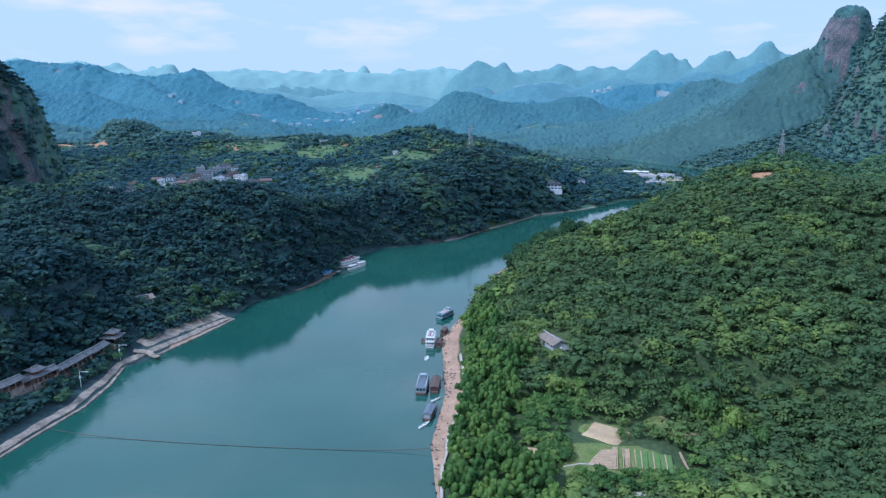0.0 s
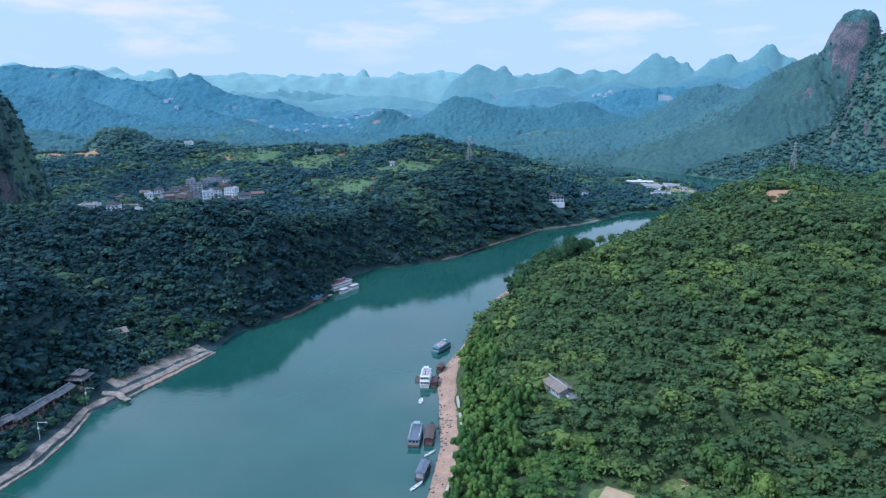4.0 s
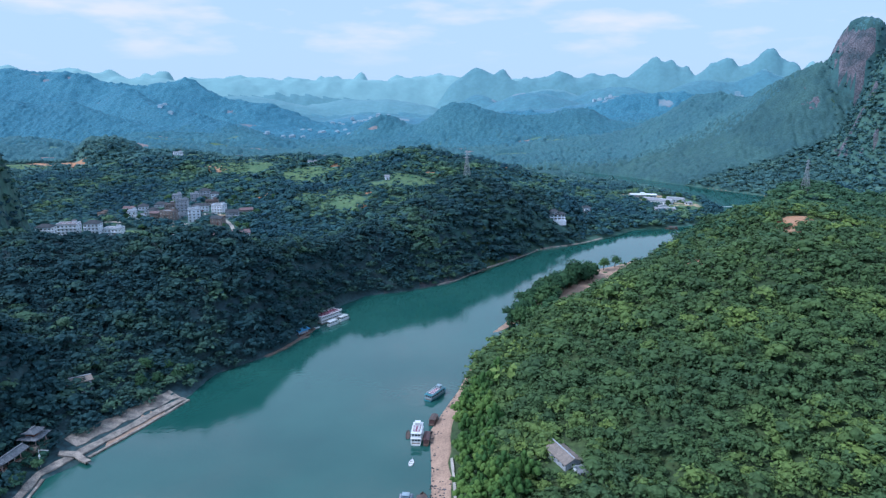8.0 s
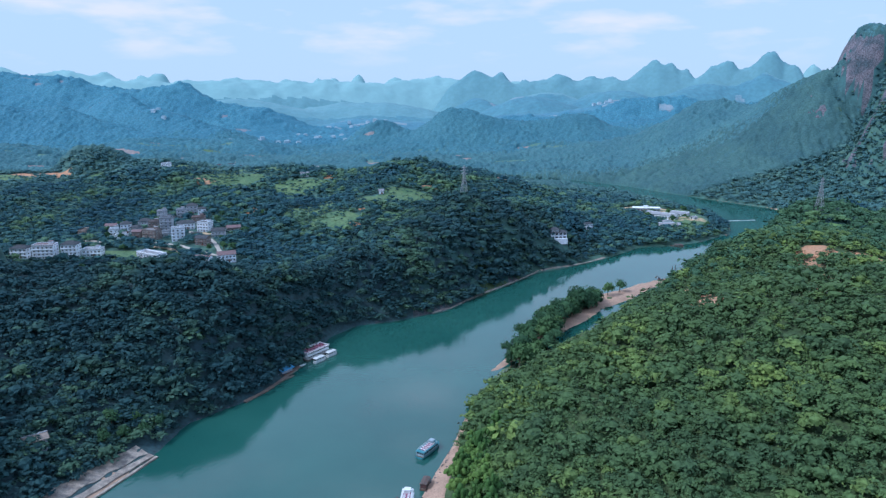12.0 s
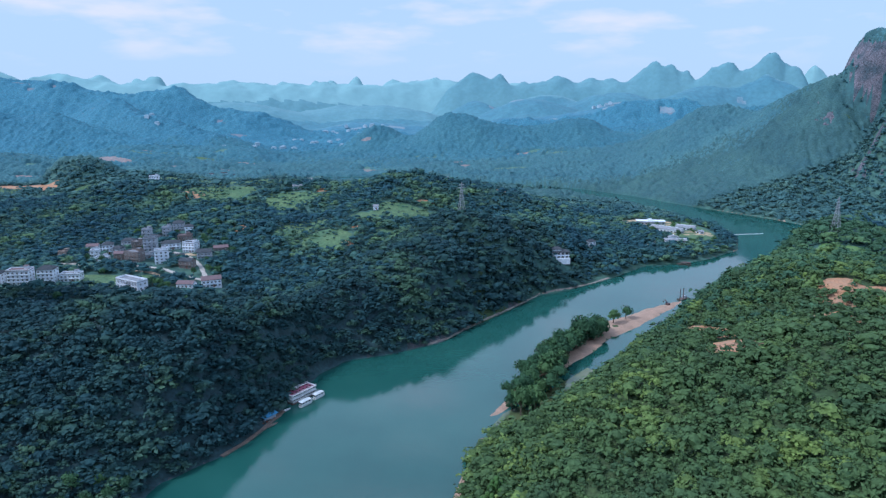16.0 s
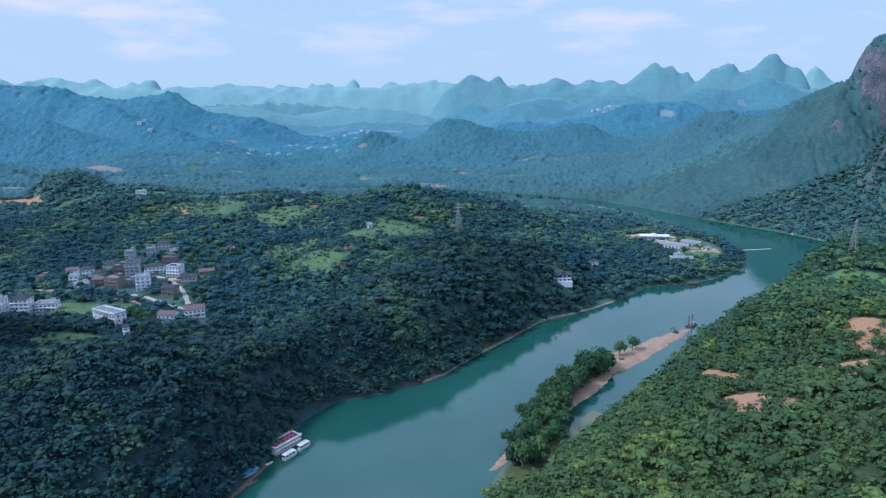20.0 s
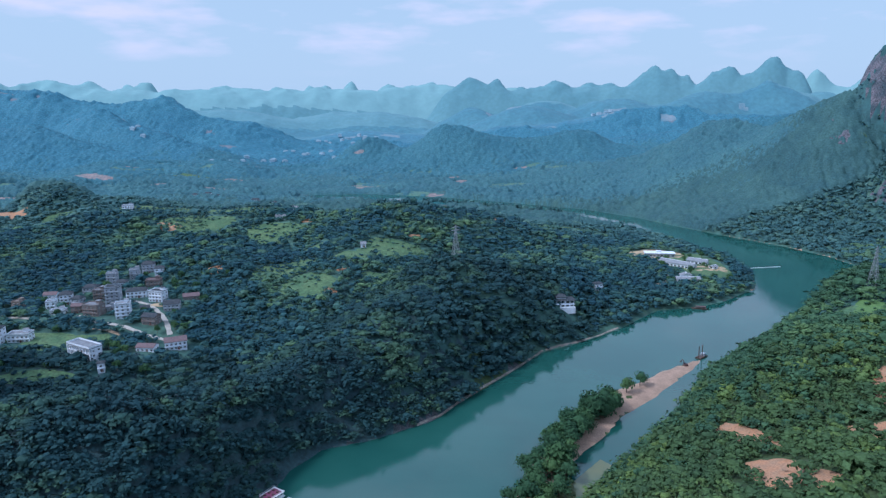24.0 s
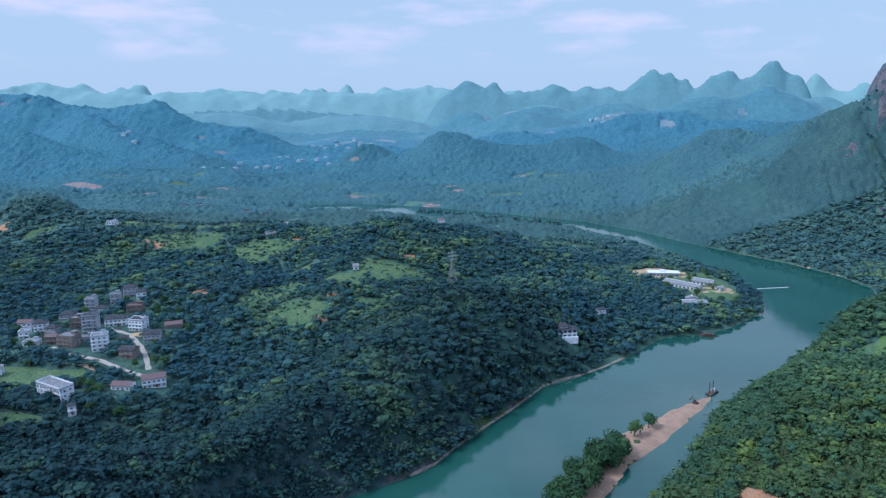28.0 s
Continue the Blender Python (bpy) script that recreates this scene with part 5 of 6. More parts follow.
def sampan(x, y, l, w, turn, label, mat=WOOD, group="small boats"):
    ob = thing("rowing_boat", label, "boat", (x, y, 0.0), turn, group)
    part("hull", hull(l, w, 0.5, bow=0.3, stern=0.6), mat, ob)
    for k in (-0.2, 0.1):
        part("bench", boxes((-w * 0.36, w * 0.36, k * l - 0.15, k * l + 0.15, 0.3, 0.4)), WOOD, ob)
    return ob


tour_boat(0, 438, 19, 5.4, -32, "dark turquoise tour boat with red seats on top", TEAL, BOAT_GREY, TEAL, 1, RED_DECK)
barge(-1, 406, 11, 3.6, -14, "small dark covered boat moored at the bank", HULL_DARK)
tour_boat(-9, 389, 18, 5.6, -4, "white two-deck tour boat with stepped decks", BOAT_WHITE, BOAT_WHITE, BOAT_WHITE, 2, RED_DECK)
barge(-4.2, 386, 13, 3.0, -4, "narrow red boat lashed beside the white one", RED_PAINT)
sampan(-14, 391, 9, 2.2, 0, "dark narrow boat lashed alongside", HULL_DARK)
sampan(-11, 364, 6, 2.2, -8, "small white motor dinghy at anchor", BOAT_WHITE)
tour_boat(-12, 327, 22, 6.0, -4, "blue-roofed houseboat with long grey cabin", HULL_DARK, BOAT_GREY, BLUE_ROOF, 1, None)
barge(-5.4, 328, 21, 4.6, -4, "dark barge with red hatches and a canopy", HULL_DARK, RED_PAINT)
barge(-7.5, 297, 17, 4.4, -12, "dark barge with a pale ridged awning", BLUE_ROOF, GREYW)
sampan(-10, 285, 8, 1.6, -35, "white canoe floating off the barge", BOAT_WHITE)
sampan(-5, 311, 7, 1.3, -45, "white plank boat between the barges", BOAT_WHITE)
sampan(2, 291, 9, 1.6, -70, "pale blue rowing boat on the mud", TEAL)


def houseboat(x, y, turn):
    ob = thing("restaurant_boat", "white two-deck restaurant boat with a dark red top deck", "boat", (x, y, 0), turn, "boats at the dark bank")
    part("pontoon", boxes((-4.2, 4.2, -11, 11, -0.5, 0.7)), HULL_DARK, ob)
    z = 0.7
    for k in range(2):
        part("cabin", boxes((-3.2, 3.2, -10, 10, z, z + 2.5)), BOAT_WHITE, ob)
        for s in (-1, 1):
            for i in range(9):
                part("window", BOAT_WIN, None, ob, loc=(s * 3.2, -8.8 + i * 2.2, z + 1.0), turn=90)
        for s in (-1, 1):
            for i in range(10):
                part("post", boxes((-0.08, 0.08, -0.08, 0.08, z, z + 2.5)), BOAT_WHITE, ob, loc=(s * 4.0, -9.9 + i * 2.2, 0))
        z += 2.5
        part("upper_deck", boxes((-4.2, 4.2, -10.8, 10.8, z, z + 0.2)), BOAT_WHITE, ob)
        z += 0.2
    part("top_deck_cloth", boxes((-3.4, 3.4, -9.8, 9.8, z, z + 0.08)), RED_DECK, ob)
    for s in (-1, 1):
        bm = bmesh.new()
        rail(bm, s * 4.0, -10.6, 10.6, z, 1.1, 12)
        part("railing", bm, BOAT_WHITE, ob)
    for k in range(6):
        for s in (-1, 1):
            part("table", boxes((s * 1.7 - 0.7, s * 1.7 + 0.7, -8 + k * 3.1 - 0.5, -8 + k * 3.1 + 0.5, z + 0.08, z + 0.8)), RED_PAINT, ob)
    return ob


houseboat(-84, 572, -35)
tour_boat(-78.5, 562, 11, 3.2, -35, "small white cabin cruiser beside the restaurant boat", BOAT_WHITE, BOAT_WHITE, BOAT_WHITE, 1, None, True, "boats at the dark bank")
tour_boat(-72, 573, 10, 3.0, -35, "small white cabin cruiser moored further along", BOAT_WHITE, BOAT_WHITE, BOAT_WHITE, 1, None, True, "boats at the dark bank")


def float_house(x, y, turn):
    ob = thing("floating_house", "ramshackle floating house with a bright blue roof", "boat", (x, y, 0), turn, "boats at the dark bank")
    part("raft", boxes((-4, 4, -9, 9, -0.3, 0.5)), WOOD, ob)
    part("cabin", boxes((-2.8, 2.2, -3, 6, 0.5, 3.2)), GREYW, ob)
    part("roof", gable(10.5, 6.4, 3.2, 0.9, over=0.5, thick=0.12), SKY_BLUE, ob, "bright blue sheet roof", loc=(-0.3, 1.5, 0), turn=90)
    part("lean_to", boxes((-2.5, 2.5, -8, -3.4, 2.3, 2.45)), BLUE_ROOF, ob)
    for sx in (-2.3, 2.3):
        for sy in (-7.8, -3.6):
            part("post", boxes((sx - 0.1, sx + 0.1, sy - 0.1, sy + 0.1, 0.5, 2.3)), WOOD, ob)
    for k in range(4):
        part("crate", boxes((3.0, 3.8, -6 + k * 3, -5 + k * 3, 0.5, 1.3)), WOOD_RED, ob)
    return ob


float_house(-99, 540, -33)
sampan(-94, 533, 9, 2.0, -40, "worn wooden boat tied to the floating house", WOOD)
sampan(-104, 527, 8, 2.0, -30, "dark wooden boat tied to the floating house", HULL_DARK)
sampan(-90, 553, 8, 1.8, -40, "pale narrow boat between the moorings", BOAT_WHITE)
barge(291, 925, 16, 4.2, 70, "dark work boat with red deck by the point", RED_PAINT, RED_PAINT)
strip("pontoon", [(400, 1090), (418, 1093), (440, 1096), (462, 1099)], 1.6, BOAT_WHITE, "pale line of floats across the water", "pontoon", kind="", up=0.15)


def dredger(x, y, turn):
    ob = thing("dredger", "dark flat dredging barge with two tall spud poles", "boat", (x, y, 0), turn)
    part("hull", boxes((-2.6, 2.6, -6, 6, -0.4, 1.0)), HULL_DARK, ob)
    part("cabin", boxes((-1.6, 1.6, 1.5, 4.5, 1.0, 3.2)), GREYW, ob)
    for yy in (-4.6, 1.0):
        part("spud_pole", boxes((-0.28, 0.28, yy - 0.28, yy + 0.28, -0.5, 11)), HULL_DARK, ob)
    bm = bmesh.new()
    beam(bm, (0, -5.5, 1.2), (0, -10, 2.6), 0.35)
    part("boom", bm, HULL_DARK, ob)
    return ob


dredger(243, 789, -50)


def excavator(x, y, turn):
    ob = thing("excavator", "small orange-red excavator standing on the sandbar", "machine", (x, y, lay(x, y)), turn)
    for s in (-1, 1):
        part("track", boxes((s * 1.2 - 0.35, s * 1.2 + 0.35, -1.8, 1.8, 0, 0.8), (s * 1.2 - 0.3, s * 1.2 + 0.3, -2.0, 2.0, 0.2, 0.6)), HULL_DARK, ob)
    part("body", boxes((-1.3, 1.3, -1.9, 1.2, 0.9, 1.9)), RED_PAINT, ob)
    part("cab", boxes((-1.2, -0.1, -0.2, 1.3, 1.9, 3.1)), GLASS, ob)
    bm = bmesh.new()
    beam(bm, (0.4, 1.0, 1.8), (0.4, 3.6, 4.4), 0.45)
    beam(bm, (0.4, 3.6, 4.4), (0.4, 5.4, 2.2), 0.35)
    part("arm", bm, RED_PAINT, ob)
    part("bucket", boxes((-0.1, 0.9, 5.0, 5.9, 1.2, 2.2)), HULL_DARK, ob)
    return ob


excavator(222, 769, 30)

# ---------------------------------------------------------------- the quay and covered walk on the dark bank
strip("quay", [(-200, 200), (-191, 245), (-184, 276), (-178, 300), (-177, 330), (-179, 352), (-171, 368), (-160, 393), (-149, 420), (-143, 433)], 3.4, CONCRETE, "weathered concrete quay along the water", "quay", up=0.7, thick=3.0)
strip("quay_step", [(-196, 200), (-187, 247), (-180, 278), (-173.5, 303), (-173, 328), (-176, 350)], 1.5, CONCRETE, "worn lower step of the quay", "quay", up=0.4, thick=2.0)
strip("quay_step", [(-165, 369), (-155, 392), (-144, 421), (-140, 432)], 1.6, CONCRETE, "pale ramp edge at the water", "quay", up=0.55, thick=2.0)
strip("ramp", [(-177, 376), (-166, 400), (-156, 422), (-149, 436)], 9.0, CONCRETE, "broad worn ramp sloping to the water", "ramp", up=0.3, thick=1.0)
strip("jetty", [(-177, 366), (-170, 368), (-162, 363)], 3.6, CONCRETE, "short concrete landing stage", "jetty", kind="", up=1.6, thick=0.7)
strip("bare_bank", [(-113, 496), (-104, 512), (-97.5, 529), (-91, 552)], 2.6, EARTH, "washed bare earth at the foot of the woods", "bank", up=0.5, thick=1.5)
strip("stone_edge", [(-2, 668), (14, 682), (27, 702), (50, 732), (74, 762), (90, 784), (106, 806), (122, 816), (138, 825), (166, 845), (190, 866)], 2.0, CONCRETE, "pale stone footing along the wooded bank", "kerb", up=0.35, thick=1.2)
strip("bank_wall", [(-2.0, 226), (-1.8, 246), (0.2, 258), (0.2, 268), (3.9, 286), (8.2, 301), (9.2, 318), (8.8, 342), (7.8, 362)], 1.3, ROAD, "pale concrete edge above the beach", "wall", up=0.95, thick=1.4)

COLS = [(-214, 262), (-208, 290), (-203, 304), (-196, 321), (-192, 345), (-190, 360)]


def covered_walk():
    rng = random.Random(3)
    for (ax, ay), (bx, by) in zip(COLS, COLS[1:]):
        l = math.hypot(bx - ax, by - ay)
        turn = math.degrees(math.atan2(by - ay, bx - ax))
        cx, cy = (ax + bx) / 2, (ay + by) / 2
        z = max(lay(cx, cy), 5.0) + 2.0
        ob = thing("covered_walk", "covered walk with grey tiled roof and rose columns", "pavilion", (cx, cy, z), turn, "covered walk by the river")
        part("platform", boxes((-l / 2 - 0.2, l / 2 + 0.2, -2.6, 2.6, -6, 0.4)), CONCRETE, ob)
        part("back_wall", boxes((-l / 2, l / 2, 2.1, 2.3, 0.4, 3.4)), WOOD_RED, ob)
        part("roof", gable(l + 0.2, 4.8, 3.6, 1.7, over=0.8, thick=0.25, curl=0.3), TILE_WALK, ob, "curved grey tiled roof")
        part("ridge", boxes((-l / 2 - 0.6, l / 2 + 0.6, -0.2, 0.2, 5.3, 5.7)), ROOF_FLAT, ob)
        n = max(2, int(l / 3.2))
        for i in range(n + 1):
            part("column", COL_M, None, ob, loc=(-l / 2 + 0.3 + i * (l - 0.6) / n, -2.2, 0.4))
        for i in range(n):
            part("rail_panel", boxes((-l / 2 + 0.5 + i * (l - 0.6) / n, -l / 2 + 0.1 + (i + 1) * (l - 0.6) / n, -2.28, -2.16, 0.5, 1.1)), WOOD_RED, ob)


bm_ = bmesh.new()
bmesh.ops.create_cone(bm_, cap_ends=True, segments=8, radius1=0.2, radius2=0.18, depth=3.2, matrix=Matrix.Translation((0, 0, 1.6)))
COL_M = shared("column", bm_, PINK_WOOD)
covered_walk()


def pavilion(x, y, turn, label):
    z = max(lay(x, y), 5.0) + 2.0
    ob = thing("pavilion", label, "pavilion", (x, y, z), turn, "covered walk by the river")
    part("platform", boxes((-4.4, 4.4, -4, 4, -6, 0.5)), CONCRETE, ob)
    for sx in (-3.6, -1.2, 1.2, 3.6):
        for sy in (-3.3, 3.3):
            part("column", COL_M, None, ob, loc=(sx, sy, 0.5))
    part("lower_roof", gable(8.6, 7.6, 3.9, 1.5, over=1.2, thick=0.25, hip=3.4, curl=0.6), TILE_WALK, ob)
    part("drum", boxes((-2.6, 2.6, -2.1, 2.1, 4.6, 6.2)), WOOD_RED, ob)
    part("upper_roof", gable(5.6, 4.6, 6.2, 1.9, over=1.1, thick=0.25, hip=2.2, curl=0.7), TILE_WALK, ob, "upturned grey upper roof")
    part("ridge", boxes((-1.9, 1.9, -0.2, 0.2, 8.05, 8.5)), ROOF_FLAT, ob)
    return ob


pavilion(-200, 312, 66, "two-tiered pavilion with upturned grey eaves")
pavilion(-189, 368, 85, "two-tiered pavilion at the end of the walk")
hall(-192, 413, 14, 8, 4.0, 40, TILE_BROWN, "low grey house hidden in the trees by the quay", name="bank_house", wall=GREYW)


def lamp_post(x, y, turn):
    ob = thing("camera_mast", "white steel mast with a long side arm", "lamp", (x, y, max(lay(x, y), 0.5) + 0.5), turn, "masts on the quay")
    bm = bmesh.new()
    bmesh.ops.create_cone(bm, cap_ends=True, segments=8, radius1=0.16, radius2=0.1, depth=9, matrix=Matrix.Translation((0, 0, 4.5)))
    part("pole", bm, BOAT_WHITE, ob)
    bm = bmesh.new()
    beam(bm, (0, 0, 8.6), (4.2, 0, 8.6), 0.16)
    part("arm", bm, BOAT_WHITE, ob)
    part("lamp_head", boxes((3.5, 4.5, -0.25, 0.25, 8.3, 8.55)), GREYW, ob)
    part("box", boxes((-0.35, 0.35, -0.3, 0.3, 5.2, 6.2)), BOAT_WHITE, ob)
    return ob


lamp_post(-180, 356, 0)
lamp_post(-182, 318, 0)

# rope floating across the river
cu = bpy.data.curves.new("rope", "CURVE")
cu.dimensions, cu.bevel_depth, cu.bevel_resolution = "3D", 0.11, 1
sp = cu.splines.new("POLY")
sp.points.add(24)
for i_ in range(25):
    k_ = i_ / 24
    sp.points[i_].co = (-176 + 172 * k_, 278 - 17 * k_ - 3 * math.sin(math.pi * k_), 0.12 + 2.2 * abs(2 * k_ - 1) ** 6, 1)
cu.materials.append(HULL_DARK)
tagged(new("rope", cu), "thin dark ferry rope stretched across the river", "rope")


# ---------------------------------------------------------------- the long house on the slope
def slope_house():
    x, y = 53, 330
    ob = thing("farmhouse", "long house with weathered brown tiled roof on the slope", "house", (x, y, lay(x, y) - 0.3), -68)
    part("wall", gable_wall(17.5, 7.2, -6, 2.4, 2.0), GREYW, ob)
    part("roof", gable(17.5, 7.2, 2.5, 2.0, over=1.0), TILE_BROWN, ob)
    part("ridge", boxes((-9.4, 9.4, -0.2, 0.2, 4.45, 4.75)), GREYW, ob)
    add_windows(ob, 17.5, 7.2, 1, 3.3, gap=3.4, z=0.4)
    ob2 = thing("gatehouse", "small gabled house with grey roof beside the farmhouse", "house", (59.5, 317, lay(59.5, 317) - 0.3), 22)
    part("wall", gable_wall(7, 4.6, -3, 2.8, 1.6), WHITE, ob2)
    part("roof", gable(7, 4.6, 2.85, 1.6, over=0.6), GREY_ROOF, ob2)
    part("window", WIN_F, None, ob2, loc=(0.8, -2.3, 0.8))
    part("door", boxes((-2.6, -1.4, -2.38, -2.25, 0, 2.1)), WOOD_RED, ob2)


slope_house()


# ---------------------------------------------------------------- fields below the hill
def plot(name, corners, mat, label, rows=0, up=0.75):
    """A four-cornered plot laid over the ground; rows adds ridges along it."""
    c = np.array(corners, float)
    n = max(10, rows * 4)
    u, v = np.meshgrid(np.linspace(0, 1, n + 1), np.linspace(0, 1, 11))
    p = (c[0] * (1 - u[..., None]) + c[1] * u[..., None]) * (1 - v[..., None]) + (c[3] * (1 - u[..., None]) + c[2] * u[..., None]) * v[..., None]
    x, y = p[..., 0] + 0.5 * fbm(p[..., 0], p[..., 1], 7, 33), p[..., 1] + 0.5 * fbm(p[..., 0], p[..., 1], 7, 34)
    rim = np.minimum(np.minimum(u, 1 - u), np.minimum(v, 1 - v)) < 1e-6
    z = height(x, y) + np.where(rim, -0.3, up + (0.22 * np.sin(u * rows * 2 * np.pi) if rows else 0))
    k = np.arange(u.size).reshape(u.shape)
    f = np.stack([k[:-1, :-1], k[1:, :-1], k[1:, 1:], k[:-1, 1:]], -1).reshape(-1, 4)
    tagged(new(name, mesh_from(name, np.stack([x, y, z], -1).reshape(-1, 3), f, [mat], smooth_faces=True)), label, "field")


def field_strips():
    plot("dry_plot", ((55, 260), (63, 272), (77, 261), (68, 249.5)), DRY, "bare tan plot of dry raked earth")
    plot("dug_plot", ((52, 236), (61, 247.5), (68, 248), (63, 232)), DIRT, "dug earth plot with low ridges", rows=7)
    plot("orange_plot", ((26, 252), (35, 250), (34, 241), (26.5, 242)), DIRT, "small plot of dry orange stubble", rows=4)
    # long beds side by side, bare ones first
    for i in range(10):
        x0, y0 = 66.5 + i * 2.15, 248.3 - i * 0.75
        l = 16.5 if i < 4 else 13.5
        mat = DIRT if i in (0, 2) else GRASS if i < 4 else TURF
        strip("field_bed", [(x0, y0), (x0 - 0.22 * l, y0 - l)], 1.5 if i < 4 else 2.0, mat, "freshly dug earth bed" if mat is DIRT else "long narrow bed of young green crop", "field", kind="", up=0.9, thick=0.6)
        if i < 4 or i % 2 == 0:
            strip("field_path", [(x0 + 1.05, y0), (x0 + 1.05 - 0.22 * l, y0 - l)], 0.5, DIRT, "pale trodden path between the beds", "path", kind="", up=1.0, thick=0.6)
    plot("terraced_field", ((318, 716), (350, 752), (386, 724), (352, 686)), TURF, "bright green terraced crop rows on the ridge", rows=12)
    plot("rough_meadow", ((44, 233), (63, 231), (63, 222), (43, 223)), GRASS, "rough grassy plot with thin dry patches")
    strip("field_path", [(44, 234), (51, 236), (58, 235)], 0.7, ROAD, "pale earth path by the fields", "path", kind="", up=0.9)
    strip("field_path", [(91, 244), (90, 230), (94, 216), (95, 205)], 0.9, DIRT, "pale earth track along the field edge", "path", kind="", up=0.9)
    strip("field_path", [(62, 215), (70, 216), (94, 216)], 2.4, ROAD, "pale farm lane below the fields", "path", kind="", up=0.9)


field_strips()


# ---------------------------------------------------------------- single trees
def tree_meshes(seed, r, h, lobes=12, leaves=300, size=0.13, mat=LEAF_OBJ, tall=0.95):
    v, f = crown(100 + seed, lobes, leaves, size, tall, core=0.8, spread=0.66, body=4)
    v = v * np.array([r, r, h * 0.55])
    v[:, 2] = v[:, 2] * 1.15 + h * 0.04
    cm = mesh_from("crown", v, f, [mat], smooth_faces=True)
    bm = bmesh.new()
    pts = [(0, 0, -1.0), (0.15, 0.1, h * 0.2), (0.0, 0.2, h * 0.42)]
    beam_r = (0.36, 0.28, 0.18)
    for (a, b), wd in zip(zip(pts, pts[1:]), beam_r):
        beam(bm, a, b, wd * r / 3.5)
    rng = random.Random(seed)
    for k in range(4):
        t = rng.uniform(0, 6.28)
        beam(bm, pts[1], (math.cos(t) * r * 0.5, math.sin(t) * r * 0.5, h * rng.uniform(0.4, 0.6)), 0.13 * r / 3.5)
    return shared("trunk", bm, BARK), cm


def bamboo_meshes(seed, r, h):
    """A clump of arching culms, each ending in a drooping plume of leaves."""
    rng = np.random.default_rng(seed)
    bm = bmesh.new()
    vs, fs, n = [], [], 0
    for k in range(11):
        a, lean = rng.uniform(0, 6.28), (0.1 if k == 0 else rng.uniform(0.25, 1.0))
        top = h * rng.uniform(0.72, 1.05) * (1.1 - 0.25 * lean)
        way = np.array([np.cos(a), np.sin(a), 0])
        p = [way * (r * lean * t ** 1.8 + 0.4) + np.array([0, 0, top * (t - 0.16 * lean * t ** 4)]) for t in (0, 0.4, 0.75, 1.0)]
        for q0, q1 in zip(p[:2], p[1:3]):
            beam(bm, q0, q1, 0.14)
        for c, sz in ((p[3] - np.array([0, 0, 0.8]), 1.0), (p[2] * 0.55 + p[3] * 0.45, 0.85), (p[2], 0.95)):
            w = sz * rng.uniform(1.0, 1.5)
            v = ICO_V * (1 + rng.uniform(-0.18, 0.18, (len(ICO_V), 1))) * np.array([w, w, w * 1.25])
            v = v + way * (0.5 - 0.4 * v[:, 2:3]) * lean + c
            vs.append(v)
            fs += [list(q + n) for q in ICO_F]
            n += len(v)
            for j in range(8):
                d = rng.normal(size=3)
                d /= np.linalg.norm(d)
                q = c + d * np.array([w, w, w * 1.25]) * rng.uniform(0.9, 1.2)
                t1 = np.cross(d, rng.normal(size=3))
                t1 /= np.linalg.norm(t1)
                t2 = np.cross(d, t1)
                s = rng.uniform(0.4, 0.75)
                vs.append(np.stack([q - t1 * s, q + t2 * s * 0.4, q + t1 * s - np.array([0, 0, 0.5 * s]), q - t2 * s * 0.4]))
                fs += [[n, n + 1, n + 2], [n, n + 2, n + 3]]
                n += 4
    return shared("culm_mass", bm, LEAF_BAMBOO), mesh_from("foliage", np.concatenate(vs), np.array(fs), [LEAF_BAMBOO], smooth_faces=True)


TREE_LIB = [tree_meshes(k, r, h) for k, (r, h) in enumerate(((4.5, 9), (5.5, 10), (3.6, 8), (5.0, 12), (6.5, 11)))]
ISLE_LIB = [tree_meshes(10 + k, r, h, 14, 420, 0.11, mat=LEAF_ISLE) for k, (r, h) in enumerate(((5.5, 11), (6.0, 12), (4.6, 10), (5.4, 13)))]
BUSH_LIB = [tree_meshes(30 + k, 2.6, 3.6, 7, 100, 0.17, mat=LEAF_BUSH) for k in range(4)]
DARK_BUSH_LIB = [tree_meshes(40 + k, 2.6, 3.6, 7, 100, 0.17, mat=DARK_BUSH) for k in range(3)]
BAMBOO_LIB = [bamboo_meshes(60 + k, 4.6, 13) for k in range(4)]


def plant(kind, x, y, scale, turn, label, group):
    lib, category, names = {"tree": (TREE_LIB, "tree", ("trunk", "crown")), "isle_tree": (ISLE_LIB, "tree", ("trunk", "crown")), "bush": (BUSH_LIB, "bush", ("stem", "crown")), "dark_bush": (DARK_BUSH_LIB, "bush", ("stem", "crown")), "bamboo": (BAMBOO_LIB, "bamboo", ("culm_mass", "foliage"))}[kind]
    z = max(lay(x, y), 0.3)
    ob = thing({"tree": "tree", "isle_tree": "tree", "bush": "bush", "dark_bush": "bush", "bamboo": "bamboo_clump"}[kind], label, category, (x, y, z), turn, group)
    ob.scale = (scale, scale, scale * (0.9 + 0.2 * math.sin(turn)))
    a, b = lib[int(turn * 7) % len(lib)]
    low = part(names[0], a, None, ob)
    if kind == "bamboo":
        tagged(low, "bundle of slender green culms", kind="stuff")
    part(names[1], b, None, ob)
    return ob


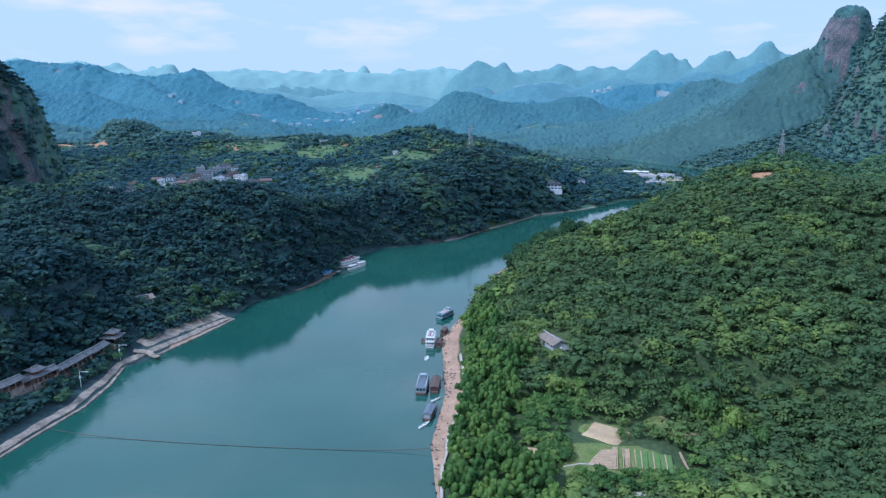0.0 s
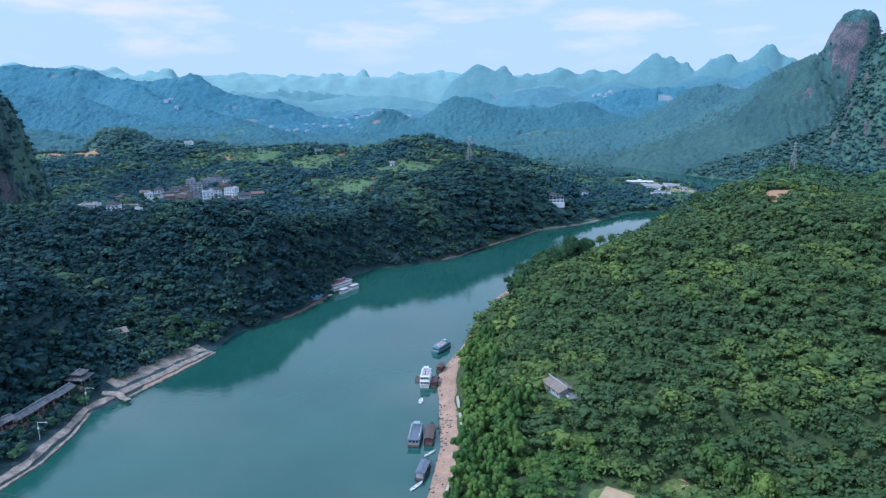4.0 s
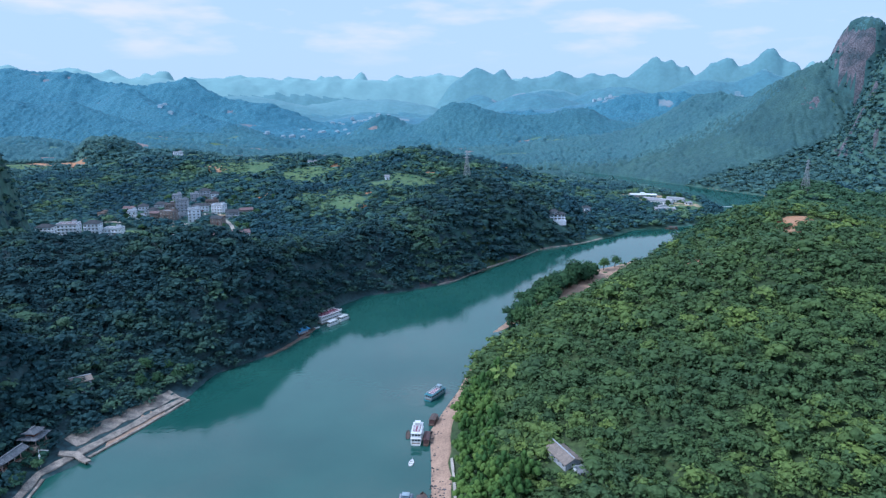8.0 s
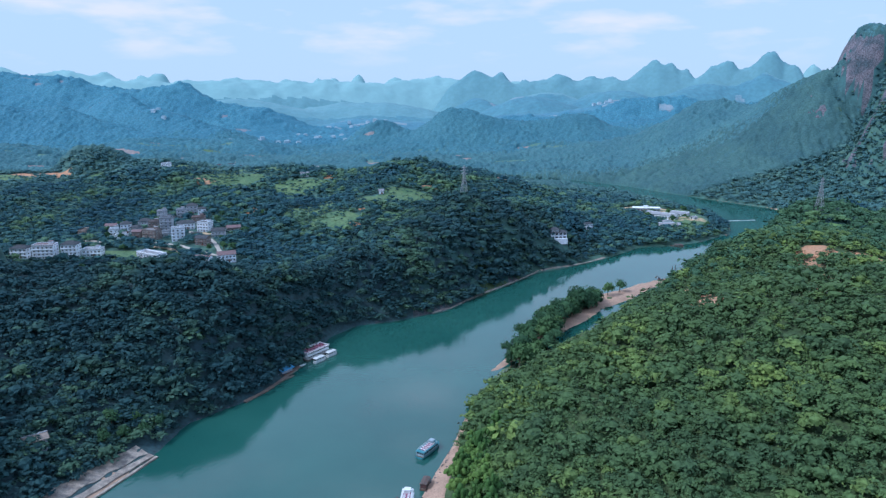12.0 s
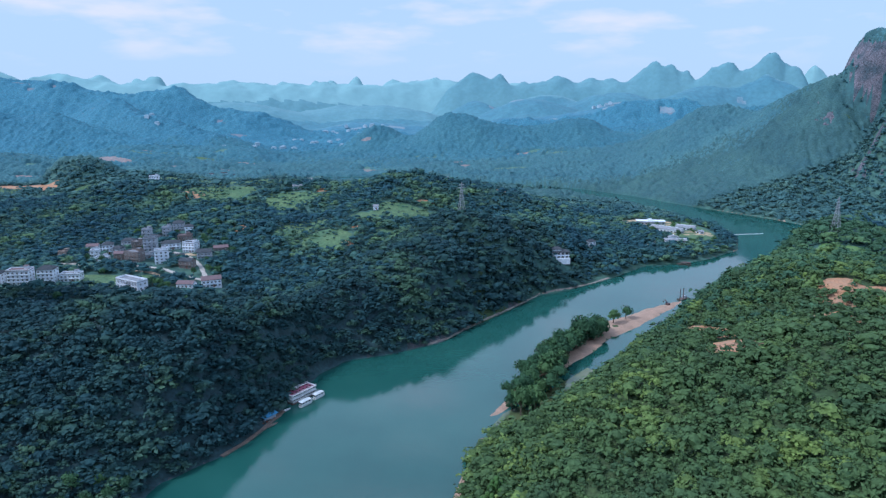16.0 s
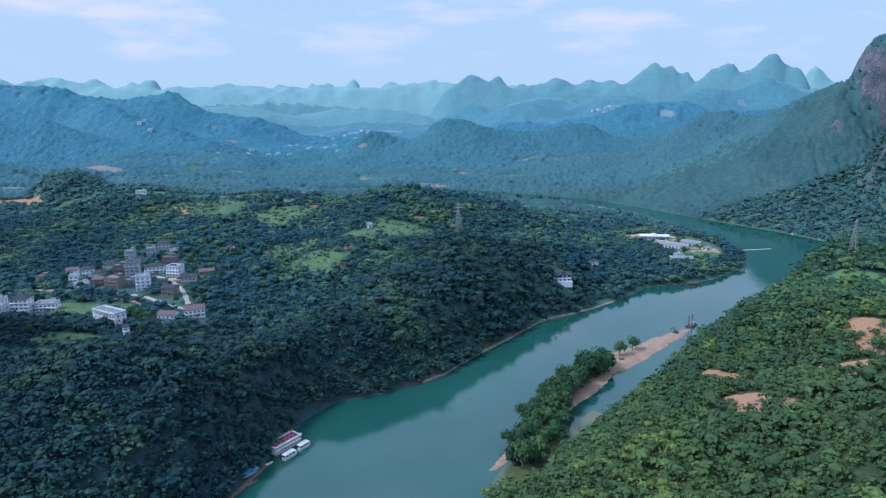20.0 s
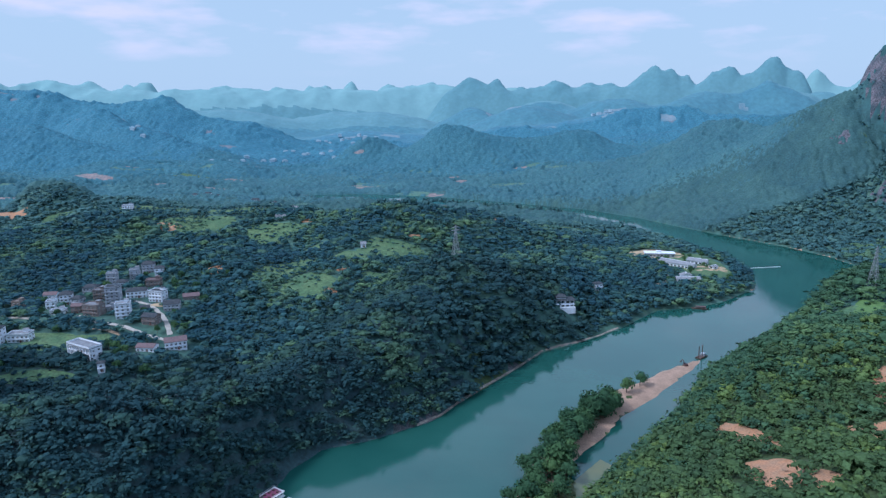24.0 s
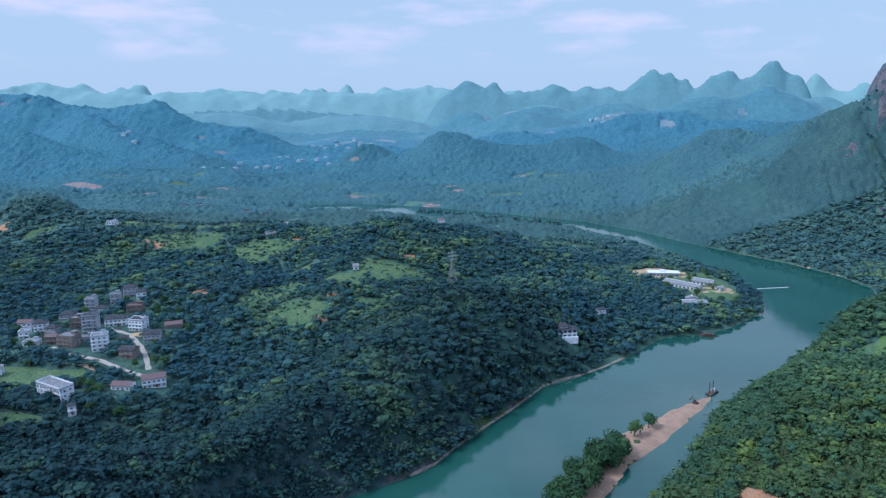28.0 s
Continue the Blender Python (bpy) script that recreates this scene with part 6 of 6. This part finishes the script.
def plant_all():
    rng = random.Random(12)
    # the island's row of old trees
    line = [(46, 553), (60, 585), (74, 615), (88, 640), (104, 664), (122, 684), (138, 702)]
    for (ax, ay), (bx, by) in zip(line, line[1:]):
        for k in range(11):
            t = (k + rng.random() * 0.7) / 11
            w = rng.uniform(-2, 26 if ay < 630 else 16)
            x, y = ax + (bx - ax) * t + w * 0.75, ay + (by - ay) * t - w * 0.55
            plant("isle_tree", x, y, rng.uniform(1.1, 1.75), rng.uniform(0, 360), "large dark spreading tree on the river island", "island trees")
            if k % 2:
                plant("dark_bush", x + rng.uniform(-4, 4), y + rng.uniform(-4, 4), rng.uniform(0.9, 1.7), rng.uniform(0, 360), "leafy undergrowth on the river island", "island bushes")
    plant("isle_tree", 158, 716, 1.2, 40, "round dark tree standing alone on the sand", "island trees")
    plant("isle_tree", 172, 728, 1.15, 120, "round dark tree standing alone on the sand", "island trees")
    # bamboo along the beach
    for y in np.arange(202, 432, 6.2):
        for k in range(6):
            x = float(np.interp(y, (200, 260, 300, 340, 400, 432), (2, 5, 12, 13, 15, 23))) + 6.2 * k + rng.uniform(-2, 2)
            yy = y + rng.uniform(-2.4, 2.4)
            if x > np.interp(yy, (200, 234, 240, 254, 262, 285, 320, 345, 400, 432), (42, 38, 22, 22, 27, 30, 38, 30, 28, 36)) or math.hypot((x - 54) / 13, (yy - 326) / 18) < 1:
                continue
            plant("bamboo", x, yy, rng.uniform(0.72, 1.12), rng.uniform(0, 360), "tall feathery bamboo clump beside the beach", "bamboo grove")
    # bushes round the fields
    for i in range(390):
        x, y = (rng.uniform(28, 63), rng.uniform(232, 290)) if i < 240 else (rng.uniform(44, 95), rng.uniform(218.5, 228)) if i < 300 else (rng.uniform(86, 126), rng.uniform(214, 284))
        if 61 < x < 92 and 228 < y < 252 or 52 < x < 78 and 247 < y < 273 or 48 < x < 66 and 229 < y < 249 or 25 < x < 37 and 240 < y < 253 or math.hypot((x - 99) / 10, (y - 257) / 5) < 1 or 60 < x < 97 and 213 < y < 219 or 82 < x < 98 and 262 < y < 276 or math.hypot((x - 55) / 12, (y - 326) / 18) < 1:
            continue
        plant("bush", x, y, rng.uniform(0.7, 1.5), rng.uniform(0, 360), "leafy green bush at the edge of the fields", "field bushes")
    for x, y, s in ((112, 268, 1.5), (118, 258, 1.35), (104, 276, 1.3), (124, 246, 1.2), (110, 250, 1.25), (71, 256, 0.6)):
        plant("tree", x, y, s, x * 3.1, "big round-crowned tree beside the fields", "field trees")
    # shrubs between the covered walk and the quay
    for _ in range(64):
        k = rng.random()
        x, y = -197 + 6 * k + rng.uniform(0, 11) - (8 if k < 0.3 else 0), 262 + 100 * k
        plant("dark_bush", x, y, rng.uniform(0.9, 1.8), rng.uniform(0, 360), "dense dark green shrub on the slope above the quay", "quay shrubs")
    for x, y in ((-166, 432), (-160, 440), (-152, 446), (-158, 452), (-148, 455), (-168, 445)):
        plant("isle_tree", x, y, rng.uniform(0.6, 0.85), rng.uniform(0, 360), "light green tree at the end of the quay", "quay trees")
    # trees among the village houses and on the village green
    for _ in range(75):
        x, y = rng.uniform(-385, -205), rng.uniform(715, 975)
        if any(math.hypot(x - v[0], y - v[1]) < 0.62 * max(v[2], v[3]) + 3 for v in VILLAGE) or math.hypot(x + 268, y - 740) < 20:
            continue
        if min(float(seg_dist(np.array([x]), np.array([y]), a, b)[0][0]) for a, b in (((-318, 832), (-287, 811)), ((-287, 811), (-212, 776)), ((-218, 790), (-251, 845)), ((-251, 845), (-290, 879)))) < 5:
            continue
        if -345 < x < -262 and 758 < y < 800:
            continue
        plant("isle_tree", x, y, rng.uniform(0.55, 0.95), rng.uniform(0, 360), "green garden tree among the village houses", "village trees")
    # round the resort and along the point
    for _ in range(40):
        x, y = rng.uniform(280, 372), rng.uniform(985, 1140)
        if any(math.hypot((x - a) / 1.0, y - b) < r for a, b, r in ((318, 1074, 20), (348, 1086, 15), (305, 1003, 15), (311, 1127, 21), (330, 1040, 14), (296, 985, 7), (278, 971, 8))):
            continue
        plant("isle_tree", x, y, rng.uniform(0.5, 0.9), rng.uniform(0, 360), "small garden tree in the resort grounds", "resort trees")


plant_all()


def beach_stones():
    """Loose stones and debris along the waterline."""
    rng = np.random.default_rng(77)
    vs, fs, n = [], [], 0
    for k in range(150):
        y = rng.uniform(228, 440)
        x = float(np.interp(y, (228, 267, 317, 396, 422, 440), (-4, -6, 0, -2, 6, 12))) + rng.exponential(1.6) - 0.6
        if rng.uniform() < 0.3:
            x, y = x + rng.uniform(2, 5), rng.normal(338, 5)
        r = rng.uniform(0.18, 0.55)
        v = ICO_V * (1 + rng.uniform(-0.25, 0.25, (len(ICO_V), 1))) * r * np.array([1.3, 1, 0.6]) + np.array([x, y, max(float(height(np.array([x]), np.array([y]))[0]), 0) + 0.3])
        vs.append(v)
        fs.append(ICO_F + n)
        n += len(v)
    tagged(new("beach_stones", mesh_from("beach_stones", np.concatenate(vs), np.concatenate(fs), [ROCK])), "dark loose stones strewn along the waterline", "stones", kind="stuff")


beach_stones()


# ---------------------------------------------------------------- the woods
FAR_ROW = [(-20, 1660), (60, 1622), (130, 1580), (190, 1540), (250, 1500)]
LANES = (((-318, 832), (-287, 811)), ((-287, 811), (-212, 776)), ((-218, 790), (-251, 845)), ((-251, 845), (-290, 879)), ((-420, 840), (-349, 822)))
CLEAR = [(54, 327, 8, 13), (18, 245, 26, 70), (45, 262, 20, 24), (66, 236, 32, 22), (-262, 742, 16, 12), (-375, 775, 42, 14), (345, 1085, 40, 62), (350, 704, 40, 42), (136, 857, 14, 15)]


def wooded(x, y, z=None, slope=None):
    """Where trees stand, and how steep the ground is there."""
    d = shore(x, y)
    if z is None:
        z, e = height(x, y), 4.0
        slope = np.hypot(height(x + e, y) - z, height(x, y + e) - z) / e
    ok = d > np.where((x > -60) & (x < 40) & (y < 432), 24, 3.0)
    ok &= ~((x < 0) & (y < 445) & (d < 12))
    # scrub creeps into the bare soil
    creep = (fbm(x, y, 9, 57, 3) > 0.22) & (y > 300) & (y < 1250)
    for p in PATCHES:
        ok &= ~(in_patch(x, y, p) & ~(creep & (p[5] == "soil")))
    for v in VILLAGE:
        ok &= np.hypot(x - v[0], y - v[1] + 5) > 0.62 * max(v[2], v[3]) + 5
    for a, b in LANES:
        ok &= seg_dist(x, y, a, b)[0] > 6
    ok &= line_dist(x, y + 0.0, COLS) > 5.5
    for cx, cy, rx, ry in CLEAR:
        ok &= np.hypot((x - cx) / rx, (y - cy) / ry) > 1
    ok &= ~((slope > 1.3) & (z > 60) & bare_rock(x, y))
    ok &= ~inside(x, y, ISLAND)
    # open banks along the far reach, cleared so its water shows to the camera
    ok &= ~((d < 78) & (x > -300) & (x < 30) & (y > 1560) & (y < 1790))
    return ok, z, slope, d


def spots(y0, y1, step, seed, radius, tall, edge=0.72, pad=90, keep=1.0):
    rng = np.random.default_rng(seed)
    gx, gy = np.meshgrid(np.arange(-edge * y1 - pad, edge * y1 + pad, step), np.arange(y0, y1, step))
    gx, gy = (gx + rng.uniform(-0.48, 0.48, gx.shape) * step).ravel(), (gy + rng.uniform(-0.48, 0.48, gy.shape) * step).ravel()
    m = (np.abs(gx) < edge * gy + pad) & (rng.uniform(0, 1, gx.shape) < keep)
    gx, gy = gx[m], gy[m]
    ok, z, slope, d = wooded(gx, gy)
    # no trees on hill backs hidden from the camera
    ok &= (gx > 40) | (gy < 470) | (height(gx, gy + 6.0) - z > -2.0)
    more = ok & (slope > 0.5) & (gy < 1300)
    jx, jy = gx[more] + rng.uniform(-3, 3, more.sum()), gy[more] + rng.uniform(-3, 3, more.sum())
    gx, gy, z = np.concatenate([gx[ok], jx]), np.concatenate([gy[ok], jy]), np.concatenate([z[ok], height(jx, jy)])
    first = len(gx)
    # scattered small trees over the meadows of the valley
    fx, fy = np.meshgrid(np.arange(-720, 460, 5.2), np.arange(max(y0, 690), y1, 5.2)) if y0 > 600 and y1 < 2000 else (np.zeros(0), np.zeros(0))
    fx, fy = fx.ravel() + rng.uniform(-2.5, 2.5, fx.size), fy.ravel() + rng.uniform(-2.5, 2.5, fx.size)
    on = np.zeros(len(fx), bool)
    for p in PATCHES:
        if p[5] == "grass" and p[1] > 600:
            on |= in_patch(fx, fy, p)
    on &= (fbm(fx, fy, 24, 55) + rng.uniform(-0.5, 0.5, len(fx)) > 0.05) & (line_dist(fx, fy, [(-345, 780), (-262, 775)]) > 26) & (np.hypot((fx - 345) / 44, (fy - 1085) / 66) > 1)
    gx, gy, z = np.concatenate([gx, fx[on]]), np.concatenate([gy, fy[on]]), np.concatenate([z, height(fx[on], fy[on])])
    n = len(gx)
    stand = 0.5 + 0.5 * fbm(gx, gy, 70, 15)
    r = radius * (0.6 + 0.75 * rng.beta(2, 3, n) + 0.35 * (rng.uniform(0, 1, n) > 0.9)) * (0.8 + 0.4 * stand)
    r[first:] *= 0.42
    h = r * tall * rng.uniform(0.85, 1.35, n)
    tint = np.clip(0.42 + 0.18 * rng.normal(size=n) + 0.2 * (rng.uniform(0, 1, n) > 0.93), 0, 1)
    return np.stack([gx, gy, z + r * 0.1, r, h, tint], 1), rng


def spread_out(s, wide, flat, sink=0.0):
    """Broader, lower crowns that close into one canopy."""
    s = s.copy()
    size = 0.74 + 0.66 * lattice(np.floor(s[:, 0] * 3), np.floor(s[:, 1] * 3), 8) ** 2
    s[:, 3] *= wide * size
    s[:, 4] *= size ** 0.7
    s[:, 4] *= flat
    s[:, 2] -= sink * s[:, 4]
    return s


NEAR_T = [crown(s, 9, 45, 0.21, 0.85, core=0.66, spread=0.76, body=2) for s in range(6)]
FRONT_T = [crown(70 + s, 12, 108, 0.15, 0.85, core=0.68, spread=0.76, body=3) for s in range(6)]
SIDE_T = [crown(30 + s, 6, 18, 0.27, 0.75, core=0.86, spread=0.78, body=1, rough=0.4) for s in range(5)]
s_, g_ = spots(185, 700, 5.2, 1, 4.3, 0.95, edge=0.67, pad=35)
# the side that gets the shade-painted leaves
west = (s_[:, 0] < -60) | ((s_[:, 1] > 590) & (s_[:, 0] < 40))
front = ~west & (s_[:, 1] < 400)
ridge_ = ~west & (s_[:, 1] + g_.normal(0, 50, len(s_)) > 610)
forest("near_woods", spread_out(s_[front], 1.3, 1.05), FRONT_T, LEAF_NEAR, "dense green broadleaf trees on the lower slope above the boats", g_)
forest("near_woods", spread_out(s_[ridge_ & ~front], 1.28, 1.0), NEAR_T, LEAF_RIDGE, "green woods along the ridge of the river hill", g_)
forest("near_woods", spread_out(s_[~west & ~front & ~ridge_], 1.28, 1.0), NEAR_T, LEAF_NEAR, "dense green broadleaf forest on a sunlit river hill", g_)
forest("shade_painted_woods", spread_out(s_[west], 1.3, 0.95), NEAR_T, LEAF_SHADE, "broadleaf forest on the river hill, shade painted into its leaves", g_)


def crown_cover(x, y, size, seed):
    """Height of closed crowns over the ground, and a tint for each crown."""
    iu, iv = np.floor(x / size), np.floor(y / size)
    top, tint = np.full(x.shape, 0.25), np.full(x.shape, 0.1)
    for du in (-1, 0, 1):
        for dv in (-1, 0, 1):
            a, b = iu + du, iv + dv
            cx, cy = (a + 0.1 + 0.8 * lattice(a, b, seed)) * size, (b + 0.1 + 0.8 * lattice(a, b, seed + 1)) * size
            k = lattice(a, b, seed + 2)
            r = size * (0.55 + 0.5 * k)
            q = np.hypot(x - cx, y - cy) / r
            h = (0.55 + 0.6 * lattice(a, b, seed + 3)) * np.sqrt(np.clip(1 - q * q, 0, 1))
            over = h > top
            top = np.where(over, h, top)
            tint = np.where(over, 0.27 + 0.36 * (lattice(a, b, seed + 4) - 0.5), tint)
    return top, tint


def canopy(name, y0, y1, dx, dy, size, tall, mats, kinds, label, edge=0.68, pad=30):
    """Woods too far off to part into trees: one closed, ragged cover of crowns."""
    ys = np.arange(y0, y1 + dy, dy)
    half = edge * y1 + pad
    x, y = np.meshgrid(np.arange(-half, half, dx), ys)
    x = x + dx * 0.8 * (lattice(np.round(x), np.round(y), 3) - 0.5)
    keep = np.abs(x) < edge * y + pad
    xf, yf = x.ravel(), y.ravel()
    g = height(x, y)
    steep = np.hypot(np.gradient(g, axis=0) / dy, np.gradient(g, axis=1) / dx).ravel()
    ok, z, slope, d = wooded(xf, yf, g.ravel(), steep)
    ok &= slope < 2.6
    top, tint = crown_cover(xf, yf, size, 7)
    h = tall * (top - 0.2) / 0.8 + 0.24 * tall * fbm(xf, yf, 5.0, 45, 3)
    h *= 0.55 + 0.45 * smooth(-0.35, 0.3, fbm(xf, yf, 60, 46, 3))
    # clumps of bushes over the meadows
    meadow = np.zeros(len(xf), bool)
    for p in PATCHES:
        if p[5] in ("grass", "field"):
            meadow |= in_patch(xf, yf, p)
    bushy = meadow & ~ok & (fbm(xf, yf, 16, 55, 3) > 0.02) & (np.hypot((xf - 345) / 44, (yf - 1085) / 66) > 1)
    h = np.where(bushy, 0.5 * h, h)
    ok |= bushy
    z = np.where(ok, z + h, z - 2.0)
    n = x.shape[1]
    z[:n], z[-n:] = g[0] - 2, g[-1] - 2
    i = (np.arange(len(ys) - 1)[:, None] * n + np.arange(n - 1)[None, :]).ravel()
    q = np.stack([i, i + 1, i + n + 1, i + n], 1)
    q = q[ok[q].any(1) & keep.ravel()[q].all(1)]
    slots = kinds(xf[q[:, 0]], yf[q[:, 0]])
    used, back = np.unique(q, return_inverse=True)
    me = mesh_from(name, np.stack([xf, yf, z], 1)[used], back.reshape(-1, 4), mats, slots, tint[used], smooth_faces=True)
    return tagged(new(name, me), label, "woods", kind="stuff")


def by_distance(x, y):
    """The haze painted into the greens steps up with the distance down the valley."""
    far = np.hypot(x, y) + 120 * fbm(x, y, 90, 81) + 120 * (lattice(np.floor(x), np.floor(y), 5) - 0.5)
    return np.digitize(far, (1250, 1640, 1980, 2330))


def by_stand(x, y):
    """Shade-painted stands over the water, part-hazed woods on the far end of the river hill, haze-tinted woods
    between.
    """
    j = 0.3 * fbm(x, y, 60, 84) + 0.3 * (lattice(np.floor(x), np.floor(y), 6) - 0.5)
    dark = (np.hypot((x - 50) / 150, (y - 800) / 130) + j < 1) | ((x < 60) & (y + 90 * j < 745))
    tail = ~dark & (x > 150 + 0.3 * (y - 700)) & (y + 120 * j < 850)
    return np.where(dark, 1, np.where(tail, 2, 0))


# leaf colours in order of painted haze
HAZE_BANDS = [LEAF_MID, LEAF_SLOPE, LEAF_FAR, LEAF_DIM, LEAF_BLUE]
MID_T = [crown(20 + s, 7, 35, 0.2, 0.8, core=0.78, spread=0.78, body=2, rough=0.34) for s in range(6)]
s_, g_ = spots(700, 1060, 6.5, 2, 5.0, 0.9, edge=0.68, pad=20)
k_ = by_stand(s_[:, 0], s_[:, 1])
forest("shade_painted_woods", spread_out(s_[k_ == 1], 1.3, 1.0), MID_T, LEAF_SHADE, "stand of trees with painted shade on the steep point above the river", g_)
forest("near_woods", spread_out(s_[k_ == 2], 1.3, 1.0), MID_T, LEAF_RIDGE, "green woods on the far end of the river hill", g_)
forest("valley_woods", spread_out(s_[k_ == 0], 1.3, 1.0), MID_T, LEAF_MID, "haze-tinted dark green woods round the village and over the river bend", g_)
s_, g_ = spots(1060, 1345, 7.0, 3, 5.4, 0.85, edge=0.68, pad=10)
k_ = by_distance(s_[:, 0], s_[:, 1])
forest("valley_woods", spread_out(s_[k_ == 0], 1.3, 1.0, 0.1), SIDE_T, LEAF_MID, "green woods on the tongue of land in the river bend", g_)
forest("valley_side_woods", spread_out(s_[k_ > 0], 1.3, 1.0, 0.1), SIDE_T, LEAF_SLOPE, "haze-tinted blue-green woods along the far bank", g_)
canopy("valley_side_woods", 1338, 1824, 2.8, 3.6, 8.5, 10.0, HAZE_BANDS, by_distance, "haze-tinted blue-green woods beyond the river bend")
canopy("far_woods", 1804, 2450, 4.0, 5.2, 8.5, 10.0, HAZE_BANDS, by_distance, "haze-tinted woods on the slopes across the valley")
canopy("far_woods", 2420, 3000, 6.5, 8.5, 16.0, 12.0, HAZE_BANDS, by_distance, "woods tinted as by haze on the hills deep in the valley")
g_ = np.random.default_rng(4)
# the row of tall trees along the far reach of the river
s_ = []
for (ax_, ay_), (bx_, by_) in zip(FAR_ROW, FAR_ROW[1:]):
    for k_ in range(int(math.hypot(bx_ - ax_, by_ - ay_) / 5)):
        t_ = k_ * 5 / math.hypot(bx_ - ax_, by_ - ay_)
        s_.append((ax_ + (bx_ - ax_) * t_ + g_.uniform(-4, 4), ay_ + (by_ - ay_) * t_ - g_.uniform(4, 22), 0, g_.uniform(5, 8.5), g_.uniform(8, 13), g_.uniform(0.2, 0.7)))
s_ = np.array(s_)
s_[:, 2] = height(s_[:, 0], s_[:, 1])
forest("bank_trees", s_, SIDE_T, LEAF_SLOPE, "tall trees along the far bank of the river", g_)


def cliff_shrubs():
    """Scrub that clings to the steep faces of the limestone towers."""
    rng = np.random.default_rng(9)
    out = []
    for cx, cy, rx, ry, many in ((-450, 620, 150, 130, 4600), (760, 1220, 110, 130, 1800), (810, 1440, 80, 80, 700)):
        gx, gy = rng.uniform(cx - rx, cx + rx, many), rng.uniform(cy - ry, cy + ry, many)
        ok, z, slope, d = wooded(gx, gy)
        ok &= (slope > 1.1) & (z > 50) & (np.abs(gx) < 0.72 * gy + 60)
        gx, gy, z = gx[ok], gy[ok], z[ok]
        r = rng.uniform(2.6, 5.5, len(gx)) * (0.9 if cy < 1200 else 0.85)
        out.append(np.stack([gx, gy, z - 0.2 * r, r, r * 1.1, np.clip(rng.normal(0.35, 0.2, len(gx)), 0, 1)], 1))
    return forest("cliff_shrubs", np.concatenate(out), SIDE_T, LEAF_MID, "dark shrubs clinging to steep limestone cliffs", rng)


cliff_shrubs()
